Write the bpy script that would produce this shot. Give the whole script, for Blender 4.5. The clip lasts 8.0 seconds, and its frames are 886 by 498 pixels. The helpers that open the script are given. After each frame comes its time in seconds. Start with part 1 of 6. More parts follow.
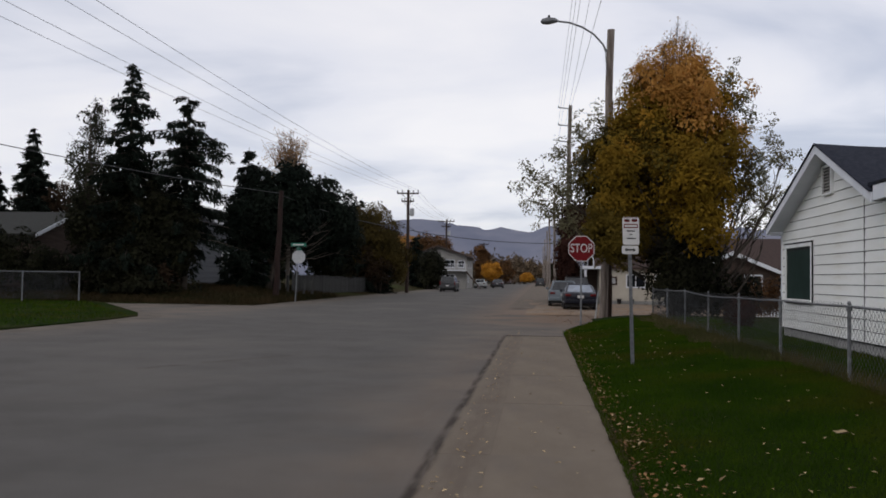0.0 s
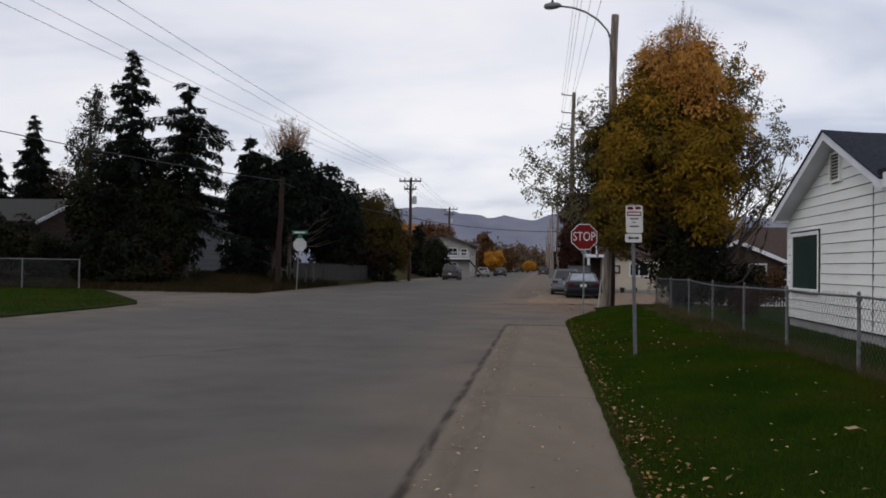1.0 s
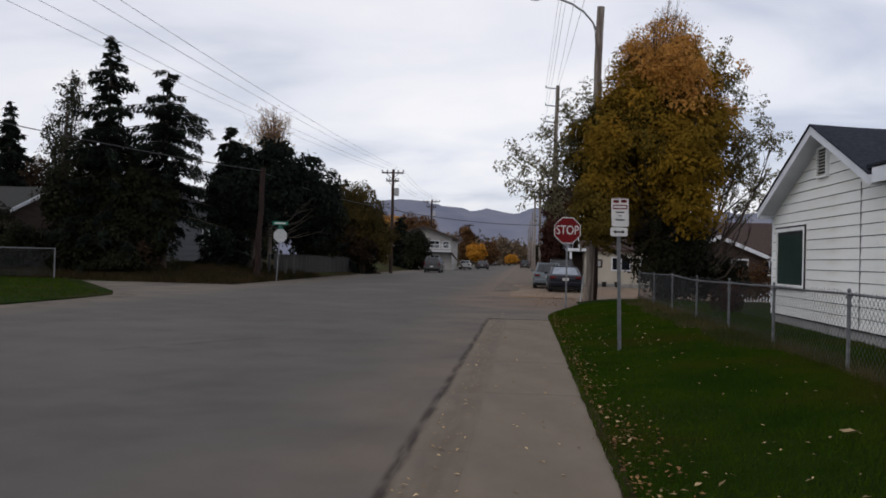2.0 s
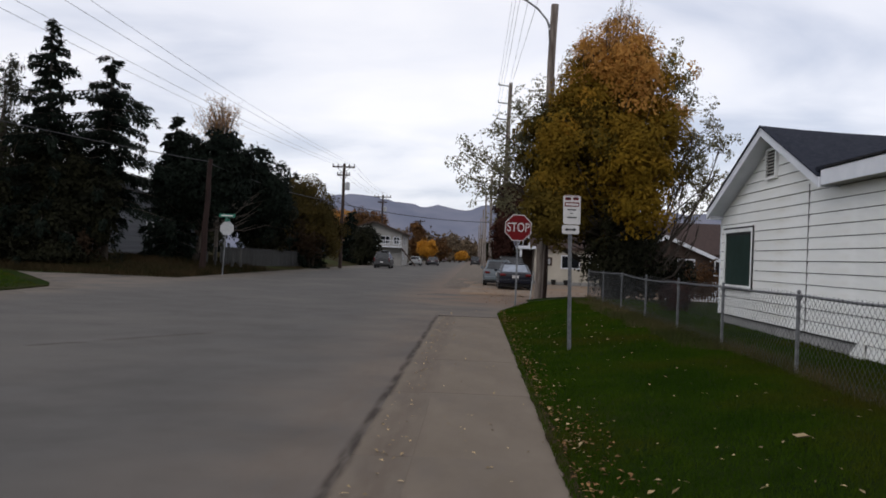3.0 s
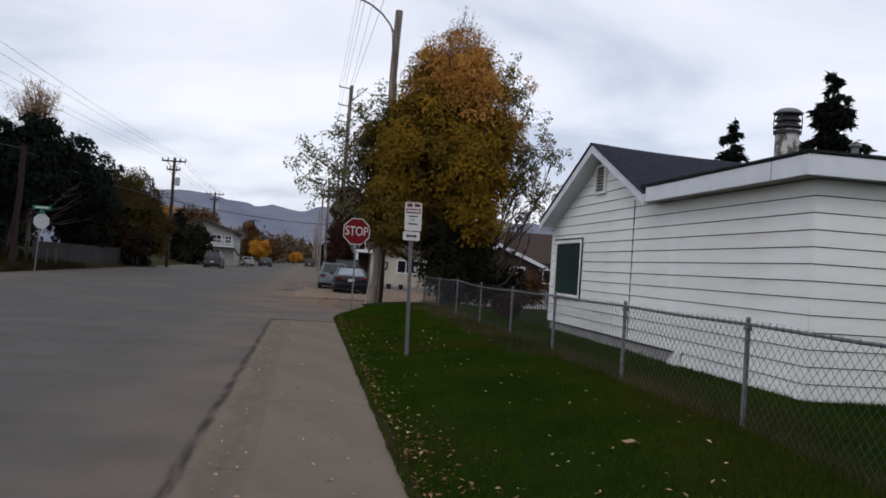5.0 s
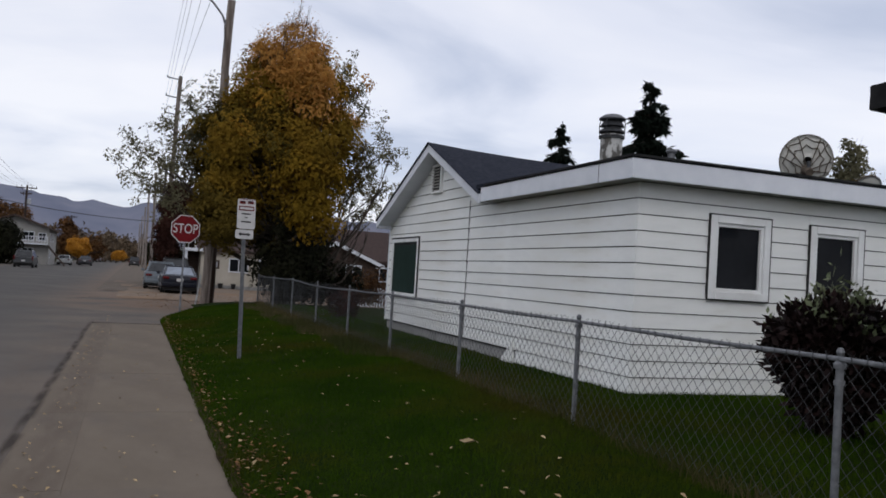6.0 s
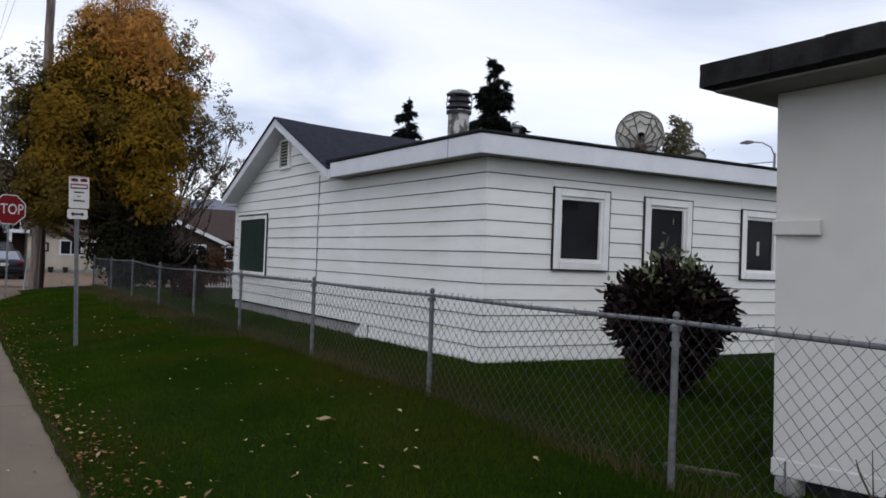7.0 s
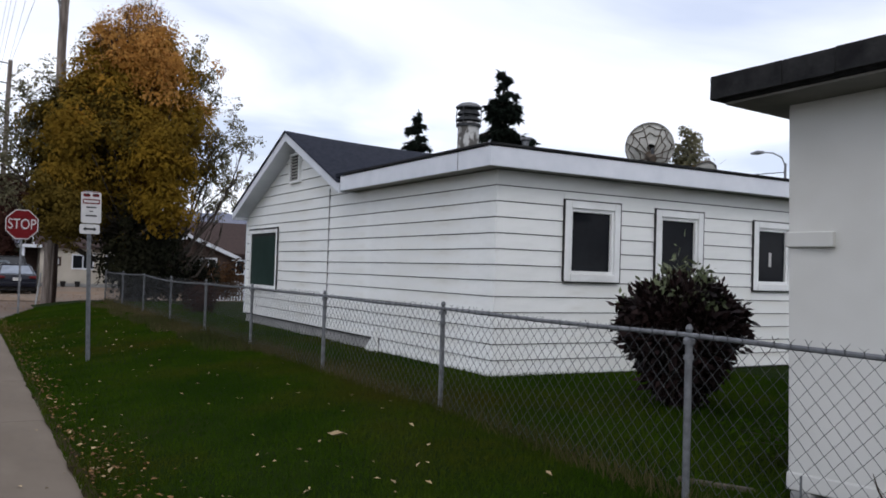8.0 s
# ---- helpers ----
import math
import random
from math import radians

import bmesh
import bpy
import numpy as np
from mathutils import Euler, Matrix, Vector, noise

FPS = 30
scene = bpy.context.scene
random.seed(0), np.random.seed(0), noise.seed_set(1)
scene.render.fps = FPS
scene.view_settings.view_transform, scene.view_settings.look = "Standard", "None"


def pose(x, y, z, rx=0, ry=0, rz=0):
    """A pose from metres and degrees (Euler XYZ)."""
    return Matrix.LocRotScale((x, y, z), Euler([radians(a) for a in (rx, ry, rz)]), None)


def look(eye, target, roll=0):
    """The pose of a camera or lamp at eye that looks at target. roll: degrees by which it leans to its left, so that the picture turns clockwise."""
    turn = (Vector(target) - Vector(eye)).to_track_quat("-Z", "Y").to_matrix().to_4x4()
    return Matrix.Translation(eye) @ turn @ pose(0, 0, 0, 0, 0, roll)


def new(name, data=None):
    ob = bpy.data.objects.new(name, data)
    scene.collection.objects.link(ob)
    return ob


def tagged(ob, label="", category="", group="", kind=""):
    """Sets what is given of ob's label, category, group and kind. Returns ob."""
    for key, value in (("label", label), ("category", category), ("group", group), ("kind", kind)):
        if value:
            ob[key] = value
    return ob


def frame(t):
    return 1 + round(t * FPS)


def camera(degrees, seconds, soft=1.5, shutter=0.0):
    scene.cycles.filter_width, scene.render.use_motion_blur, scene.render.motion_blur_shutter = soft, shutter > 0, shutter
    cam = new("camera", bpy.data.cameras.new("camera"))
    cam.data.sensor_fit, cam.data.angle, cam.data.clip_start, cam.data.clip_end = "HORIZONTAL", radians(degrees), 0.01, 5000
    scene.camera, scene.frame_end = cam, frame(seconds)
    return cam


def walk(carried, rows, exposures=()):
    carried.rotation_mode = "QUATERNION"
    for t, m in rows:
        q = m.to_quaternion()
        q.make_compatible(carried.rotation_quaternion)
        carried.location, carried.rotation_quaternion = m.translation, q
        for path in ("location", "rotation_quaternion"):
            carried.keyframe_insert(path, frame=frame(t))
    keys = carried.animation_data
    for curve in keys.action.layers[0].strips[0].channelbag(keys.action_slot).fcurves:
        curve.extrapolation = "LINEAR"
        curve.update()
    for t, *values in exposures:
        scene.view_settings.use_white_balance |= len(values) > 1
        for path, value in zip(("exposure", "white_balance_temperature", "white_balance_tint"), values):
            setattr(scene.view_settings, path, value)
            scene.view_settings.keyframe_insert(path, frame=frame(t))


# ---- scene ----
cam = camera(55.89, 8.0, soft=1.75)
# seconds, eye x y z, tilt, lean, heading
PATH = [
    (0, 0.000, -0.000, 1.580, 91.96, -0.81, 6.57),
    (0.5, 0.013, 0.142, 1.586, 91.54, -0.80, 6.70),
    (1, 0.036, 0.313, 1.588, 91.14, -0.92, 6.79),
    (2.5, -0.012, 0.803, 1.588, 90.54, -1.88, 4.09),
    (3, -0.001, 0.965, 1.584, 90.50, -2.31, 2.15),
    (3.5, 0.010, 1.098, 1.572, 90.69, -2.70, -0.16),
    (4, -0.078, 1.020, 1.610, 90.92, -3.04, -3.33),
    (5.5, -0.092, 1.141, 1.614, 91.63, -3.88, -13.74),
    (6, -0.070, 1.220, 1.629, 91.91, -3.55, -20.40),
    (6.5, -0.097, 1.238, 1.624, 91.67, -3.03, -27.07),
    (7, -0.090, 1.257, 1.628, 90.74, -2.12, -30.69),
    (7.5, -0.091, 1.263, 1.633, 90.92, -1.89, -30.88),
    (8, -0.094, 1.266, 1.639, 91.55, -1.83, -30.00),
]
walk(cam, [(t, pose(x, y, z, a, b, c)) for t, x, y, z, a, b, c in PATH],
     [(0, -0.20, 6680, 12.5), (2.5, -0.15, 6640, 12.5), (3.5, 0.05, 6600, 12), (4.0, 0.05, 6540, 12), (5.5, -0.16, 6420, 12.5), (6.5, -0.17, 6370, 12.5), (7.2, 0.13, 6320, 12.5), (8.0, 0.20, 6300, 12.5)])

# ---------------------------------------------------------------- sky and light
world = bpy.data.worlds.new("overcast_sky")
scene.world = world
world.use_nodes = True
SUN_ELEV, SUN_ROT = radians(38), radians(215)


def overcast():
    nt = world.node_tree
    nd, ln = nt.nodes, nt.links
    nd.clear()
    out = nd.new("ShaderNodeOutputWorld")
    sky = nd.new("ShaderNodeTexSky")
    sky.sky_type, sky.sun_disc, sky.sun_elevation, sky.sun_rotation = "NISHITA", False, SUN_ELEV, SUN_ROT
    sky_bg = nd.new("ShaderNodeBackground")
    ln.new(sky.outputs[0], sky_bg.inputs[0])
    sky_bg.inputs[1].default_value = 0.02
    # cloud deck: the direction laid on a flat layer so that clouds flatten towards the horizon
    geo = nd.new("ShaderNodeTexCoord")
    sep = nd.new("ShaderNodeSeparateXYZ")
    ln.new(geo.outputs["Generated"], sep.inputs[0])
    lift = nd.new("ShaderNodeMath")
    lift.operation = "ADD"
    ln.new(sep.outputs[2], lift.inputs[0])
    lift.inputs[1].default_value = 0.12
    low = nd.new("ShaderNodeMath")
    low.operation = "MAXIMUM"
    ln.new(lift.outputs[0], low.inputs[0])
    low.inputs[1].default_value = 0.06
    div = nd.new("ShaderNodeVectorMath")
    div.operation = "DIVIDE"
    ln.new(geo.outputs["Generated"], div.inputs[0])
    comb = nd.new("ShaderNodeCombineXYZ")
    for k in (0, 1):
        ln.new(low.outputs[0], comb.inputs[k])
    comb.inputs[2].default_value = 1.0
    ln.new(comb.outputs[0], div.inputs[1])
    flat = nd.new("ShaderNodeMapping")
    flat.inputs["Scale"].default_value = (0.8, 0.9, 0.0)
    flat.inputs["Location"].default_value = (1.7, 0.4, 0.0)
    ln.new(div.outputs[0], flat.inputs[0])
    big = nd.new("ShaderNodeTexNoise")
    big.inputs["Scale"].default_value, big.inputs["Detail"].default_value, big.inputs["Roughness"].default_value = 0.95, 6, 0.48
    big.inputs["Distortion"].default_value = 0.4
    ln.new(flat.outputs[0], big.inputs["Vector"])
    ramp = nd.new("ShaderNodeValToRGB")
    r = ramp.color_ramp
    r.elements[0].position, r.elements[0].color = 0.34, (0.50, 0.545, 0.65, 1)
    r.elements[1].position, r.elements[1].color = 0.66, (0.855, 0.86, 0.885, 1)
    mid = r.elements.new(0.48)
    mid.color = (0.72, 0.745, 0.815, 1)
    ln.new(big.outputs["Fac"], ramp.inputs[0])
    deck = nd.new("ShaderNodeBackground")
    ln.new(ramp.outputs[0], deck.inputs[0])
    deck.inputs[1].default_value = 1.1
    mix = nd.new("ShaderNodeAddShader")
    ln.new(deck.outputs[0], mix.inputs[0])
    ln.new(sky_bg.outputs[0], mix.inputs[1])
    ln.new(mix.outputs[0], out.inputs[0])


overcast()
sun = new("sun", bpy.data.lights.new("sun", "SUN"))
sun.data.energy, sun.data.angle, sun.data.color = 0.45, radians(25), (1.0, 0.96, 0.9)
sun.matrix_world = look((-20, -30, 28), (0, 0, 0))


# ---------------------------------------------------------------- materials
def mat(name, c1, c2=None, scale=4.0, rough=0.85, metal=0.0, bump=0.0, bscale=None, detail=6, c3=None, s3=0.4, island=0.0, obj=0.0,
        stretch=(1, 1, 1), lo=0.35, hi=0.65, spec=0.3, transl=0.0, bdist=0.01):
    """Base colour mixed at two scales by noise, bump, and a spread per piece or island."""
    m = bpy.data.materials.new(name)
    m.use_nodes = True
    nt = m.node_tree
    nd, ln = nt.nodes, nt.links
    b = nd["Principled BSDF"]
    b.inputs["Roughness"].default_value, b.inputs["Metallic"].default_value = rough, metal
    b.inputs["Specular IOR Level"].default_value = spec
    tc = nd.new("ShaderNodeTexCoord")
    mp = nd.new("ShaderNodeMapping")
    mp.inputs["Scale"].default_value = stretch
    ln.new(tc.outputs["Object"], mp.inputs[0])
    c2 = c2 or tuple(min(1, k * 1.15) for k in c1)

    def ns(sc, det):
        n = nd.new("ShaderNodeTexNoise")
        n.inputs["Scale"].default_value, n.inputs["Detail"].default_value, n.inputs["Roughness"].default_value = sc, det, 0.6
        ln.new(mp.outputs[0], n.inputs["Vector"])
        return n

    def rng(sock, a, z):
        r = nd.new("ShaderNodeMapRange")
        r.inputs[1].default_value, r.inputs[2].default_value = a, z
        ln.new(sock, r.inputs[0])
        return r.outputs[0]

    def mixc(f, a, z):
        x = nd.new("ShaderNodeMix")
        x.data_type = "RGBA"
        ln.new(f, x.inputs[0])
        for k, col in ((6, a), (7, z)):
            if isinstance(col, tuple):
                x.inputs[k].default_value = (*col, 1)
            else:
                ln.new(col, x.inputs[k])
        return x.outputs[2]

    n1 = ns(scale, detail)
    col = mixc(rng(n1.outputs["Fac"], lo, hi), tuple(c1), tuple(c2))
    if c3:
        n3 = ns(s3, 4)
        col = mixc(rng(n3.outputs["Fac"], 0.48, 0.68), col, tuple(c3))
    if island or obj:
        if obj:
            src = nd.new("ShaderNodeObjectInfo").outputs["Random"]
        else:
            src = nd.new("ShaderNodeNewGeometry").outputs["Random Per Island"]
        hv = nd.new("ShaderNodeHueSaturation")
        k = island or obj
        v = nd.new("ShaderNodeMapRange")
        v.inputs[3].default_value, v.inputs[4].default_value = 1 - k, 1 + k
        ln.new(src, v.inputs[0])
        ln.new(v.outputs[0], hv.inputs["Value"])
        ln.new(col, hv.inputs["Color"])
        col = hv.outputs[0]
    ln.new(col, b.inputs["Base Color"])
    if bump:
        bp = nd.new("ShaderNodeBump")
        bp.inputs["Strength"].default_value, bp.inputs["Distance"].default_value = bump, bdist
        ln.new(ns(bscale or scale * 6, 5).outputs["Fac"], bp.inputs["Height"])
        ln.new(bp.outputs[0], b.inputs["Normal"])
    if transl:
        tr = nd.new("ShaderNodeBsdfTranslucent")
        ln.new(col, tr.inputs[0])
        mx = nd.new("ShaderNodeMixShader")
        mx.inputs[0].default_value = transl
        ln.new(b.outputs[0], mx.inputs[1])
        ln.new(tr.outputs[0], mx.inputs[2])
        ln.new(mx.outputs[0], nd["Material Output"].inputs[0])
    return m


ASPHALT = mat("asphalt", (0.082, 0.0765, 0.071), (0.100, 0.094, 0.088), 0.9, 0.95, bump=0.5, bscale=160, c3=(0.114, 0.105, 0.096), s3=0.2, spec=0.1)
CONCRETE = mat("sidewalk_concrete", (0.136, 0.110, 0.084), (0.166, 0.136, 0.106), 1.2, 0.9, bump=0.4, bscale=90, stretch=(1.4, 0.6, 1), c3=(0.118, 0.100, 0.086), s3=0.45, obj=0.004, spec=0.12)


def dusty_edges(m):
    """Tan dust that thins out from both kerbs towards the crown of the road, broken up by noise."""
    nd, ln = m.node_tree.nodes, m.node_tree.links
    b = nd["Principled BSDF"]
    old = b.inputs["Base Color"].links[0].from_socket
    tc = nd.new("ShaderNodeTexCoord")
    sp = nd.new("ShaderNodeSeparateXYZ")
    ln.new(tc.outputs["Object"], sp.inputs[0])
    n = nd.new("ShaderNodeTexNoise")
    n.inputs["Scale"].default_value, n.inputs["Detail"].default_value = 0.55, 7
    ln.new(tc.outputs["Object"], n.inputs["Vector"])
    tot = None
    for a, z in ((-3.4, -0.9), (-11.0, -14.4)):
        r = nd.new("ShaderNodeMapRange")
        r.interpolation_type = "SMOOTHSTEP"
        r.inputs[1].default_value, r.inputs[2].default_value = a, z
        ln.new(sp.outputs[0], r.inputs[0])
        if tot is None:
            tot = r.outputs[0]
        else:
            mx = nd.new("ShaderNodeMath")
            mx.operation = "MAXIMUM"
            ln.new(tot, mx.inputs[0])
            ln.new(r.outputs[0], mx.inputs[1])
            tot = mx.outputs[0]
    nr = nd.new("ShaderNodeMapRange")
    nr.inputs[1].default_value, nr.inputs[2].default_value = 0.3, 0.62
    ln.new(n.outputs["Fac"], nr.inputs[0])
    mu = nd.new("ShaderNodeMath")
    mu.operation = "MULTIPLY"
    ln.new(tot, mu.inputs[0])
    ln.new(nr.outputs[0], mu.inputs[1])
    mix = nd.new("ShaderNodeMix")
    mix.data_type = "RGBA"
    ln.new(mu.outputs[0], mix.inputs[0])
    ln.new(old, mix.inputs[6])
    mix.inputs[7].default_value = (0.150, 0.125, 0.105, 1)
    masks = []
    for out, a, z in ((0, -4.5, 0.6), (1, 27.0, 31.5)):
        r = nd.new("ShaderNodeMapRange")
        r.interpolation_type = "SMOOTHSTEP"
        r.inputs[1].default_value, r.inputs[2].default_value = a, z
        ln.new(sp.outputs[out], r.inputs[0])
        masks.append(r.outputs[0])
    al = nd.new("ShaderNodeMath")
    al.operation = "MULTIPLY"
    ln.new(masks[0], al.inputs[0])
    ln.new(masks[1], al.inputs[1])
    al2 = nd.new("ShaderNodeMath")
    al2.operation = "MULTIPLY"
    nr2 = nd.new("ShaderNodeMapRange")
    nr2.inputs[1].default_value, nr2.inputs[2].default_value = 0.25, 0.5
    ln.new(n.outputs["Fac"], nr2.inputs[0])
    ln.new(al.outputs[0], al2.inputs[0])
    ln.new(nr2.outputs[0], al2.inputs[1])
    mix2 = nd.new("ShaderNodeMix")
    mix2.data_type = "RGBA"
    ln.new(al2.outputs[0], mix2.inputs[0])
    ln.new(mix.outputs[2], mix2.inputs[6])
    mix2.inputs[7].default_value = (0.165, 0.118, 0.088, 1)
    ln.new(mix2.outputs[2], b.inputs["Base Color"])


dusty_edges(ASPHALT)


def gutter_dirt(m, bands):
    """Soft wandering streaks of dirt along the street: (x, half width, strength, colour)."""
    nd, ln = m.node_tree.nodes, m.node_tree.links
    b = nd["Principled BSDF"]
    col = b.inputs["Base Color"].links[0].from_socket
    geo = nd.new("ShaderNodeNewGeometry")
    sp = nd.new("ShaderNodeSeparateXYZ")
    ln.new(geo.outputs["Position"], sp.inputs[0])

    def math_node(op, a, c):
        x = nd.new("ShaderNodeMath")
        x.operation = op
        for k, v in ((0, a), (1, c)):
            if isinstance(v, float):
                x.inputs[k].default_value = v
            else:
                ln.new(v, x.inputs[k])
        return x.outputs[0]

    for k, (x0, w, strength, shade) in enumerate(bands):
        noises = []
        for sc, stretch, det in ((1.0, (0.6, 1.1, 0), 4), (1.0, (9, 1.6, 0), 6)):
            mp = nd.new("ShaderNodeMapping")
            mp.inputs["Scale"].default_value = stretch
            mp.inputs["Location"].default_value = (3.7 * k, 1.9 * k, 0)
            ln.new(geo.outputs["Position"], mp.inputs[0])
            n = nd.new("ShaderNodeTexNoise")
            n.inputs["Scale"].default_value, n.inputs["Detail"].default_value = sc, det
            ln.new(mp.outputs[0], n.inputs["Vector"])
            noises.append(n.outputs["Fac"])
        shift = math_node("MULTIPLY", math_node("SUBTRACT", noises[0], 0.5), 0.07)
        dist = math_node("ABSOLUTE", math_node("SUBTRACT", math_node("ADD", sp.outputs[0], shift), x0), 0.0)
        near = nd.new("ShaderNodeMapRange")
        near.interpolation_type = "SMOOTHSTEP"
        near.inputs[1].default_value, near.inputs[2].default_value = w, w * 0.15
        ln.new(dist, near.inputs[0])
        grain = nd.new("ShaderNodeMapRange")
        grain.inputs[1].default_value, grain.inputs[2].default_value, grain.inputs[3].default_value = 0.34, 0.58, 0.25
        ln.new(noises[1], grain.inputs[0])
        ends = nd.new("ShaderNodeMapRange")
        ends.inputs[1].default_value, ends.inputs[2].default_value = 24.0, 22.6
        ln.new(sp.outputs[1], ends.inputs[0])
        fac = math_node("MULTIPLY", math_node("MULTIPLY", math_node("MULTIPLY", near.outputs[0], grain.outputs[0]), strength), ends.outputs[0])
        mix = nd.new("ShaderNodeMix")
        mix.data_type = "RGBA"
        ln.new(fac, mix.inputs[0])
        ln.new(col, mix.inputs[6])
        mix.inputs[7].default_value = (*shade, 1)
        col = mix.outputs[2]
    ln.new(col, b.inputs["Base Color"])


STREAKS = ((-0.62, 0.32, 0.45, (0.092, 0.069, 0.055)), (-1.30, 0.50, 0.45, (0.120, 0.096, 0.078)), (-0.93, 0.085, 0.85, (0.034, 0.026, 0.021)))
gutter_dirt(ASPHALT, STREAKS)
gutter_dirt(CONCRETE, STREAKS)
DIRT = mat("dirt", (0.10, 0.085, 0.07), (0.17, 0.14, 0.115), 2.5, 1.0, bump=0.6, bscale=40, spec=0.05)
GRIT = mat("grit", (0.042, 0.034, 0.028), (0.10, 0.082, 0.068), 4, 1.0, bump=0.6, bscale=60, spec=0.05)
SOIL = mat("dark_soil", (0.018, 0.013, 0.008), (0.05, 0.036, 0.022), 9, 1.0, bump=0.6, bscale=60, spec=0.02)
TAN_DUST = mat("tan_dust", (0.095, 0.085, 0.074), (0.15, 0.128, 0.108), 1.2, 1.0, bump=0.4, bscale=60, spec=0.05)
GRAVEL = mat("gravel", (0.14, 0.115, 0.095), (0.24, 0.185, 0.14), 1.2, 1.0, bump=0.7, bscale=60, c3=(0.22, 0.14, 0.085), s3=0.25, spec=0.05)
LAWN = mat("lawn_soil", (0.008, 0.016, 0.003), (0.015, 0.026, 0.004), 1.3, 1.0, bump=0.6, bscale=90, c3=(0.025, 0.026, 0.009), s3=0.3, spec=0.02)
BLADE = mat("grass_blade", (0.018, 0.042, 0.002), (0.037, 0.069, 0.003), 0.7, 0.85, c3=(0.046, 0.044, 0.006), s3=0.35, island=0.18, spec=0.04, transl=0.2)
ROUGH_GRASS = mat("rough_grass", (0.02, 0.018, 0.008), (0.042, 0.03, 0.016), 0.8, 1.0, bump=0.7, bscale=40, c3=(0.035, 0.05, 0.015), s3=0.2, spec=0.02)
VERGE_BLADE = mat("verge_blade", (0.016, 0.018, 0.007), (0.045, 0.03, 0.015), 0.35, 0.9, island=0.3, spec=0.05, transl=0.15)
DRY_BLADE = mat("dry_blade", (0.035, 0.042, 0.012), (0.095, 0.072, 0.035), 0.5, 0.9, island=0.3, spec=0.1, transl=0.2)
WHITE_SIDING = mat("white_siding", (0.71, 0.72, 0.695), (0.80, 0.81, 0.785), 1.2, 0.6, bump=0.12, bscale=25, c3=(0.66, 0.655, 0.605), s3=0.6, obj=0.03, stretch=(1, 1, 4))
WHITE_TRIM = mat("white_trim", (0.60, 0.625, 0.67), (0.69, 0.71, 0.75), 2.0, 0.5, bump=0.08, bscale=30)
WHITE_CASING = mat("white_casing", (0.72, 0.73, 0.72), (0.80, 0.81, 0.80), 2.5, 0.5, bump=0.08, bscale=30, c3=(0.62, 0.62, 0.60), s3=1.5)
STUCCO = mat("cream_stucco", (0.55, 0.55, 0.525), (0.61, 0.61, 0.585), 0.7, 0.9, bump=0.12, bscale=90, c3=(0.50, 0.495, 0.46), s3=0.5)
FOUNDATION = mat("foundation", (0.24, 0.236, 0.23), (0.33, 0.325, 0.315), 3.0, 0.95, bump=0.4, bscale=40)
SHINGLE = mat("roof_shingle", (0.012, 0.014, 0.021), (0.024, 0.027, 0.038), 12, 0.95, bump=0.6, bscale=60, obj=0.2, island=0.2, spec=0.1)
TAR = mat("tar_edge", (0.012, 0.012, 0.013), (0.03, 0.03, 0.03), 6, 0.9, bump=0.5, bscale=30, spec=0.1)
# well below the white trim: shade under eaves and louvres is in this colour
SOFFIT_SHADE = mat("soffit", (0.27, 0.265, 0.24), (0.34, 0.335, 0.305), 2, 0.8)
# half as bright as the house soffit: shade below the roof edge, painted in
GARAGE_SOFFIT_SHADE = mat("garage_soffit_shade", (0.13, 0.125, 0.11), (0.19, 0.18, 0.16), 2, 0.85)
# near-black wall backing: the shade lines under the clapboard laps, put into colour
LAP_SHADE = mat("lap_shade_backing", (0.03, 0.03, 0.03), (0.06, 0.06, 0.058), 5, 0.95)
SEAM = mat("seam_strip", (0.10, 0.10, 0.097), (0.17, 0.17, 0.165), 4, 0.8)
DARK_GAP = mat("dark_gap", (0.02, 0.02, 0.02), (0.04, 0.04, 0.04), 5, 0.9)
GALV = mat("galvanised_steel", (0.115, 0.120, 0.128), (0.19, 0.195, 0.205), 14, 0.55, 0.3, bump=0.1, bscale=60)
WIRE = mat("fence_wire", (0.042, 0.044, 0.048), (0.075, 0.078, 0.083), 20, 0.6, 0.3)
POLE_WOOD = mat("weathered_pole", (0.16, 0.132, 0.114), (0.29, 0.252, 0.226), 5, 0.9, bump=0.6, bscale=30, stretch=(3, 3, 0.3), c3=(0.06, 0.045, 0.036), s3=0.8)
BARK = mat("bark", (0.035, 0.028, 0.022), (0.075, 0.06, 0.048), 6, 0.95, bump=0.8, bscale=25, stretch=(2, 2, 0.5))
CREOSOTE = mat("creosote_pole", (0.017, 0.009, 0.008), (0.03, 0.016, 0.013), 4, 0.9, bump=0.5, bscale=25, stretch=(3, 3, 0.3))
BROWN_POLE = mat("brown_pole", (0.028, 0.018, 0.014), (0.05, 0.031, 0.024), 4, 0.9, bump=0.5, bscale=25, stretch=(3, 3, 0.3))


def glass(name, tint, rough=0.05, spec=0.5):
    m = mat(name, tint, tuple(k * 1.6 + 0.004 for k in tint), 1.5, rough, spec=spec)
    return m


WINDOW_DARK = glass("dark_window_glass", (0.006, 0.007, 0.009), 0.08, 0.07)
WINDOW_GREEN = glass("green_window_screen", (0.010, 0.022, 0.018), 0.5, 0.08)
RED = mat("sign_red", (0.105, 0.006, 0.008), (0.135, 0.008, 0.011), 6, 0.6, spec=0.1)
SIGN_WHITE = mat("sign_white", (0.46, 0.45, 0.44), (0.54, 0.53, 0.52), 8, 0.5)
SIGN_BLACK = mat("sign_black", (0.015, 0.015, 0.016), (0.03, 0.03, 0.03), 8, 0.5)
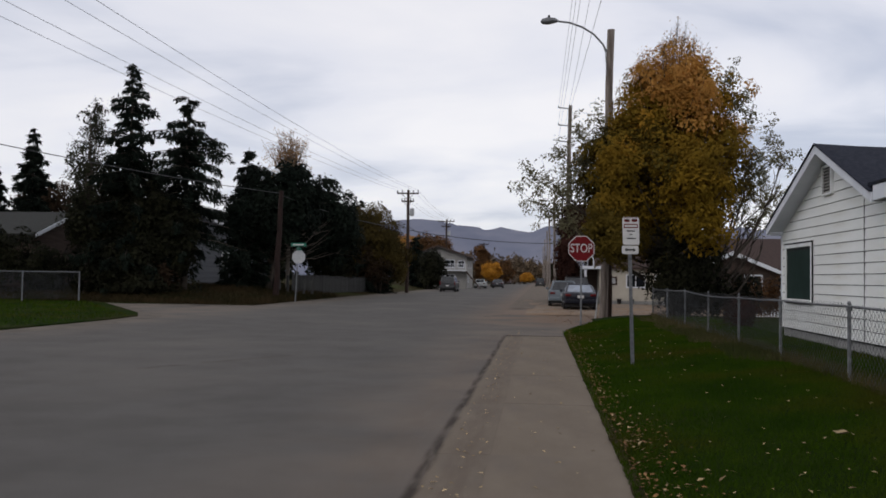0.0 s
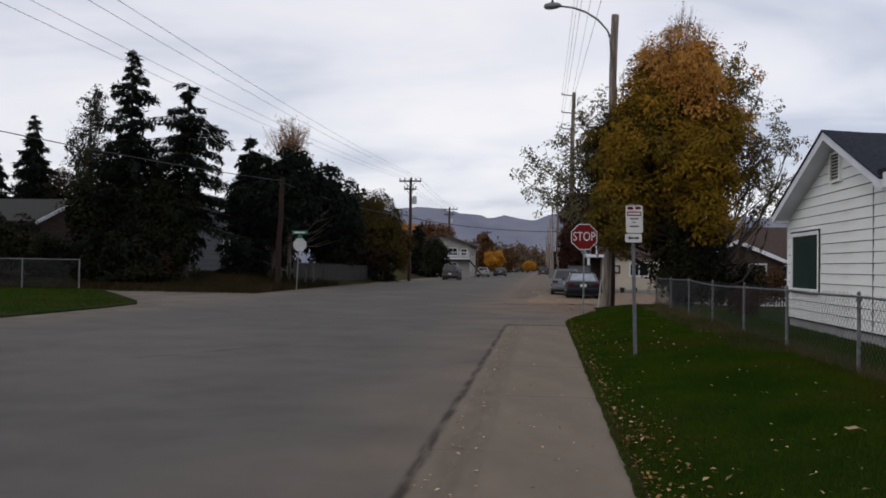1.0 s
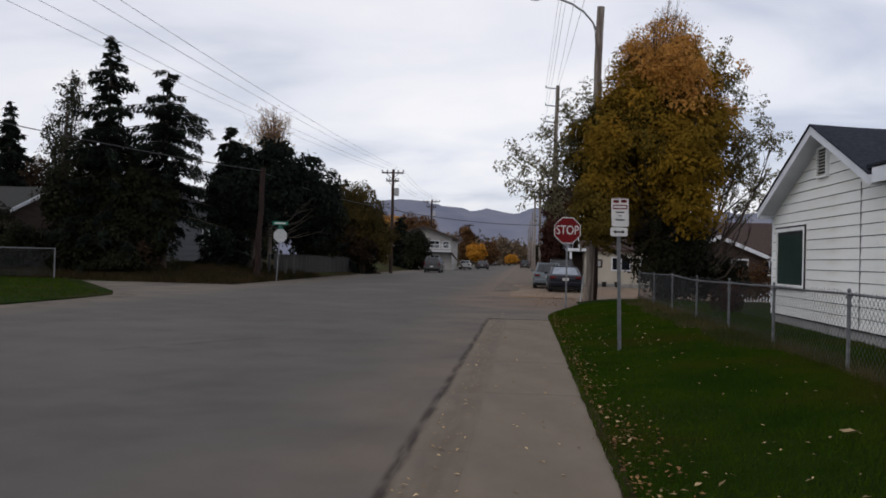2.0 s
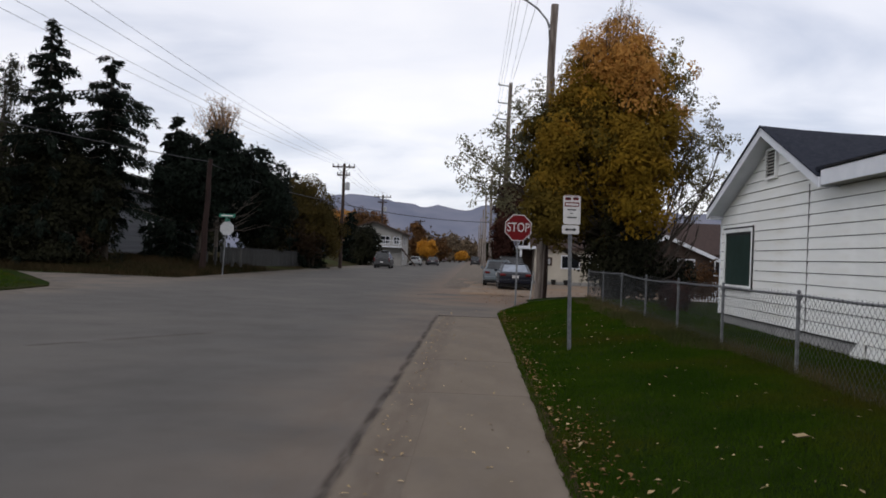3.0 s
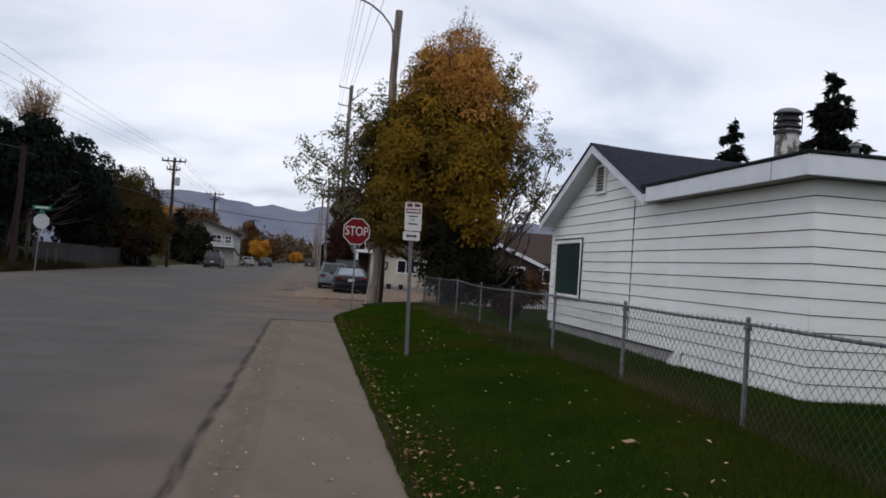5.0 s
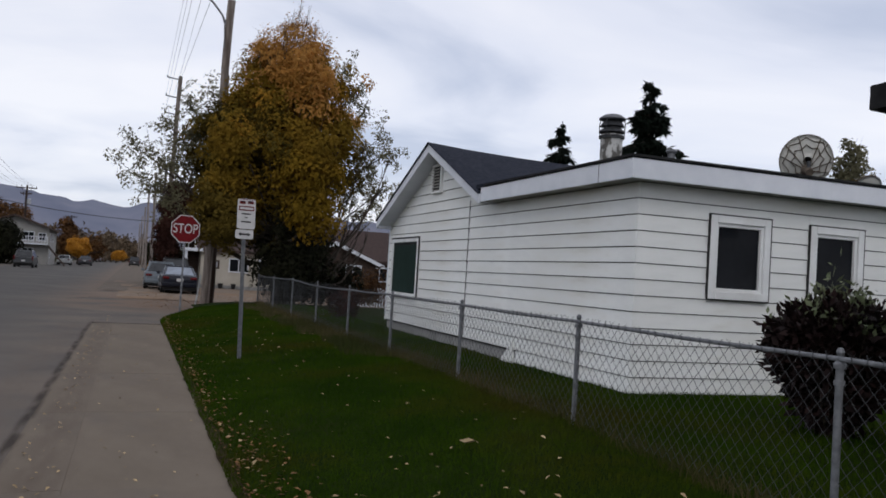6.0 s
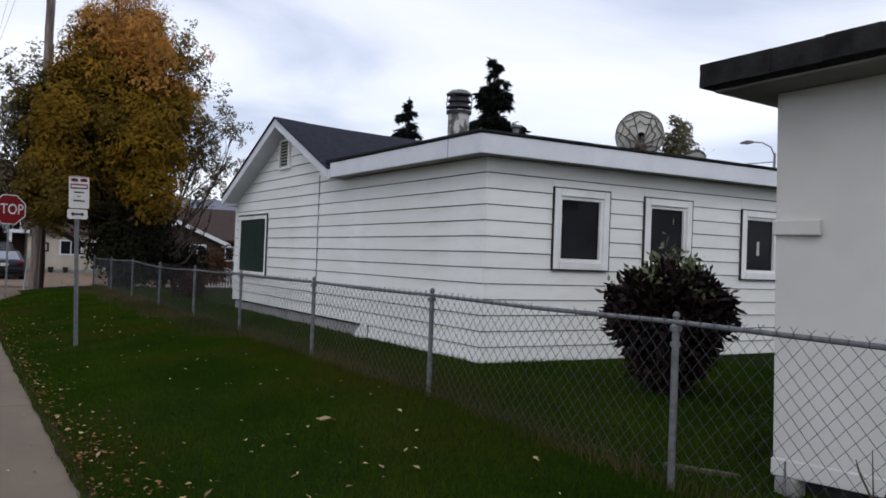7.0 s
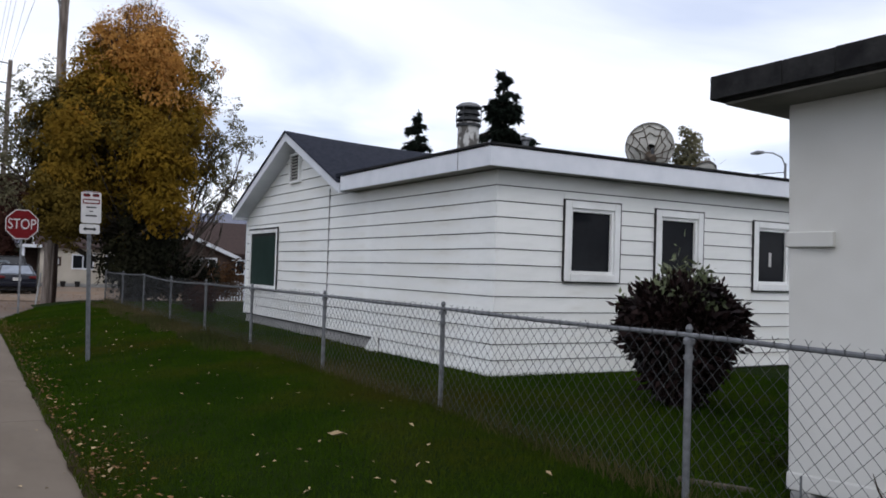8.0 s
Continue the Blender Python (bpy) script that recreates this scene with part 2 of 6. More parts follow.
SIGN_GREEN = mat("sign_green", (0.01, 0.12, 0.08), (0.015, 0.15, 0.10), 8, 0.45)
SIGN_BACK = mat("sign_back_aluminium", (0.34, 0.35, 0.36), (0.42, 0.43, 0.44), 8, 0.5, 0.4)
CABLE = mat("cable", (0.03, 0.03, 0.033), (0.05, 0.05, 0.055), 8, 0.7)
CABLE_GREY = mat("grey_cable", (0.26, 0.265, 0.28), (0.32, 0.32, 0.335), 8, 0.6)


# ---------------------------------------------------------------- mesh helpers
class Shape:
    """Verts and faces gathered piece by piece."""

    def __init__(self):
        self.v, self.f = [], []

    def add(self, verts, faces):
        k = len(self.v)
        self.v += [tuple(p) for p in verts]
        self.f += [tuple(k + i for i in q) for q in faces]
        return self

    def box(self, x0, y0, z0, x1, y1, z1):
        return self.add([(x, y, z) for z in (z0, z1) for y in (y0, y1) for x in (x0, x1)],
                        [(0, 2, 3, 1), (4, 5, 7, 6), (0, 1, 5, 4), (2, 6, 7, 3), (0, 4, 6, 2), (1, 3, 7, 5)])

    def prism(self, pts, way):
        """A flat polygon pushed along a vector."""
        n, w = len(pts), Vector(way)
        top = [tuple(Vector(p) + w) for p in pts]
        return self.add(list(pts) + top, [tuple(range(n - 1, -1, -1)), tuple(range(n, 2 * n))] + [(i, (i + 1) % n, n + (i + 1) % n, n + i) for i in range(n)])

    def tube(self, pts, radii, n=8, cap=True):
        pts = [Vector(p) for p in pts]
        if not isinstance(radii, (list, tuple)):
            radii = [radii] * len(pts)
        verts, faces = [], []
        side = None
        for i, p in enumerate(pts):
            d = (pts[min(i + 1, len(pts) - 1)] - pts[max(i - 1, 0)]).normalized()
            if side is None:
                side = d.cross(Vector((0.31, 0.17, 0.93)) if abs(d.z) < 0.9 else Vector((1, 0.1, 0))).normalized()
            side = (side - d * side.dot(d)).normalized()
            up = d.cross(side)
            verts += [p + (side * math.cos(6.28318 * k / n) + up * math.sin(6.28318 * k / n)) * radii[i] for k in range(n)]
        for i in range(len(pts) - 1):
            for k in range(n):
                a, b = i * n + k, i * n + (k + 1) % n
                faces.append((a, b, b + n, a + n))
        if cap:
            faces += [tuple(range(n - 1, -1, -1)), tuple(range((len(pts) - 1) * n, len(pts) * n))]
        return self.add(verts, faces)

    def ball(self, c, r, n=10, m=6, squash=1.0):
        prof = [(r * math.sin(math.pi * i / m), -r * squash * math.cos(math.pi * i / m)) for i in range(m + 1)]
        return self.turn(c, prof, n)

    def turn(self, c, prof, n=16):
        """A profile of (radius, height) turned round the upright through c."""
        verts = [(c[0] + max(r, 1e-4) * math.cos(6.28318 * k / n), c[1] + max(r, 1e-4) * math.sin(6.28318 * k / n), c[2] + h) for r, h in prof for k in range(n)]
        faces = [(i * n + k, i * n + (k + 1) % n, (i + 1) * n + (k + 1) % n, (i + 1) * n + k) for i in range(len(prof) - 1) for k in range(n)]
        faces += [tuple(range(n - 1, -1, -1)), tuple(range((len(prof) - 1) * n, len(prof) * n))]
        return self.add(verts, faces)

    def mesh(self, name):
        me = bpy.data.meshes.new(name)
        me.from_pydata(self.v, [], self.f)
        return me


def thing(name, label, category, at=(0, 0, 0), group=""):
    e = new(name)
    e.empty_display_size = 0.2
    e.location = at
    return tagged(e, label, category, group)


def part(name, shape, material, parent=None, label="", bevel=0.0, smooth=False, kind=""):
    """One mesh, given in world places, linked under a thing or a part."""
    me = shape.mesh(name) if isinstance(shape, Shape) else shape
    if not me.materials:
        me.materials.append(material)
    if smooth:
        me.polygons.foreach_set("use_smooth", [True] * len(me.polygons))
    ob = new(name, me)
    if parent is not None:
        ob.parent = parent
        if parent.type == "EMPTY":
            ob.matrix_parent_inverse = Matrix.Translation(-parent.location)
    if bevel:
        b = ob.modifiers.new("bevel", "BEVEL")
        b.width, b.segments, b.limit_method = bevel, 2, "ANGLE"
    if label or kind:
        tagged(ob, label, kind=kind)
    return ob


def structure(name, shape, material, label, category, bevel=0.0, smooth=False, kind="structure"):
    return tagged(part(name, shape, material, None, bevel=bevel, smooth=smooth), label, category, kind=kind)


def big_mesh(name, verts, quads):
    """A mesh from arrays: verts (n, 3) and quads (m, 4)."""
    me = bpy.data.meshes.new(name)
    me.vertices.add(len(verts))
    me.vertices.foreach_set("co", np.asarray(verts, np.float32).ravel())
    k = quads.shape[1]
    me.loops.add(quads.size)
    me.loops.foreach_set("vertex_index", quads.astype(np.int32).ravel())
    me.polygons.add(len(quads))
    me.polygons.foreach_set("loop_start", np.arange(0, quads.size, k, dtype=np.int32))
    me.polygons.foreach_set("loop_total", np.full(len(quads), k, np.int32))
    me.update(calc_edges=True)
    return me


def leaf_mesh(name, at, size, rng, droop=0.3, slim=0.55, axis=None):
    """Small four-cornered leaves at places (n, 3), each turned at random."""
    n = len(at)
    a = rng.normal(size=(n, 3)) if axis is None else axis + 0.45 * rng.normal(size=(n, 3))
    a[:, 2] -= droop
    a /= np.linalg.norm(a, axis=1, keepdims=True) + 1e-9
    b = np.cross(a, rng.normal(size=(n, 3)))
    b /= np.linalg.norm(b, axis=1, keepdims=True) + 1e-9
    c = np.cross(a, b)
    s = size * (0.6 + 0.8 * rng.random((n, 1)))
    mid = at + a * s * 0.45 + c * s * 0.06
    verts = np.stack([at, mid + b * s * slim * 0.5, at + a * s, mid - b * s * slim * 0.5], 1).reshape(-1, 3)
    return big_mesh(name, verts, np.arange(4 * n).reshape(-1, 4))


# ---------------------------------------------------------------- ground
CURB_X, WALK_X, ROAD_W = -0.9, 0.73, -14.5
CROSS0, CROSS1 = 30.0, 41.5


def ramp_z(x):
    """Height of the yard: it climbs gently from the sidewalk to the fence."""
    k = min(1.0, max(0.0, (x - WALK_X) / 3.0))
    return 0.02 + 0.29 * k * k * (3 - 2 * k)


def verge_z(x, y):
    """Height of the bank beyond the side street."""
    k = min(1.0, max(0.0, (y - CROSS1 - 0.5) / 9.0)) * min(1.0, max(0.0, (ROAD_W - x) / 4.0))
    return 0.02 + 0.6 * k * k * (3 - 2 * k)


def sheet(xs, ys, h):
    s = Shape()
    nx = len(xs)
    s.add([(x, y, h(x, y)) for y in ys for x in xs], [(j * nx + i, j * nx + i + 1, (j + 1) * nx + i + 1, (j + 1) * nx + i) for j in range(len(ys) - 1) for i in range(nx - 1)])
    return s


structure("ground", Shape().add([(-4500, -4500, -0.12), (4500, -4500, -0.12), (4500, 4500, -0.12), (-4500, 4500, -0.12)], [(0, 1, 2, 3)]), ROUGH_GRASS,
          "dull green and brown ground reaching to the mountains", "ground")
structure("road", Shape().prism([(ROAD_W, -40, -0.1), (CURB_X, -40, -0.1), (CURB_X, 23.4, -0.1), (9, 23.4, -0.1), (9, 37, -0.1), (-0.4, 38, -0.1), (-0.6, 420, -0.1), (-13.2, 420, -0.1), (ROAD_W, CROSS1 + 4, -0.1),
                                 (ROAD_W - 3, CROSS1, -0.1), (-90, CROSS1 - 1, -0.1), (-90, CROSS0 - 6, -0.1), (ROAD_W - 3, CROSS0 - 6, -0.1), (ROAD_W, CROSS0 - 10, -0.1)], (0, 0, 0.1)),
          ASPHALT, "worn grey asphalt street with a side street", "road")
structure("gravel_apron", sheet([-0.6 + 0.9 * i for i in range(14)], [36.6 + 1.1 * j for j in range(18)],
                                lambda x, y: 0.012 + 0.03 * (noise.noise(Vector((x * 0.4, y * 0.4, 2))) + 0.4) * min(1, max(0, (x + 0.6) / 2))), GRAVEL, "brown gravel alley mouth strewn with leaves", "gravel", smooth=True)
structure("gravel_shoulder", sheet([-1.6 + 0.75 * i for i in range(7)], [44 + 6 * j for j in range(30)], lambda x, y: 0.016 + 0.05 * noise.noise(Vector((x, y * 0.3, 7))) * (x > -1.5)), DIRT,
          "dusty dirt shoulder along the street", "gravel", smooth=True)


def yard(x, y):
    k = min(1.0, max(0.0, (y - 3.8) / 4.4)) ** 0.75
    return 0.02 + (ramp_z(x) - 0.02) * (0.36 + 0.64 * k) + 0.02 * noise.noise(Vector((x * 0.7, y * 0.7, 0))) * min(1, (x - WALK_X) * 2 + 0.2)


def lawn_edge(y):
    return WALK_X + 0.05 * noise.noise(Vector((y * 2.1, 0, 3))) + (0.0 if y < 23.5 else 0.9 * ((y - 23.5) / 5) ** 2)


def lawn_shape():
    s = Shape()
    ys = [-15 + 0.5 * j for j in range(94)]
    us = [0, 0.02, 0.06, 0.12, 0.2, 0.3, 0.4, 0.5, 0.62, 0.75, 1.0]
    rows = []
    for y in ys:
        e = lawn_edge(min(y, 29.2))
        rows.append([(e + (26 - e) * u * u if u > 0.3 else e + (26 - e) * u * 0.3, y) for u in us])
    nx = len(us)
    s.add([(x, y, yard(x, y)) for r in rows for x, y in r] , [(j * nx + i, j * nx + i + 1, (j + 1) * nx + i + 1, (j + 1) * nx + i) for j in range(len(ys) - 1) for i in range(nx - 1)])
    return s


structure("lawn", lawn_shape(), LAWN, "dark green lawn climbing gently to the fence", "lawn", smooth=True)
structure("corner_lawn", Shape().prism([(-14.3, -12, -0.06), (-14.3, 26.5, -0.06), (-14.6, 29.2, -0.06), (-15.6, 31.2, -0.06), (-18.5, 35.5, -0.06), (-22, 40.5, -0.06), (-26, 45.5, -0.06), (-60, 47, -0.06), (-60, -12, -0.06)], (0, 0, 0.12)),
          LAWN, "green corner lawn beside the side street", "lawn", bevel=0.04)
structure("verge", sheet([-90, -70, -50, -40, -34, -30, -26, -23, -20, -18, -16.5, -15.5, -14.6], [CROSS1 + 0.2 + k for k in (0, 1, 2.2, 3.5, 5, 7, 9.5, 14, 22, 40, 70, 120, 200)],
                         lambda x, y: verge_z(x, y) + 0.05 * noise.noise(Vector((x * 0.5, y * 0.5, 1)))), ROUGH_GRASS, "unmown brown and green grass verge", "grass", smooth=True)

# ---------------------------------------------------------------- white house with a gable towards the street
HX, HY, HN = 5.78, 10.14, 20.88      # street wall, south wall, north end
Z0, ZT = 0.532, 3.02                   # bottom and top of the siding
EAVE_S, EAVE_N, RIDGE_Y, RIDGE_Z = 14.56, 20.96, 17.37, 4.30
house = thing("house", "white clapboard house with dark shingle roof and gable", "house", (HX, HY, 0.3))


def wall_with_holes(fixed, a0, a1, z0, z1, holes, thick, axis, top=None):
    """A wall along x or y, cut into blocks round its openings (a, b, low, high)."""
    s = Shape()
    cuts = sorted({a0, a1, *[h[0] for h in holes], *[h[1] for h in holes]})
    for p, q in zip(cuts, cuts[1:]):
        spans = [(z0, z1)]
        for h in holes:
            if h[0] <= p and q <= h[1]:
                spans = [(z0, h[2]), (h[3], z1)]
        for lo, hi in spans:
            if axis == "y":
                s.box(fixed, p, lo, fixed + thick, q, hi)
            else:
                s.box(p, fixed, lo, q, fixed + thick, hi)
    return s


WEST_WIN = (18.64, 20.44, 1.21, 2.37)
SOUTH_WINS = [(6.98, 7.75, 1.66, 2.55), (8.63, 9.38, 1.66, 2.53), (10.70, 11.43, 1.60, 2.48), (12.7, 13.4, 1.6, 2.48)]
part("wall", wall_with_holes(HX + 0.03, HY + 0.03, HN, 0.50, ZT + 0.05, [WEST_WIN], 0.16, "y"), LAP_SHADE, house, "dark wall backing that draws the shade under the board laps")
part("wall", wall_with_holes(HY + 0.03, HX + 0.19, 17.5, 0.50, ZT + 0.05, SOUTH_WINS, 0.16, "x"), LAP_SHADE, house, "dark wall backing that draws the shade under the board laps")
part("wall", Shape().box(17.5, HY + 0.03, 0.25, 17.66, HN, ZT + 0.05), WHITE_SIDING, house)
part("wall", Shape().box(HX + 0.19, HN - 0.16, 0.25, 17.5, HN, ZT + 0.05), WHITE_SIDING, house)
SL_S = (RIDGE_Z - 3.07) / (RIDGE_Y - EAVE_S)
SL_N = (RIDGE_Z - 2.84) / (EAVE_N - RIDGE_Y)


def gable_z(y):
    return RIDGE_Z - (SL_S * (RIDGE_Y - y) if y < RIDGE_Y else SL_N * (y - RIDGE_Y))


part("gable", Shape().prism([(HX + 0.03, EAVE_S + 0.3, ZT), (HX + 0.03, HN, ZT), (HX + 0.03, HN, gable_z(HN) - 0.1), (HX + 0.03, RIDGE_Y, RIDGE_Z - 0.1), (HX + 0.03, EAVE_S + 0.3, gable_z(EAVE_S + 0.3) - 0.1)], (0.16, 0, 0)), LAP_SHADE, house)
part("foundation", Shape().box(HX + 0.06, HY + 0.06, -0.1, 17.6, HN - 0.02, 0.50), FOUNDATION, house)


def board(bm_len, h, axis):
    """One clapboard of unit place: thicker at its lower edge."""
    s = Shape()
    if axis == "y":
        s.prism([(0.0, 0, 0), (-0.026, 0, 0.0), (-0.010, 0, h), (0.0, 0, h)], (0, bm_len, 0))
    else:
        s.prism([(0, 0.0, 0), (0, -0.026, 0.0), (0, -0.010, h), (0, 0.0, h)], (bm_len, 0, 0))
    return s.mesh("siding_board")


# GAP is wide enough for the dark backing to read as lap shade
COURSE, GAP = 0.2043, 0.013
board_cache = {}


def lay_board(x, y, z, ln, axis, h=COURSE - GAP):
    key = (round(ln, 3), axis, round(h, 3))
    if key not in board_cache:
        board_cache[key] = board(ln, h, axis)
    ob = part("siding_board", board_cache[key], WHITE_SIDING, house)
    ob.location = (x, y, z)
    return ob


for k in range(12):
    z = Z0 + k * COURSE
    for a, b in ((HY, 15.72), (15.74, HN)):
        spans = [(a, b)]
        if b > 16 and z + COURSE > WEST_WIN[2] - 0.08 and z < WEST_WIN[3] + 0.08:
            spans = [(a, WEST_WIN[0] - 0.09), (WEST_WIN[1] + 0.09, b)]
            if z < WEST_WIN[2] - 0.12:
                lay_board(HX + 0.028, WEST_WIN[0] - 0.09, z, WEST_WIN[1] - WEST_WIN[0] + 0.18, "y", WEST_WIN[2] - 0.083 - z)
            if z + COURSE > WEST_WIN[3] + 0.12:
                lay_board(HX + 0.028, WEST_WIN[0] - 0.09, WEST_WIN[3] + 0.083, WEST_WIN[1] - WEST_WIN[0] + 0.18, "y", z + COURSE - GAP - WEST_WIN[3] - 0.083)
        for p, q in spans:
            lay_board(HX + 0.028, p, z, q - p, "y")
    xs = [(HX + 0.005, 17.5)]
    for w in SOUTH_WINS:
        if z + COURSE > w[2] - 0.1 and z < w[3] + 0.1:
            p, q = xs.pop()
            xs += [(p, w[0] - 0.10), (w[1] + 0.10, q)]
            if z < w[2] - 0.13:
                lay_board(w[0] - 0.10, HY + 0.028, z, w[1] - w[0] + 0.2, "x", w[2] - 0.115 - z)
            if z + COURSE > w[3] + 0.14:
                lay_board(w[0] - 0.10, HY + 0.028, w[3] + 0.115, w[1] - w[0] + 0.2, "x", z + COURSE - GAP - w[3] - 0.115)
    for p, q in xs:
        lay_board(p, HY + 0.028, z, q - p, "x")
for k in range(7):
    z, h = Z0 + (12 + k) * COURSE, COURSE - GAP
    h = min(h, RIDGE_Z - 0.12 - z)
    if h > 0.03:
        ends = []
        for zz in (z, z + h):
            ends.append((max(EAVE_S + 0.28, RIDGE_Y - (RIDGE_Z - 0.10 - zz) / SL_S), min(HN, RIDGE_Y + (RIDGE_Z - 0.10 - zz) / SL_N)))
        (b0, b1), (t0, t1) = ends
        corner = [(0, b0, 0), (-0.026, b0, 0), (-0.010, t0, h), (0, t0, h), (0, b1, 0), (-0.026, b1, 0), (-0.010, t1, h), (0, t1, h)]
        ob = part("siding_board", Shape().add(corner, [(0, 1, 2, 3), (7, 6, 5, 4), (0, 4, 5, 1), (1, 5, 6, 2), (2, 6, 7, 3), (3, 7, 4, 0)]), WHITE_SIDING, house)
        ob.location = (HX + 0.028, 0, z)
part("seam", Shape().box(HX - 0.002, 15.721, Z0, HX + 0.02, 15.739, 3.1), SEAM, house)
part("corner_trim", Shape().box(HX + 0.0, HN - 0.02, Z0 - 0.02, HX + 0.03, HN + 0.02, 2.95), WHITE_TRIM, house)
# one more course where the siding runs down to the grass
lay_board(HX + 0.028, HY, Z0 - COURSE, 3.3, "y")
lay_board(HX + 0.005, HY + 0.028, Z0 - COURSE, 17.5 - HX, "x")
part("footing_cover", Shape().prism([(HX + 0.0, 13.45, 0.30), (HX + 0.0, 13.95, 0.305), (HX + 0.0, 13.47, 0.66)], (-0.035, 0, 0)), WHITE_SIDING, house, "slanting white board end")


def south_window(x0, x1, z0, z1):
    w = part("window", Shape().box(x0 - 0.1, HY - 0.03, z0 - 0.1, x0, HY + 0.1, z1 + 0.1).box(x1, HY - 0.03, z0 - 0.1, x1 + 0.1, HY + 0.1, z1 + 0.1)
             .box(x0, HY - 0.03, z1, x1, HY + 0.1, z1 + 0.1).box(x0, HY - 0.045, z0 - 0.1, x1, HY + 0.1, z0), WHITE_CASING, house, "thick white window casing", bevel=0.008)
    t = 0.045
    part("sash", Shape().box(x0, HY + 0.0, z0, x0 + t, HY + 0.07, z1).box(x1 - t, HY + 0.0, z0, x1, HY + 0.07, z1)
         .box(x0 + t, HY + 0.0, z1 - t, x1 - t, HY + 0.07, z1).box(x0 + t, HY + 0.0, z0, x1 - t, HY + 0.07, z0 + t), WHITE_CASING, w, bevel=0.005)
    part("pane", Shape().box(x0 + t, HY + 0.04, z0 + t, x1 - t, HY + 0.05, z1 - t), WINDOW_DARK, w, "dark reflecting glass")
    g = 0.017
    part("caulk_line", Shape().box(x0 - 0.1 - g, HY - 0.024, z0 - 0.1, x0 - 0.1, HY + 0.01, z1 + 0.1).box(x1 + 0.1, HY - 0.024, z0 - 0.1, x1 + 0.1 + g, HY + 0.01, z1 + 0.1)
         .box(x0 - 0.1 - g, HY - 0.028, z1 + 0.1, x1 + 0.1 + g, HY + 0.01, z1 + 0.1 + g).box(x0 - 0.1, HY - 0.03, z0 - 0.1 - g, x1 + 0.1, HY + 0.01, z0 - 0.1), DARK_GAP, w)


for w in SOUTH_WINS:
    south_window(*w)
a, b, lo, hi = WEST_WIN
west_window = part("window", Shape().box(HX - 0.03, a - 0.08, lo - 0.08, HX + 0.1, a, hi + 0.08).box(HX - 0.03, b, lo - 0.08, HX + 0.1, b + 0.08, hi + 0.08)
                   .box(HX - 0.03, a, hi, HX + 0.1, b, hi + 0.08).box(HX - 0.05, a - 0.03, lo - 0.08, HX + 0.1, b + 0.03, lo), WHITE_CASING, house, "white casing round a dark green screen", bevel=0.008)
part("caulk_line", Shape().box(HX - 0.026, a - 0.105, lo - 0.08, HX + 0.0, a - 0.08, hi + 0.08).box(HX - 0.034, a - 0.105, hi + 0.08, HX + 0.0, b + 0.1, hi + 0.115)
     .box(HX - 0.034, a - 0.03, lo - 0.105, HX + 0.0, b + 0.03, lo - 0.08), DARK_GAP, west_window)
part("mullion", Shape().box(HX - 0.012, a + 0.03, lo + 0.02, HX - 0.002, a + 0.075, hi - 0.02).box(HX - 0.012, a + 0.075, hi - 0.06, HX - 0.002, b - 0.03, hi - 0.02), DARK_GAP, west_window, "dark screen frame")
part("pane", Shape().box(HX + 0.0, a, lo, HX + 0.015, b, hi), WINDOW_GREEN, west_window, "dark green screen")
VY0, VY1, VZ0, VZ1 = 17.30, 17.88, 3.36, 3.96
vent = part("vent", Shape().box(HX - 0.05, VY0, VZ0, HX + 0.02, VY0 + 0.05, VZ1).box(HX - 0.05, VY1 - 0.05, VZ0, HX + 0.02, VY1, VZ1).box(HX - 0.05, VY0 + 0.05, VZ1 - 0.04, HX + 0.02, VY1 - 0.05, VZ1)
            .box(HX - 0.05, VY0 + 0.05, VZ0, HX + 0.02, VY1 - 0.05, VZ0 + 0.04), WHITE_CASING, house, "white louvred gable vent")
part("vent_back", Shape().box(HX - 0.012, VY0 + 0.05, VZ0 + 0.04, HX - 0.004, VY1 - 0.05, VZ1 - 0.04), DARK_GAP, vent)
# the louvre shade is put into the darker slat and back colours
for k in range(8):
    z = VZ0 + 0.06 + k * 0.063
    part("slat", Shape().prism([(HX - 0.050, VY0 + 0.05, z - 0.012), (HX - 0.044, VY0 + 0.05, z - 0.018), (HX - 0.014, VY0 + 0.05, z + 0.014), (HX - 0.020, VY0 + 0.05, z + 0.020)], (0, VY1 - VY0 - 0.1, 0)), SOFFIT_SHADE, vent)
# gable roof: two thick slopes running back from the street
OV = 0.30
GX = HX - OV
for y, z, lab in ((EAVE_S - 0.02, 3.06, "roof"), (EAVE_N, gable_z(EAVE_N), "roof")):
    slope = Shape()
    for k in range(15):
        # the ridge sags along its length
        q = k / 14
        x, d = GX - 0.06 + 11.26 * q, 0.13 * math.sin(math.pi * min(1, q * 1.6)) ** 0.8 if q * 1.6 < 1 else 0.0
        slope.v += [(x, RIDGE_Y, RIDGE_Z + 0.07 - d), (x, y, z + 0.07), (x, y, z + 0.042), (x, RIDGE_Y, RIDGE_Z + 0.042 - d)]
        if k:
            o = 4 * k
            slope.f += [(o - 4 + i, o - 4 + (i + 1) % 4, o + (i + 1) % 4, o + i) for i in range(4)]
    slope.f += [(3, 2, 1, 0), (56, 57, 58, 59)]
    part(lab, slope, SHINGLE, house, "blue-black shingle slope sagging along the ridge")
    part("bargeboard", Shape().prism([(GX - 0.03, RIDGE_Y, RIDGE_Z + 0.04), (GX - 0.03, y, z + 0.04), (GX - 0.03, y, z - 0.13), (GX - 0.03, RIDGE_Y, RIDGE_Z - 0.14)], (0.03, 0, 0)), WHITE_TRIM, house)
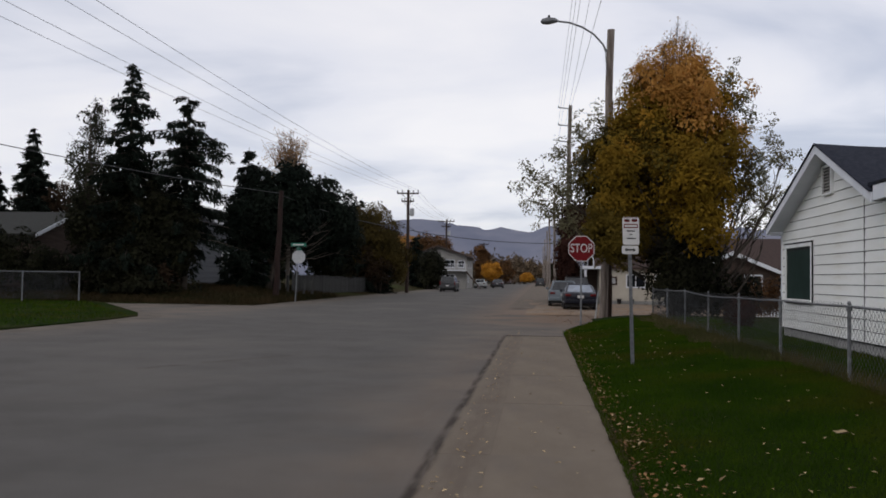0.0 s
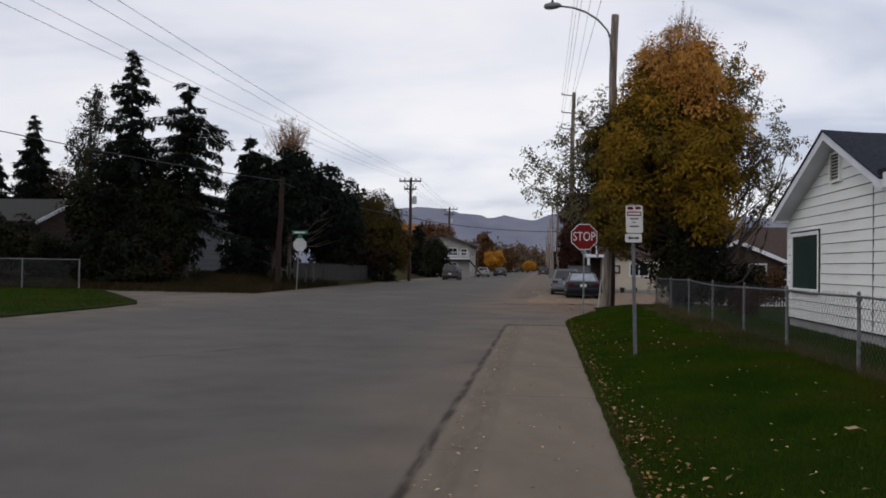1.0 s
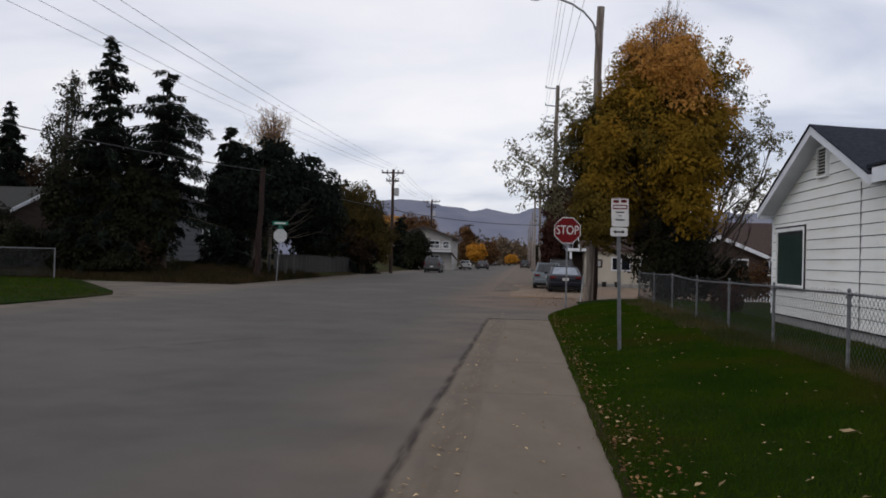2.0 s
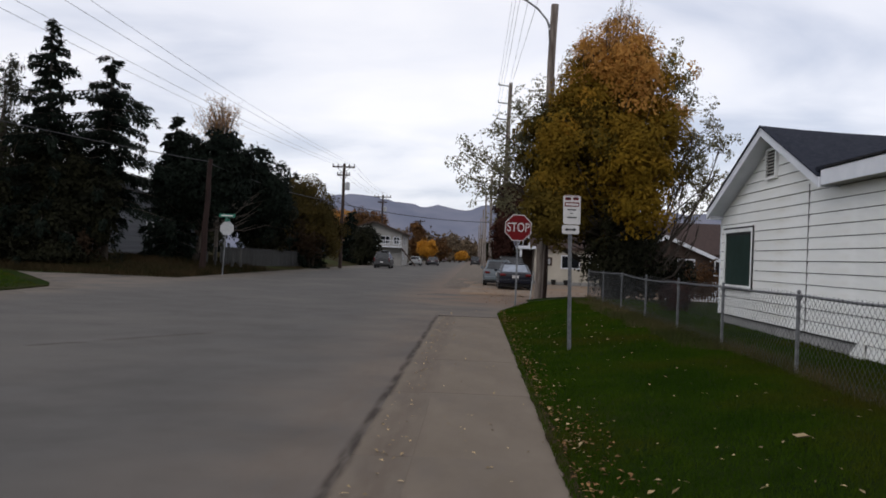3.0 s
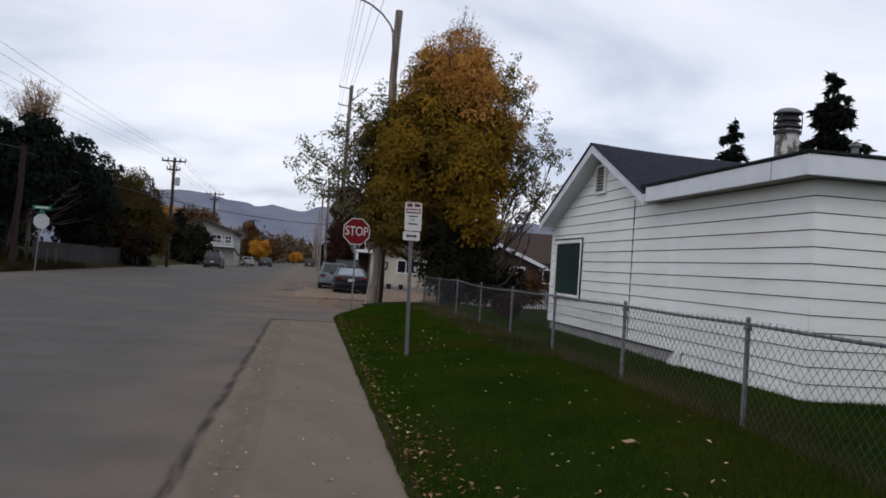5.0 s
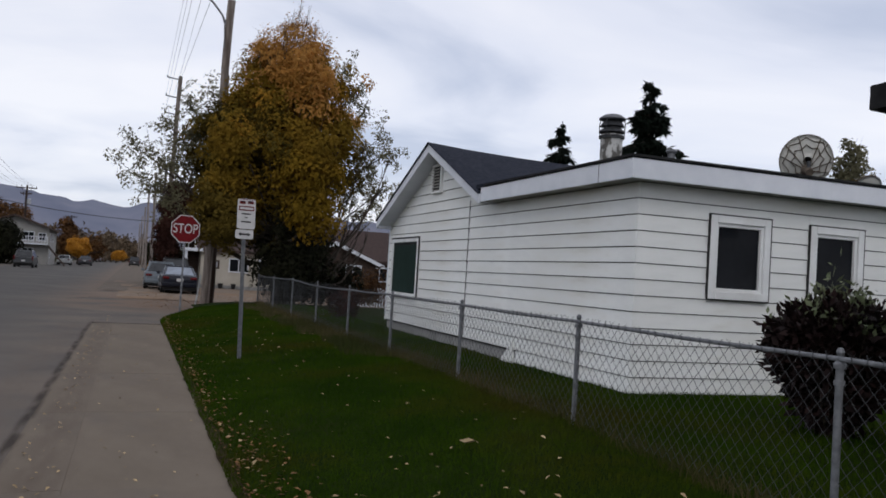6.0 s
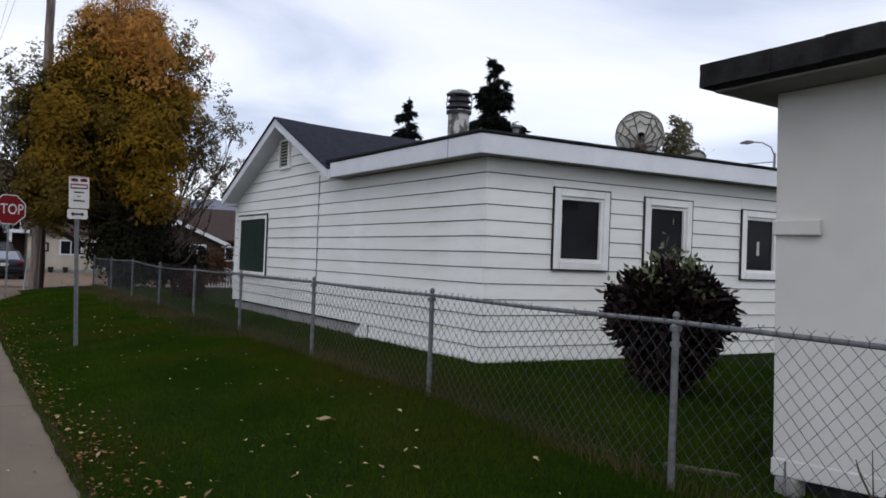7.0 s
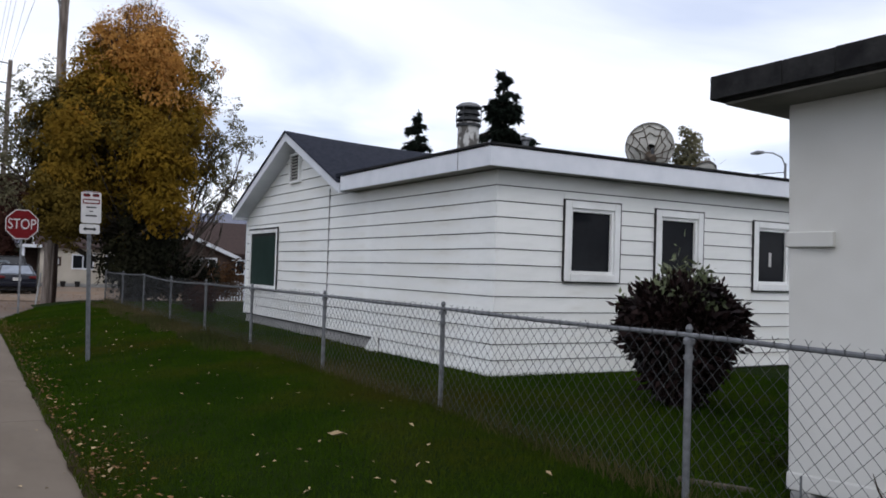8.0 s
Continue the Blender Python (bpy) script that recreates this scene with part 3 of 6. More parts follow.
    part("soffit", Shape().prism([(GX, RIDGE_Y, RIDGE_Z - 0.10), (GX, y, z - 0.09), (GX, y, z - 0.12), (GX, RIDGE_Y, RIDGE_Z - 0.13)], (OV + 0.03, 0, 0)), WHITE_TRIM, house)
part("eave_box", Shape().prism([(GX, EAVE_N - 0.02, gable_z(EAVE_N) - 0.13), (GX, HN - 0.1, gable_z(EAVE_N) - 0.13), (GX, HN - 0.1, gable_z(HN) - 0.1), (GX, EAVE_N - 0.02, gable_z(EAVE_N) - 0.02)], (OV + 0.1, 0, 0)), WHITE_TRIM, house)
# low roof over the south part, with a deep white fascia
FX, FY, FB, FT = HX - 0.30, HY - 0.30, 2.965, 3.225
fascia = part("fascia", Shape().box(FX, FY, FB, FX + 0.03, EAVE_S - 0.02, FT), WHITE_TRIM, house, bevel=0.006)
part("fascia", Shape().box(FX + 0.03, FY, FB, 17.9, FY + 0.03, FT), WHITE_TRIM, house, bevel=0.006)
part("fascia_joint", Shape().box(FX - 0.003, 10.62, FB, FX + 0.002, 10.628, FT), DARK_GAP, house)
part("soffit", Shape().box(FX + 0.03, FY + 0.03, FB + 0.015, 17.7, HY + 0.04, FB + 0.04).box(FX + 0.03, HY + 0.04, FB + 0.015, HX + 0.04, EAVE_S, FB + 0.04), SOFFIT_SHADE, house)
part("drip_edge", Shape().box(FX - 0.02, FY - 0.02, FT, FX + 0.05, EAVE_S - 0.2, FT + 0.03).box(FX + 0.05, FY - 0.02, FT, 17.9, FY + 0.05, FT + 0.03), TAR, house)
for xa, xb, yb, za, zb in ((FX, HX + 0.19, 14.75, 0.053, 0.056), (HX + 0.19, 17.9, 15.6, 0.063, 0.22)):
    part("roof", Shape().add([(xa, FY, FT + 0.02), (xb, FY, FT + 0.02), (xb, yb, FT + zb), (xa, yb, FT + za), (xa, FY, FT - 0.02), (xb, FY, FT - 0.02), (xb, yb, FT - 0.02), (xa, yb, FT - 0.02)],
                             [(0, 1, 2, 3), (7, 6, 5, 4), (0, 4, 5, 1), (1, 5, 6, 2), (2, 6, 7, 3), (3, 7, 4, 0)]), SHINGLE, house)

# ---------------------------------------------------------------- garage
GCX, GCY = 4.62, 4.86
garage = thing("garage", "cream stucco garage with a dark tarred roof edge", "garage", (GCX, GCY, 0.3))
part("wall", Shape().prism([(GCX, GCY, 0.31), (GCX + 0.9, GCY - 3.6, 0.31), (GCX + 7, GCY - 2.4, 0.31), (GCX + 6.1, GCY + 1.2 - 1.0, 0.31)], (-0.038, 0.023, 2.47)), STUCCO, garage, bevel=0.01)
def slanted(pts, z, thick, rise=0.075):
    """A slab over plan points that climbs towards -y."""
    lo = [(x, y, z + rise * (GCY + 0.26 - y)) for x, y in pts]
    return Shape().prism(lo, (0, 0, thick))


part("roof", slanted([(GCX - 0.46, GCY + 0.25), (GCX + 0.57, GCY - 4.4), (GCX + 7.5, GCY - 3), (GCX + 6.5, GCY + 0.8)], 2.80, 0.165), TAR, garage, "thick ragged black roof edge", bevel=0.03)
part("soffit", slanted([(GCX - 0.42, GCY + 0.21), (GCX + 0.6, GCY - 4.3), (GCX + 7.4, GCY - 2.9), (GCX + 6.4, GCY + 0.75)], 2.785, 0.02), GARAGE_SOFFIT_SHADE, garage)
part("wall_top", slanted([(GCX - 0.033, GCY + 0.018), (GCX + 0.87, GCY - 3.6), (GCX + 7, GCY - 2.4), (GCX + 6.1, GCY + 0.15)], 2.6, 0.19), STUCCO, garage)
part("ledge", Shape().prism([(GCX - 0.05, GCY + 0.02, 1.87), (GCX + 0.0, GCY - 0.29, 1.87), (GCX + 0.08, GCY - 0.27, 1.87), (GCX + 0.05, GCY + 0.04, 1.87)], (0, 0, 0.1)), STUCCO, garage, "small painted trim block", bevel=0.008)
part("plinth", Shape().prism([(GCX - 0.012, GCY + 0.008, 0.30), (GCX + 0.88, GCY - 3.7, 0.30), (GCX + 1.0, GCY - 3.7, 0.30), (GCX + 0.2, GCY + 0.02, 0.30)], (0, 0, 0.115)), STUCCO, garage, "painted skirting board above a dark gap", bevel=0.01)
# near-black so that the gap below the skirting looks shaded
part("footing", Shape().prism([(GCX + 0.14, GCY - 0.1, -0.05), (GCX + 1.0, GCY - 3.5, -0.05), (GCX + 6.9, GCY - 2.4, -0.05), (GCX + 6.0, GCY + 0.1, -0.05)], (0, 0, 0.37)), DARK_GAP, garage, "recessed footing coloured dark for the shade under the skirting")
part("footing_block", Shape().box(GCX + 0.0, GCY - 0.16, -0.05, GCX + 0.14, GCY - 0.01, 0.30), FOUNDATION, garage, "pale concrete pier under the corner", bevel=0.02)
for k in range(6):
    part("conduit_stub", Shape().tube([(GCX - 0.06 + 0.05 * k * 4.6, GCY - 0.14 - 0.2 * k * 4.2, 0.20), (GCX - 0.06 + 0.05 * k * 4.6, GCY - 0.14 - 0.2 * k * 4.2, 0.42)], 0.008, 5), GALV, garage)

# chimney, dishes and vent on the house roof
PEELING = mat("peeling_white_paint", (0.10, 0.095, 0.085), (0.50, 0.50, 0.48), 7, 0.8, bump=0.3, bscale=30, lo=0.47, hi=0.56, stretch=(1, 1, 0.5))
METAL_DARK = mat("sooty_metal", (0.03, 0.033, 0.037), (0.07, 0.072, 0.075), 8, 0.6, 0.5)
CX, CY = 8.46, 15.26
chimney = thing("chimney", "round chimney pipe with peeling white paint and a metal cap", "chimney", (CX, CY, 3.2))
part("pipe", Shape().tube([(CX, CY, 3.05), (CX, CY, 4.58)], 0.21, 20), PEELING, chimney, smooth=False)
part("collar", Shape().turn((CX, CY, 4.50), [(0.21, 0), (0.245, 0.0), (0.25, 0.05), (0.22, 0.06)], 20), METAL_DARK, chimney)
part("louvre", Shape().turn((CX, CY, 4.60), [(0.17, -0.04), (0.17, 0.0), (0.26, 0.02), (0.24, 0.05), (0.18, 0.10)], 20), METAL_DARK, chimney)
part("louvre", Shape().turn((CX, CY, 4.72), [(0.17, -0.04), (0.17, 0.0), (0.24, 0.02), (0.22, 0.05), (0.17, 0.12)], 20), METAL_DARK, chimney)
part("cap", Shape().turn((CX, CY, 4.86), [(0.16, 0.0), (0.26, 0.01), (0.265, 0.03), (0.17, 0.10), (0.05, 0.13), (0.0, 0.132)], 20), GALV, chimney, "domed grey cap", smooth=True)
for k in range(4):
    a = 0.6 + k * 1.5708
    part("strut", Shape().tube([(CX + 0.255 * math.cos(a), CY + 0.255 * math.sin(a), 4.55), (CX + 0.27 * math.cos(a), CY + 0.27 * math.sin(a), 4.74), (CX + 0.25 * math.cos(a), CY + 0.25 * math.sin(a), 4.88)], 0.010, 5), METAL_DARK, chimney)
DISH_MAT = mat("dish_panel", (0.42, 0.42, 0.38), (0.55, 0.54, 0.50), 5, 0.6)
RUST = mat("rusty_rib", (0.06, 0.05, 0.04), (0.12, 0.09, 0.065), 9, 0.8)


def dish(at, r, toward, name, label, ribs):
    """A shallow bowl on a short mast, facing along a vector."""
    c = Vector(at)
    d = Vector(toward).normalized()
    side = d.cross(Vector((0, 0, 1))).normalized()
    up = side.cross(d)
    t = thing(name, label, "dish", (c.x, c.y, 3.2))
    n, m = 32, 6
    pts = lambda k, q: c + (side * math.cos(6.28318 * k / n) + up * math.sin(6.28318 * k / n)) * r * q - d * (0.22 * r * (1 - q * q))
    s = Shape()
    vs = [pts(k, q / m) - d * off for off in (0, 0.012) for q in range(1, m + 1) for k in range(n)]
    fs = []
    for o in (0, m * n):
        fs += [(o + i * n + k, o + i * n + (k + 1) % n, o + (i + 1) * n + (k + 1) % n, o + (i + 1) * n + k) for i in range(m - 1) for k in range(n)] + [tuple(o + k for k in range(n))]
    fs += [((m - 1) * n + k, (m - 1) * n + (k + 1) % n, m * n + (m - 1) * n + (k + 1) % n, m * n + (m - 1) * n + k) for k in range(n)]
    part("bowl", s.add(vs, fs), DISH_MAT, t, smooth=True)
    part("rim", Shape().tube([pts(k, 1.0) for k in range(n + 1)], 0.014, 6, False), RUST, t)
    if ribs:
        for k in range(ribs):
            a = 6.28318 * (k + 0.25 * math.sin(2.3 * k)) / ribs
            line = []
            for q in range(7):
                px, pz = r * math.cos(a) * q / 6, r * (math.sin(a) * q / 6 - 0.38 * (1 - q / 6))
                line.append(c + side * px + up * pz - d * (0.22 * r * (1 - (px * px + pz * pz) / (r * r)) + 0.03))
            part("rib", Shape().tube(line, 0.009, 5), RUST, t)
        for q in (0.5, 0.78):
            part("ring", Shape().tube([pts(k + 0.7, q + 0.13 * (k % 4 == 0)) - d * 0.03 for k in range(0, n + 1, 2)], 0.010, 5, False), RUST, t)
        part("hub", Shape().tube([c - up * 0.40 * r - d * (0.22 * r + 0.28), c - up * 0.36 * r - d * (0.22 * r)], [0.07, 0.10], 12), RUST, t, "rusty hub housing")
    part("mast", Shape().tube([c - d * (0.22 * r + 0.12), c - d * (0.22 * r + 0.16) - Vector((0, 0, 0.3)), (c.x - d.x * 0.3, c.y - d.y * 0.3, 3.2)], 0.035, 8), METAL_DARK, t)
    return t


dish((11.65, 13.56, 4.24), 0.475, (0.5, 0.85, 0.25), "satellite_dish", "large pale satellite dish with rusty ribs on the roof", 10)
dish((12.37, 12.83, 3.72), 0.27, (0.2, 0.9, 0.75), "satellite_dish", "small pale satellite dish tilted low on the roof", 0)
vent_pipe = thing("vent_pipe", "small capped metal vent pipe on the roof", "vent", (10.3, 15.9, 3.3))
part("pipe", Shape().tube([(10.3, 15.9, 3.2), (10.3, 15.9, 4.5)], 0.07, 10), GALV, vent_pipe)
part("cap", Shape().turn((10.3, 15.9, 4.5), [(0.1, 0), (0.12, 0.03), (0.11, 0.07), (0.02, 0.08)], 12), GALV, vent_pipe)

# ---------------------------------------------------------------- chain-link fence
FENCE_X, FENCE_Z0, FENCE_Z1 = 4.0, 0.31, 1.28
POSTS = [-1.1, 2.05, 5.15, 8.33, 11.39, 14.50, 17.43, 20.5, 23.7, 26.9, 30.2]
fence = thing("chain_link_fence", "grey galvanised chain-link fence with bare twisted wire ends", "fence", (FENCE_X, 12, 0.3))
for y in POSTS:
    p = part("post", Shape().tube([(FENCE_X, y, 0.05), (FENCE_X, y, FENCE_Z1 - 0.06)], 0.024, 12).tube([(FENCE_X, y, FENCE_Z1 - 0.16), (FENCE_X, y, FENCE_Z1 - 0.13)], 0.033, 12), GALV, fence, smooth=False)
    part("post_cap", Shape().turn((FENCE_X, y, FENCE_Z1 - 0.06), [(0.038, 0), (0.04, 0.03), (0.02, 0.05), (0.014, 0.07), (0.026, 0.10), (0.016, 0.125), (0.0, 0.13)], 12), GALV, p)
SAG = {17.43: -0.02, 20.5: -0.05, 23.7: 0.03}
for a, b in zip(POSTS, POSTS[1:]):
    za, zb = FENCE_Z1 + SAG.get(a, 0), FENCE_Z1 + SAG.get(b, 0)
    part("top_rail", Shape().tube([(FENCE_X - 0.01, a - 0.01, za), (FENCE_X - 0.01, (a + b) / 2, (za + zb) / 2 - 0.012), (FENCE_X - 0.01, b - 0.012, zb)], 0.017, 8), GALV, fence)


def chain_link(y0, y1, rng):
    """Zigzag wires that hook into one another, with their cut ends standing above the rail."""
    q, r = 0.056, 0.0025
    rows = int((FENCE_Z1 + 0.02 - FENCE_Z0) / q)
    cols = int((y1 - y0) / q)
    vs, fs, k = [], [], 0
    for c in range(cols):
        ya = y0 + c * q
        js = np.arange(rows + 1)
        flip = (js + c) % 2
        P = np.stack([np.full(rows + 1, FENCE_X - 0.032) + 0.004 * flip, ya + flip * q, FENCE_Z0 + js * q], 1)
        out = 1 if flip[-1] == 1 else -1
        mid = P[-1] + np.array([rng.normal(0, 0.003), out * 0.004, 0.028])
        end = mid + np.array([rng.normal(0, 0.010), out * (0.018 + 0.012 * rng.random()), 0.016 + 0.014 * rng.random()])
        P = np.vstack([P, mid])
        P = np.vstack([P, end])
        wob = np.array([0.004 * math.sin(ya * 3.1), 0, 0.012 * math.sin(ya * 1.7)])
        P = P + wob
        n = len(P)
        for o in ((r, 0, 0), (-r * 0.5, r * 0.87, 0), (-r * 0.5, -r * 0.87, 0)):
            vs.append(P + np.array(o))
        i = np.arange(n - 1)
        for u, w in ((0, 1), (1, 2), (2, 0)):
            fs.append(np.stack([k + u * n + i, k + w * n + i, k + w * n + i + 1, k + u * n + i + 1], 1))
        k += 3 * n
    return big_mesh("mesh", np.vstack(vs), np.vstack(fs))


rng_f = np.random.default_rng(5)
for a, b in zip(POSTS, POSTS[1:]):
    part("wire_mesh", chain_link(a + 0.02, b - 0.02, rng_f), WIRE, fence, kind="stuff")

# ---------------------------------------------------------------- sidewalk and kerb
sidewalk = structure("sidewalk", Shape().box(CURB_X + 0.02, -40, -0.12, WALK_X + 0.1, 23.4, -0.035), DIRT, "grey concrete sidewalk with a rolled kerb", "pavement")
SLAB = 3.1
slab = Shape().prism([(0, 0, -0.03), (1.148, 0, -0.03), (1.148, 0, 0.010), (1.144, 0, 0.012), (0, 0, 0.012)], (0, SLAB - 0.006, 0)).mesh("slab")
kerb = Shape().prism([(0, 0, -0.03), (0.479, 0, -0.03), (0.479, 0, 0.012), (0.34, 0, 0.007), (0.12, 0, 0.003), (0.0, 0, 0.002)], (0, SLAB - 0.006, 0)).mesh("kerb")
for k in range(-5, 6):
    y = 7.5 + k * SLAB
    if y + SLAB < 23.6:
        ob = part("slab", slab, CONCRETE, sidewalk)
        ob.location = (WALK_X - 1.15, y, 0.001 * ((k * 7) % 3 - 1))
        ob = part("kerb", kerb, CONCRETE, sidewalk)
        ob.location = (CURB_X, y, 0.0)

# ---------------------------------------------------------------- signs
FONT_UP = Matrix.Rotation(radians(90), 4, "X")


def letters(text, size, at, material, parent, heading=0.0, lean=0.0):
    """Raised letters facing -y before the turn."""
    cu = bpy.data.curves.new("letters", "FONT")
    cu.body, cu.size, cu.align_x, cu.align_y, cu.extrude = text, size, "CENTER", "CENTER", 0.002
    tmp = bpy.data.objects.new("letters", cu)
    scene.collection.objects.link(tmp)
    me = bpy.data.meshes.new_from_object(tmp.evaluated_get(bpy.context.evaluated_depsgraph_get()))
    bpy.data.objects.remove(tmp)
    me.transform(Matrix.Translation(at) @ Matrix.Rotation(radians(lean), 4, "Y") @ FONT_UP @ Matrix.Diagonal((0.74, 1.0, 1.0, 1.0)))
    return part("letters", me, material, parent)


def octagon(c, r, y, d):
    return Shape().prism([(c[0] + r * math.cos(radians(22.5 + 45 * k)), y, c[1] + r * math.sin(radians(22.5 + 45 * k))) for k in range(8)], (0, d, 0))


SX, SY, SZ = 1.40, 28.45, 2.62
stop_sign = thing("stop_sign", "red octagonal stop sign on a thin steel post", "sign", (SX, SY, 0.05))
part("post", Shape().box(SX - 0.028, SY, -0.05, SX + 0.028, SY + 0.035, SZ + 0.3), GALV, stop_sign)
plate = part("plate", octagon((SX, SZ), 0.465, SY - 0.014, 0.006), SIGN_WHITE, stop_sign, "white-edged octagonal plate")
part("face", octagon((SX, SZ), 0.437, SY - 0.018, 0.005), RED, plate, "red face")
letters("STOP", 0.42, (SX, SY - 0.022, SZ), SIGN_WHITE, plate)

PX, PY, PZ = 1.66, 15.15, 0.09
LEAN = -0.030
parking_sign = thing("parking_sign", "white and red parking sign on a galvanised channel post", "sign", (PX, PY, PZ))
part("post", Shape().prism([(PX - 0.03, PY, PZ - 0.1), (PX + 0.03, PY, PZ - 0.1), (PX + 0.03, PY + 0.012, PZ - 0.1), (PX - 0.03, PY + 0.012, PZ - 0.1)], (LEAN * 2.7, 0, 2.72))
     .prism([(PX - 0.03, PY - 0.02, PZ - 0.1), (PX - 0.022, PY - 0.02, PZ - 0.1), (PX - 0.022, PY, PZ - 0.1), (PX - 0.03, PY, PZ - 0.1)], (LEAN * 2.7, 0, 2.72))
     .prism([(PX + 0.022, PY - 0.02, PZ - 0.1), (PX + 0.03, PY - 0.02, PZ - 0.1), (PX + 0.03, PY, PZ - 0.1), (PX + 0.022, PY, PZ - 0.1)], (LEAN * 2.7, 0, 2.72)), GALV, parking_sign)


def plate_shape(cx, cz, w, h, y, d, rad=0.03):
    pts = []
    for sx, sz, a0 in ((1, 1, 0), (-1, 1, 90), (-1, -1, 180), (1, -1, 270)):
        for k in range(4):
            a = radians(a0 + 30 * k)
            pts.append((cx + sx * (w / 2 - rad) + rad * math.cos(a), y, cz + sz * (h / 2 - rad) + rad * math.sin(a)))
    return Shape().prism([(x + LEAN * (z - 1.5), yy, z) for x, yy, z in pts], (0, d, 0))


PC = PX - 0.02
upper = part("plate", plate_shape(PC, 2.455, 0.29, 0.49, PY - 0.03, 0.005), SIGN_WHITE, parking_sign, "white plate with red band")
part("border", plate_shape(PC, 2.690, 0.27, 0.008, PY - 0.034, 0.003, 0.003), RED, upper, "red line along the top")
for dx, wd, dz in ((-0.065, 0.10, 0.0), (0.065, 0.10, 0.004)):
    part("bar", plate_shape(PC + dx, 2.640 + dz, wd, 0.050, PY - 0.034, 0.003, 0.02), RED, upper, "red picture shape")
    part("bar", plate_shape(PC + dx * 0.9, 2.652 + dz, wd * 0.55, 0.020, PY - 0.037, 0.003, 0.008), SIGN_BLACK, upper, "dark picture shape")
part("bar", plate_shape(PC, 2.545, 0.245, 0.075, PY - 0.034, 0.003, 0.01), RED, upper, "red lettering band")
part("bar", plate_shape(PC, 2.545, 0.215, 0.036, PY - 0.037, 0.003, 0.01), SIGN_WHITE, upper, "unreadable white line")
part("bar", plate_shape(PC, 2.455, 0.15, 0.022, PY - 0.034, 0.003, 0.008), SIGN_BLACK, upper, "unreadable line of print")
part("bar", plate_shape(PC, 2.395, 0.05, 0.016, PY - 0.034, 0.003, 0.006), SIGN_BLACK, upper, "unreadable line of print")
part("bar", plate_shape(PC, 2.325, 0.16, 0.022, PY - 0.034, 0.003, 0.008), SIGN_BLACK, upper, "unreadable line of print")
lower = part("plate", plate_shape(PC - 0.02, 2.12, 0.29, 0.15, PY - 0.03, 0.005), SIGN_WHITE, parking_sign, "small white arrow plate")
ac, az = PC - 0.02 + LEAN * 0.62, 2.12
part("arrow", Shape().prism([(ac - 0.10, PY - 0.034, az), (ac - 0.055, PY - 0.034, az - 0.035), (ac - 0.055, PY - 0.034, az - 0.014), (ac + 0.055, PY - 0.034, az - 0.014), (ac + 0.055, PY - 0.034, az - 0.035), (ac + 0.10, PY - 0.034, az),
                             (ac + 0.055, PY - 0.034, az + 0.035), (ac + 0.055, PY - 0.034, az + 0.014), (ac - 0.055, PY - 0.034, az + 0.014), (ac - 0.055, PY - 0.034, az + 0.035)], (0, 0.003, 0)), SIGN_BLACK, lower, "black double arrow")
# sign across the side street, seen from behind, with street name blades
QX, QY = -14.15, 47.95
far_sign = thing("street_sign", "grey back of an octagonal sign with green street blades above", "sign", (QX, QY, 0.3))
part("post", Shape().tube([(QX - 0.12, QY, 0.0), (QX + 0.02, QY, 3.4)], 0.035, 8), GALV, far_sign)
part("plate", octagon((QX + 0.05, 2.68), 0.42, QY - 0.04, 0.008), SIGN_BACK, far_sign, "bare aluminium back of the plate")
for dx, rot in ((0.45, 0), (0.10, 1)):
    b = part("blade", Shape().box(QX + 0.04 - 0.46, QY - 0.05, 3.30, QX + 0.04 + 0.46, QY - 0.035, 3.50) if not rot else Shape().box(QX + 0.03, QY - 0.4, 3.05, QX + 0.045, QY + 0.4, 3.24).box(QX - 0.08, QY - 0.045, 3.07, QX + 0.2, QY - 0.038, 3.22), SIGN_GREEN, far_sign, "green street blade")
    if not rot:
        part("bar", Shape().box(QX - 0.30, QY - 0.055, 3.36, QX + 0.36, QY - 0.05, 3.44), SIGN_WHITE, b, "unreadable white lettering")

# ---------------------------------------------------------------- utility poles, lamp and wires
def wood_pole(name, label, base, top, r0, r1, material=POLE_WOOD, group=""):
    t = thing(name, label, "pole", base, group)
    b, e = Vector(base), Vector(top)
    n = 10
    pts = [b - Vector((0, 0, 0.2))] + [b.lerp(e, k / n) + Vector((0.02 * math.sin(k * 1.3), 0.01 * math.cos(k), 0)) * (0 < k < n) for k in range(n + 1)]
    part("shaft", Shape().tube(pts, [r0] + [r0 + (r1 - r0) * k / n for k in range(n + 1)], 12), material, t, smooth=False)
    return t


lamp_pole = wood_pole("street_lamp", "tall weathered wooden pole carrying a curved street lamp", (2.48, 33.2, 0.02), (2.72, 33.2, 11.45), 0.15, 0.145)
arm = [(2.55, 33.1, 10.55), (2.40, 33.1, 10.85), (2.05, 33.1, 11.25), (1.6, 33.1, 11.55), (1.1, 33.1, 11.74), (0.55, 33.1, 11.82)]
part("arm", Shape().tube(arm, 0.038, 8), GALV, lamp_pole, "curved steel arm")
part("brace", Shape().tube([(2.56, 33.05, 9.6), (2.50, 33.05, 10.5), (2.40, 33.1, 10.85)], 0.02, 6), GALV, lamp_pole)
head = part("lamp_head", Shape().tube([(0.62, 33.1, 11.83), (0.50, 33.1, 11.84), (0.25, 33.1, 11.83), (0.02, 33.1, 11.81), (-0.05, 33.1, 11.80)], [0.06, 0.11, 0.145, 0.11, 0.03], 12), GALV, lamp_pole, "grey cobra lamp head", smooth=True)
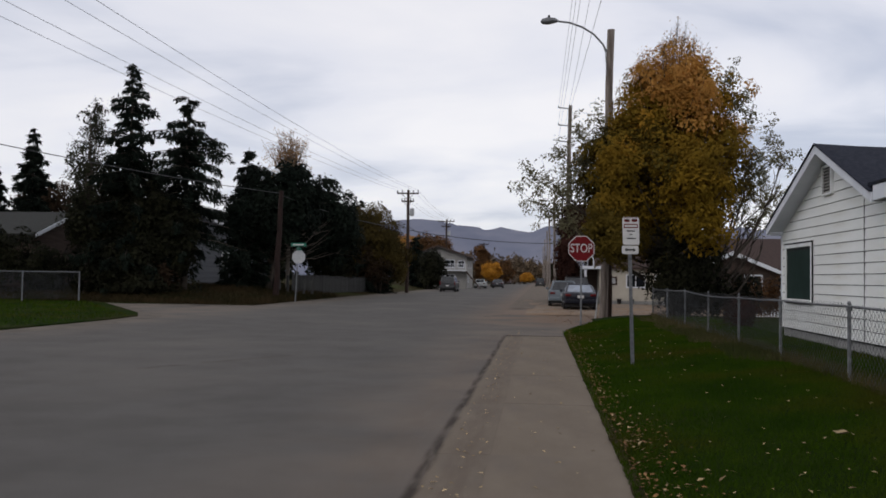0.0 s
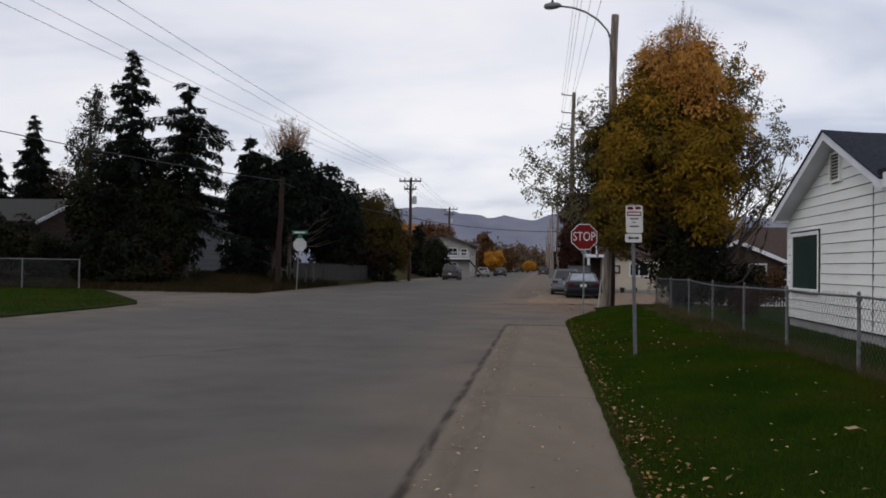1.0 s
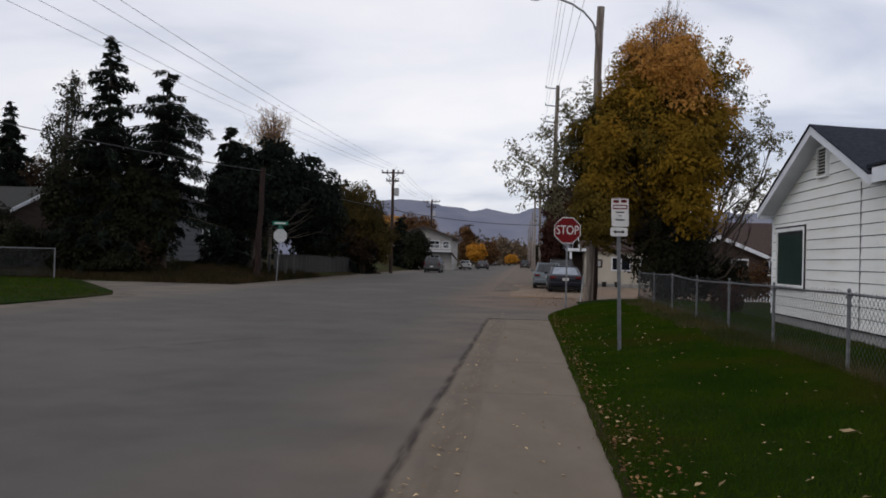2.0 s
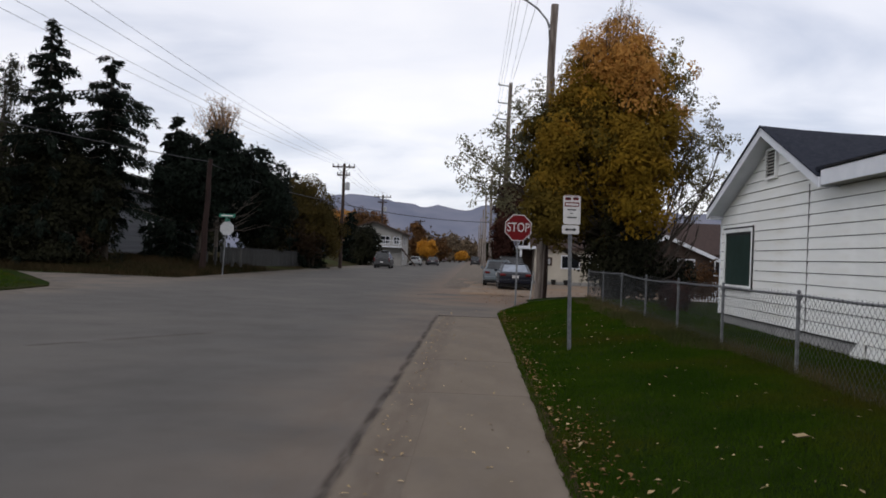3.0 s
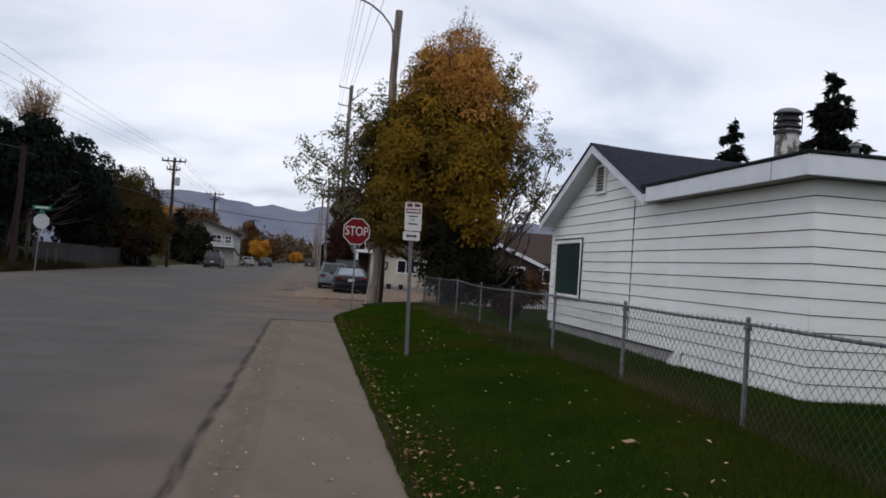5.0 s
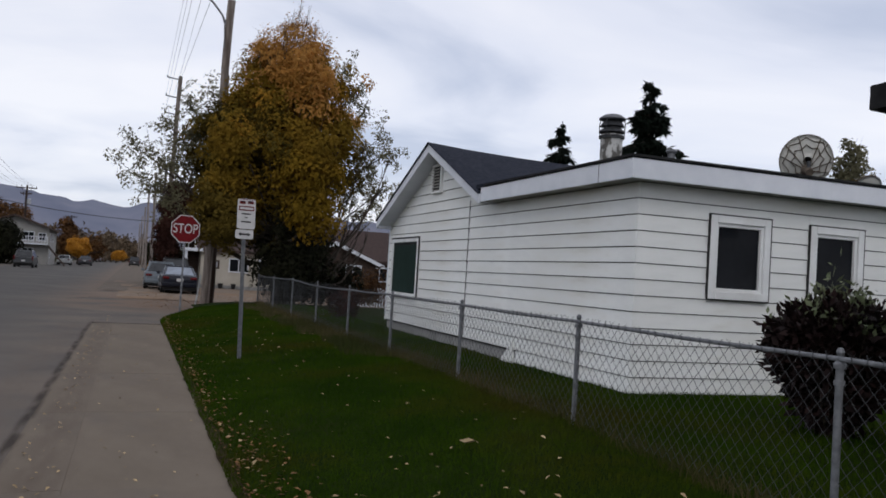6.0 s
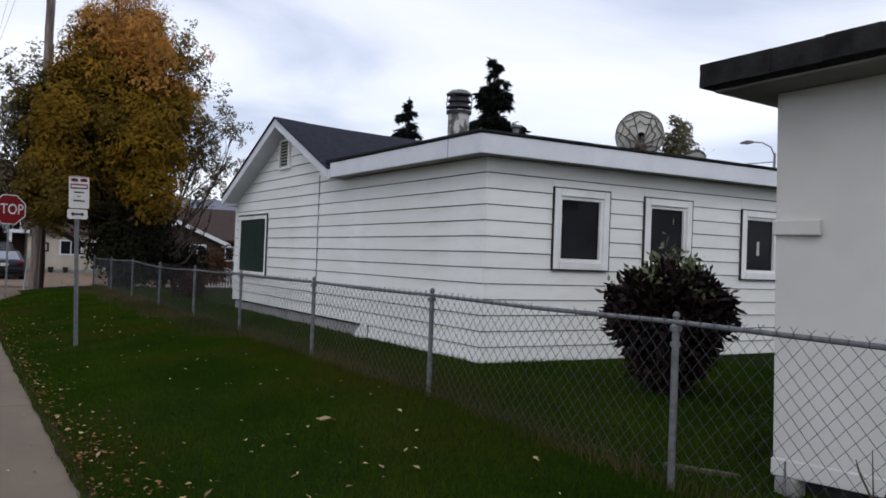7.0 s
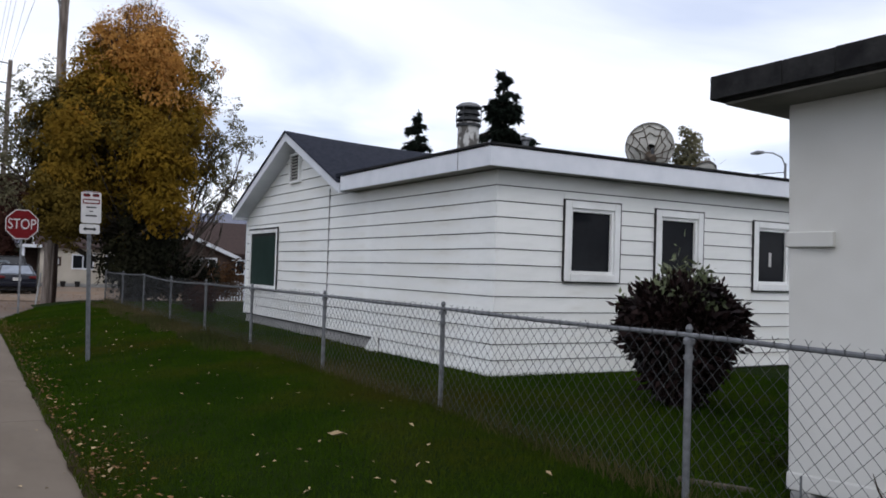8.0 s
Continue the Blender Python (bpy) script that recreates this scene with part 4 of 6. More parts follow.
part("photocell", Shape().tube([(0.28, 33.1, 11.96), (0.28, 33.1, 12.06)], [0.05, 0.04], 8), METAL_DARK, head)
part("conduit", Shape().tube([(2.63, 33.04, 0.0), (2.72, 33.03, 5.0), (2.80, 33.03, 8.6)], 0.025, 6), POLE_WOOD, lamp_pole)
part("guard", Shape().tube([(2.18, 33.1, 0.0), (2.30, 33.1, 1.15)], 0.03, 8), SIGN_BACK, lamp_pole, "pale guy-wire guard")
wood_pole("utility_pole", "short dark wooden pole beside the lamp pole", (2.76, 33.7, 0.02), (2.84, 33.7, 6.0), 0.10, 0.09, BROWN_POLE)
tall = wood_pole("utility_pole", "tall wooden pole with three short side arms", (2.0, 65, 0), (2.27, 65, 15.05), 0.20, 0.14)
for z in (14.85, 13.5, 12.25):
    a = part("crossarm", Shape().tube([(2.3, 65, z - 0.05), (1.34, 65, z + 0.05)], 0.045, 6), GALV, tall)
    part("insulator", Shape().turn((1.36, 65, z + 0.05), [(0.04, 0), (0.06, 0.03), (0.04, 0.06), (0.06, 0.09), (0.03, 0.16)], 10), SIGN_BACK, a)
for y, x, h in ((95, 1.62, 10.8), (124, 1.4, 11), (155, 1.35, 10.5), (195, 1.2, 10.8), (240, 1.0, 10.8)):
    wood_pole("utility_pole", "weathered wooden utility pole along the street", (x + 0.12, y, 0), (x, y, h), 0.17, 0.12, group="utility poles along the street")
post = thing("signal_post", "thin pale steel post with a small notice", "post", (1.45, 60, 0))
part("shaft", Shape().tube([(1.40, 60, -0.05), (1.62, 60, 7.9)], 0.07, 8), GALV, post)
part("notice", Shape().box(1.25, 59.9, 2.2, 1.62, 59.92, 2.9), SIGN_WHITE, post)


def cross_pole(x, y, h, w, rung):
    p = wood_pole("utility_pole", "dark utility pole with wide crossarms and insulators", (x, y, 0.1), (x + 0.05, y, h), 0.18, 0.13, BROWN_POLE, "crossarm poles along the street")
    for z, k in ((h - 0.35, 1.0), (h - 1.15, 0.55))[:rung]:
        a = part("crossarm", Shape().box(x - w * k, y - 0.17, z - 0.07, x + w * k, y - 0.07, z + 0.07), BROWN_POLE, p)
        for q in (-0.95, -0.5, 0.5, 0.95):
            part("insulator", Shape().turn((x + q * w * k, y - 0.12, z + 0.07), [(0.05, 0), (0.07, 0.05), (0.04, 0.1), (0.06, 0.15), (0.03, 0.24)], 8), METAL_DARK, a)
        part("brace", Shape().tube([(x - w * k * 0.55, y - 0.15, z - 0.07), (x, y - 0.15, z - 0.65), (x + w * k * 0.55, y - 0.15, z - 0.07)], 0.025, 5), BROWN_POLE, a)
    part("transformer", Shape().turn((x + 0.42, y, h - 2.6), [(0.2, 0), (0.24, 0.04), (0.24, 0.7), (0.16, 0.78), (0.0, 0.8)], 14), SIGN_BACK, p) if rung == 2 else None
    return p


cross_pole(-13.15, 82.5, 10.3, 1.10, 2)
cross_pole(-14.5, 129.5, 10.7, 1.30, 2)
cross_pole(-11.6, 175, 9.0, 1.0, 1)
brown = wood_pole("utility_pole", "short reddish-brown utility pole in front of dark trees", (-15.95, 49.5, 0.5), (-15.74, 49.55, 6.75), 0.19, 0.14, CREOSOTE)


def wire(name, label, a, b, r, sag, material=CABLE, group=""):
    a, b = Vector(a), Vector(b)
    n = 24
    pts = [a.lerp(b, k / n) - Vector((0, 0, 4 * sag * (k / n) * (1 - k / n))) for k in range(n + 1)]
    ob = part(name, Shape().tube(pts, r, 5), material)
    return tagged(ob, label, "cable", group)


for k, (dx, dz) in enumerate(((-1.05, 0.0), (-0.5, 0.05), (0.5, 0.05), (1.05, 0.0))):
    wire("power_line", "thin grey power line strung along the street", (-13.15 + dx, 82.4, 10.25 + dz), (-15.6 + dx * 2.3, -12, 10.3 + dz), 0.009, 0.9, CABLE_GREY, "power lines on the far side")
    wire("power_line", "thin grey power line strung along the street", (-13.15 + dx, 82.4, 10.25 + dz), (-14.5 + dx * 1.15, 129.4, 10.65 + dz), 0.012, 0.5, CABLE_GREY, "power lines on the far side")
for z, x in ((15.05, 1.36), (13.7, 1.36), (12.45, 1.36), (13.6, 1.9)):
    wire("power_line", "thin grey power line strung along the street", (x, 65, z), (x + 0.15, -25, z + 0.5), 0.009, 0.7, CABLE_GREY, "power lines over the sidewalk")
wire("power_line", "thin grey power line strung along the street", (2.3, 65, 14.9), (2.95, -20, 11.8), 0.012, 0.3, CABLE_GREY, "power lines over the sidewalk")
wire("telephone_cable", "thick black telephone cable across the street", (-13.15, 82.5, 6.3), (1.6, 95, 5.6), 0.035, 0.35)
wire("telephone_cable", "thick black telephone cable across the street", (-13.15, 82.5, 6.7), (-14.5, 129.5, 7.6), 0.03, 0.5)
wire("telephone_cable", "black telephone cable from the short brown pole", (-15.8, 49.5, 6.6), (-23.6, 8, 6.9), 0.02, 0.5)
wire("telephone_cable", "black telephone cable from the short brown pole", (-15.8, 49.5, 6.5), (-13.15, 82.5, 6.5), 0.025, 0.4)

# ---------------------------------------------------------------- trees
LEAF_OLIVE = mat("olive_leaf", (0.150, 0.099, 0.014), (0.255, 0.154, 0.021), 0.9, 0.8, island=0.10, spec=0.04, transl=0.4)
LEAF_YELLOW = mat("yellow_leaf", (0.17, 0.108, 0.012), (0.27, 0.162, 0.019), 1.1, 0.8, island=0.2, spec=0.05, transl=0.45)
LEAF_ORANGE = mat("orange_leaf", (0.36, 0.178, 0.036), (0.54, 0.29, 0.085), 0.9, 0.8, island=0.15, spec=0.05, transl=0.45)
LEAF_AMBER = mat("amber_leaf", (0.26, 0.145, 0.018), (0.40, 0.215, 0.03), 1.0, 0.8, island=0.12, spec=0.05, transl=0.45)
LEAF_WILLOW = mat("willow_leaf", (0.034, 0.028, 0.009), (0.075, 0.054, 0.016), 0.5, 0.8, island=0.2, spec=0.05, transl=0.2)
LEAF_GREY = mat("grey_green_leaf", (0.105, 0.102, 0.06), (0.19, 0.175, 0.105), 0.8, 0.7, island=0.25, spec=0.1, transl=0.4)
LEAF_GOLD = mat("gold_leaf", (0.38, 0.165, 0.018), (0.50, 0.24, 0.03), 0.8, 0.7, island=0.25, spec=0.1, transl=0.3)
# brown leaf lightened and greyed: distance haze painted into the far woods
LEAF_HAZE = mat("hazed_leaf", (0.075, 0.058, 0.04), (0.135, 0.095, 0.06), 0.1, 0.9, island=0.35, spec=0.05)
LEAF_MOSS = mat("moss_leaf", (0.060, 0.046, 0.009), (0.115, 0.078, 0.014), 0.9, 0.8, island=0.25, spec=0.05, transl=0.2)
LEAF_PALE = mat("pale_leaf", (0.26, 0.135, 0.05), (0.36, 0.20, 0.085), 0.8, 0.8, island=0.3, spec=0.05, transl=0.25)
LEAF_DUSK = mat("dusky_leaf", (0.014, 0.016, 0.009), (0.03, 0.032, 0.017), 0.8, 0.8, island=0.35, spec=0.1, transl=0.15)
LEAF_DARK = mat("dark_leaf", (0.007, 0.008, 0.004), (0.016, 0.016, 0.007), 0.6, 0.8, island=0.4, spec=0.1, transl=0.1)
LEAF_RUSSET = mat("russet_leaf", (0.07, 0.036, 0.016), (0.14, 0.068, 0.026), 0.6, 0.8, island=0.4, spec=0.1, transl=0.2)
LEAF_RUSSET_DARK = mat("dark_russet_leaf", (0.022, 0.015, 0.009), (0.042, 0.026, 0.016), 0.6, 0.8, island=0.3, spec=0.05, transl=0.15)
LEAF_MAROON = mat("maroon_leaf", (0.026, 0.012, 0.010), (0.055, 0.024, 0.017), 0.6, 0.8, island=0.25, spec=0.05, transl=0.15)
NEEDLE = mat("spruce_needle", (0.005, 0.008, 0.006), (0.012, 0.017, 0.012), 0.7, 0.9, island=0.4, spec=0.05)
TWIG = mat("pale_twig", (0.10, 0.085, 0.07), (0.17, 0.145, 0.12), 5, 0.9)


def spray_mesh(name, centres, facing, radius, per, size, rng, slim=0.55, jitter=0.4):
    """Leaves laid in shallow domes: each dome sits at a centre and looks along its facing vector."""
    n = len(centres)
    f = facing / (np.linalg.norm(facing, axis=1, keepdims=True) + 1e-9)
    u = np.cross(f, rng.normal(size=(n, 3)))
    u /= np.linalg.norm(u, axis=1, keepdims=True) + 1e-9
    v = np.cross(f, u)
    f, u, v, c = [np.repeat(q, per, 0) for q in (f, u, v, centres)]
    rad = np.repeat(radius * (0.6 + 0.8 * rng.random((n, 1))), per, 0)
    m = n * per
    q, a = np.sqrt(rng.random((m, 1))), rng.random((m, 1)) * 6.28318
    out = u * np.cos(a) + v * np.sin(a)
    at = c + rad * (out * q - f * (0.75 * q * q - 0.35 * rng.random((m, 1)))) + rng.normal(0, 0.03, (m, 3))
    nrm = f + out * q * 0.8 + jitter * rng.normal(size=(m, 3))
    nrm /= np.linalg.norm(nrm, axis=1, keepdims=True) + 1e-9
    ax = out + 0.5 * rng.normal(size=(m, 3))
    ax[:, 2] -= 0.25
    ax -= nrm * (ax * nrm).sum(1, keepdims=True)
    ax /= np.linalg.norm(ax, axis=1, keepdims=True) + 1e-9
    b = np.cross(nrm, ax)
    sz = np.repeat(np.broadcast_to(size, (n, 1)), per, 0) * (0.6 + 0.8 * rng.random((m, 1)))
    mid = at + ax * sz * 0.45
    verts = np.stack([at, mid + b * sz * slim * 0.5, at + ax * sz - nrm * sz * 0.12, mid - b * sz * slim * 0.5], 1).reshape(-1, 3)
    return verts


def join_leaves(name, sets):
    verts = np.vstack(sets)
    return big_mesh(name, verts, np.arange(len(verts)).reshape(-1, 4))


def in_egg(rng, n, c, r, hollow):
    d = rng.normal(size=(n, 3))
    d /= np.linalg.norm(d, axis=1, keepdims=True)
    return np.array(c) + d * (rng.random((n, 1)) ** hollow) * np.array(r)


def broadleaf(name, label, base, trunk, lobes, seed, group="", stems=1, bark=BARK, category="tree"):
    """Trunk and limbs that reach for clumps of leaves. lobes: centre, radii, clumps, leaves in a clump, leaf size, clump size, leaf material."""
    rng = np.random.default_rng(seed)
    t = thing(name, label, category, base, group)
    b = Vector(base)
    tops = [Vector(l[0]) for l in lobes]
    axis = Vector(lobes[0][0])
    wood = Shape()
    for k in range(stems):
        off = Vector((rng.normal(0, 0.25), rng.normal(0, 0.25), 0)) * (stems > 1)
        tip = axis + Vector((rng.normal(0, 0.5), rng.normal(0, 0.5), lobes[0][1][2] * (0.5 + 0.4 * rng.random())))
        pts = [b + off * 0.4 - Vector((0, 0, 0.15))] + [(b + off).lerp(tip, q) + Vector((rng.normal(0, 0.08), rng.normal(0, 0.08), 0)) * trunk * 6 for q in (0.1, 0.25, 0.45, 0.7, 1.0)]
        wood.tube(pts, [trunk * 1.25, trunk, trunk * 0.8, trunk * 0.6, trunk * 0.35, trunk * 0.1], 9)
    part("trunk", wood, bark, t, smooth=True)
    limbs = Shape()
    by_mat = {}
    for c, r, n, per, size, clump, leaf in lobes:
        centres = in_egg(rng, n, c, r, 0.5)
        for i, p in enumerate(centres):
            if i % max(1, n // 30) == 0:
                e = Vector(p)
                start = b.lerp(axis, 0.3 + 0.5 * rng.random())
                start.z = min(start.z, b.z + (e.z - b.z) * 0.75)
                mid = start.lerp(e, 0.5) + Vector((rng.normal(0, 0.15), rng.normal(0, 0.15), -0.05 * (e - start).length))
                limbs.tube([start, start.lerp(mid, 0.5), mid, mid.lerp(e, 0.5) + Vector((0, 0, 0.05)), e], [trunk * 0.30, trunk * 0.22, trunk * 0.15, trunk * 0.09, trunk * 0.03], 5)
                for _ in range(2):
                    tw = e + Vector(rng.normal(0, clump * 1.1, 3))
                    limbs.tube([mid.lerp(e, 0.6), tw], [trunk * 0.08, trunk * 0.02], 4)
        face = (centres - np.array(c)) / np.array(r) + np.array([0, 0, 0.55]) + 0.3 * rng.normal(size=(n, 3))
        verts = spray_mesh("crown", centres, face, clump * 1.5, per, size, rng)
        verts[:, 2] = np.maximum(verts[:, 2], base[2] + 0.03)
        by_mat.setdefault(leaf, []).append(verts)
    part("limb_network", limbs, bark, t, smooth=True, kind="stuff")
    for leaf, sets in by_mat.items():
        part("crown", join_leaves("crown", sets), leaf, t)
    return t


def conifer(name, label, base, h, r, seed, needles=NEEDLE, ragged=0.25, low=0.06, size=0.34, group="", power=0.85, dens=1.5):
    """A straight trunk with whorls of hanging boughs, each a spine with sprays of needles."""
    rng = np.random.default_rng(seed)
    t = thing(name, label, "tree", base, group)
    b = np.array(base, float)
    part("trunk", Shape().tube([b - [0, 0, 0.2], b + [0, 0, h * 0.5], b + [0, 0, h * 0.98]], [0.02 * h, 0.012 * h, 0.01], 8), BARK, t)
    spines = Shape()
    spots, axes, sizes = [], [], []
    z = low * h
    while z < h * 0.98:
        k = z / h
        reach = r * (1 - k) ** power * (1 + 0.7 * ragged * rng.normal())
        for a in np.arange(0, 6.28, 6.28 / (7 if k < 0.85 else 4)) + rng.random() * 6.28:
            lump = noise.noise(Vector((math.cos(a) * 1.1, math.sin(a) * 1.1 + seed, z * 0.45)))
            L = max(0.15, reach * (0.85 + 0.3 * rng.random()) * (1 + 1.8 * ragged * lump))
            d = np.array([math.cos(a), math.sin(a), 0])
            ts = np.linspace(0, 1, 5)
            zb = z + 0.2 * rng.normal()
            P = [b + [0, 0, zb] + d * L * q + np.array([0, 0, L * (0.12 * q - 0.42 * q * q + 0.14 * q ** 4)]) for q in ts]
            spines.tube([Vector(p) for p in P], [0.03, 0.024, 0.018, 0.012, 0.005], 4, False)
            m = int((12 + 44 * L) * dens)
            q = rng.random(m) ** 0.7
            pos = np.stack([np.interp(q, ts, np.array(P)[:, j]) for j in range(3)], 1)
            side = np.array([-d[1], d[0], 0])
            pos += side * rng.normal(0, 0.16 * L * 0.5 + 0.06, (m, 1)) * (1.1 - q[:, None]) + rng.normal(0, 0.03, (m, 3))
            pos[:, 2] -= (rng.random(m) ** 1.5) * (0.05 + 0.17 * L) * np.sqrt(q)
            spots.append(pos)
            axes.append(np.tile(d * 0.6 + [0, 0, -0.55], (m, 1)))
        z += (0.40 + 0.014 * h * (1 - k)) * (0.75 + 0.5 * rng.random())
    part("bough_network", spines, BARK, t, kind="stuff")
    part("crown", leaf_mesh("crown", np.vstack(spots), size, rng, 0.2, 0.30, np.vstack(axes)), needles, t)
    return t


# the large autumn tree by the fence
TREE_AT = Vector((5.0, 31.0, 0.2))
AUTUMN_LOBES = [
    # centre, radii, sprays, leaves in a spray, leaf size, spray radius, foliage
    ((4.4, 31.0, 5.6), (2.8, 2.1, 3.1), 560, 80, 0.135, 0.46, "olive"),
    ((4.9, 31.0, 7.9), (2.1, 1.5, 1.6), 250, 70, 0.12, 0.38, "olive"),
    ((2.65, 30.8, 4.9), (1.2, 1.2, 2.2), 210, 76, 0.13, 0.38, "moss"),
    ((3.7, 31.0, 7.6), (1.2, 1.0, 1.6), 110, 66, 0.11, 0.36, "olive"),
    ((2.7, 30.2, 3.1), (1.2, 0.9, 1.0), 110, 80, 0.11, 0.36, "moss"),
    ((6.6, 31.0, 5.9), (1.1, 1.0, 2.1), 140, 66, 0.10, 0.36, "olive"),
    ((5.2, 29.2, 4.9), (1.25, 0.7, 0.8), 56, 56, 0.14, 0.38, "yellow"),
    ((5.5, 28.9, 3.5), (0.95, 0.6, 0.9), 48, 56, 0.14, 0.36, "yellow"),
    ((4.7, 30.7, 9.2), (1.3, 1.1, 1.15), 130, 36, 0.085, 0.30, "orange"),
    # near-black base and mossy core: shade inside the crown, put into leaf colour
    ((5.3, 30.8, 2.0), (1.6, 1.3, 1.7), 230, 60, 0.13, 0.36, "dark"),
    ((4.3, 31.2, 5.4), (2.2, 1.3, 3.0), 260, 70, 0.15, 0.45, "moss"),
]
# open tufts at the ends of the side boughs: bough tip, leaves, spread
AIRY_TIPS = [((-0.75, 31.0, 4.8), 3), ((-0.45, 31.0, 5.5), 3), ((0.1, 31.0, 4.3), 3), ((0.2, 31.0, 5.3), 4), ((0.75, 31.0, 6.2), 4), ((1.0, 31.2, 5.2), 4), ((1.3, 31.0, 7.0), 4), ((1.9, 31.0, 7.7), 3),
             ((0.7, 30.8, 4.0), 3), ((1.5, 31.0, 6.1), 4), ((7.2, 31.0, 8.4), 3), ((7.5, 31.0, 7.4), 4), ((8.3, 31.0, 6.7), 4), ((8.8, 31.0, 6.3), 3), ((8.0, 31.0, 5.8), 4), ((8.7, 31.0, 4.9), 3), ((8.2, 31.0, 4.2), 3), ((6.7, 31.0, 8.9), 3), ((7.8, 30.8, 5.0), 3)]


def autumn_tree():
    rng = np.random.default_rng(11)
    t = thing("autumn_tree", "large bushy tree in olive, yellow and orange autumn leaf", "tree", TREE_AT)
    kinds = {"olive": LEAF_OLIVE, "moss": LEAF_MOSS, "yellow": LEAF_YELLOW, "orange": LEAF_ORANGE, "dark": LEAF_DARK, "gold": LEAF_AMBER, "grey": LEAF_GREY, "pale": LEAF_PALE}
    leaves = {k: [] for k in kinds}
    for k in range(5):
        # stems that part near the ground and climb steeply
        a = 1.2566 * k + 0.3
        foot = TREE_AT + Vector((0.22 * math.cos(a), 0.22 * math.sin(a), -0.15))
        tip = Vector((4.5 + 1.1 * math.cos(a), 31 + 0.8 * math.sin(a), 8.2 + 1.2 * rng.random()))
        part("trunk", Shape().tube([foot] + [foot.lerp(tip, q) + Vector((rng.normal(0, 0.09), rng.normal(0, 0.09), 0)) for q in (0.12, 0.3, 0.5, 0.75)] + [tip], [0.20, 0.15, 0.12, 0.09, 0.06, 0.02], 9), BARK, t, smooth=True)
    twigs = Shape()
    for c, r, n, per, size, rad, kind in AUTUMN_LOBES:
        centres = in_egg(rng, n, c, r, 0.33 if kind != "dark" else 0.5)
        if n > 200 and kind != "dark":
            # most sprays gather in rounded masses with gaps between them
            hubs = in_egg(rng, n // 11, c, r, 0.22)
            centres[n // 4:] = hubs[rng.integers(0, len(hubs), n - n // 4)] + rng.normal(0, 0.27, (n - n // 4, 3))
        face = (centres - np.array(c)) / np.array(r) + np.array([0, -0.15, 0.55]) + 0.35 * rng.normal(size=(n, 3))
        pick = np.full(n, kind, dtype=object)
        for i, p in enumerate(centres):
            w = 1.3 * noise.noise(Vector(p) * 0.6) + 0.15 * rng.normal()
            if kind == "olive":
                # autumn hue changes with height; the moss below also carries painted crown shade
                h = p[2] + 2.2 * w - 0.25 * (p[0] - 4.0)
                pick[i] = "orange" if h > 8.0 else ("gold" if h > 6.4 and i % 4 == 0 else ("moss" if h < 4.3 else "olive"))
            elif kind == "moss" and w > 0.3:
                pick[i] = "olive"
            if i % 6 == 0 and kind != "dark":
                e = Vector(p)
                st = TREE_AT.lerp(Vector((4.6, 31, 8.0)), 0.25 + 0.5 * rng.random())
                st.z = min(st.z, e.z - 0.4)
                mid = st.lerp(e, 0.5) + Vector((rng.normal(0, 0.12), rng.normal(0, 0.12), -0.1))
                twigs.tube([st, mid, e], [0.045, 0.026, 0.006], 5)
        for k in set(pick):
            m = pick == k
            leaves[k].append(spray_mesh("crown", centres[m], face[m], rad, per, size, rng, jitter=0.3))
    for k in range(95):
        # upright twigs thinning out against the sky at the top
        q = rng.random()
        x = 3.4 + 2.7 * q
        top = 9.75 + 1.25 * math.exp(-((x - 5.0) / 0.75) ** 2) - 0.7 * rng.random() ** 2
        foot = Vector((4.5 + (x - 4.5) * 0.55, 31 + rng.normal(0, 0.4), 7.4 + 0.6 * rng.random()))
        e = Vector((x + rng.normal(0, 0.1), 31 + rng.normal(0, 0.6), top))
        mid = foot.lerp(e, 0.5) + Vector((rng.normal(0, 0.08), 0, 0))
        twigs.tube([foot, mid, e], [0.016, 0.010, 0.004], 4)
        for _ in range(5):
            st = foot.lerp(e, 0.35 + 0.6 * rng.random())
            twigs.tube([st, st + Vector((rng.normal(0, 0.16), rng.normal(0, 0.16), 0.22 + 0.15 * rng.random()))], [0.006, 0.003], 3)
        along = np.array([foot.lerp(e, 0.25 + 0.75 * rng.random() ** 0.8) for _ in range(6)]) + rng.normal(0, 0.10, (6, 3))
        for p in along:
            k2 = "orange" if p[2] < 9.5 + 0.3 * rng.normal() else "pale"
            leaves[k2].append(spray_mesh("crown", p[None, :], np.array([[rng.normal(0, 0.5), -0.6, 0.5]]), 0.15, 6 if p[2] > 9.5 else 12, 0.075, rng))
    for tip, dens in AIRY_TIPS:
        e = Vector(tip)
        side = -1 if e.x < 4 else 1
        st = Vector((4.4 + side * 0.6, 31.0, max(1.6, e.z - 2.6)))
        mid = st.lerp(e, 0.55) + Vector((0, 0, -0.25))
        twigs.tube([st, st.lerp(mid, 0.5) + Vector((0, 0, -0.05)), mid, mid.lerp(e, 0.5) + Vector((0, 0, 0.06)), e], [0.05, 0.04, 0.03, 0.018, 0.005], 5)
        for _ in range(dens * 6):
            st2 = mid.lerp(e, 0.25 + 0.75 * rng.random())
            e2 = st2 + Vector((side * abs(rng.normal(0.12, 0.25)), rng.normal(0, 0.3), 0.18 + rng.normal(0, 0.28)))
            twigs.tube([st2, st2.lerp(e2, 0.5) + Vector((0, 0, 0.03)), e2], [0.010, 0.007, 0.003], 3)
            leaves["grey"].append(spray_mesh("crown", np.array([e2[:]]), np.array([[side * 0.4, -0.5, 0.6]]) + 0.4 * rng.normal(size=(1, 3)), 0.20, 26, 0.105, rng, jitter=0.7))
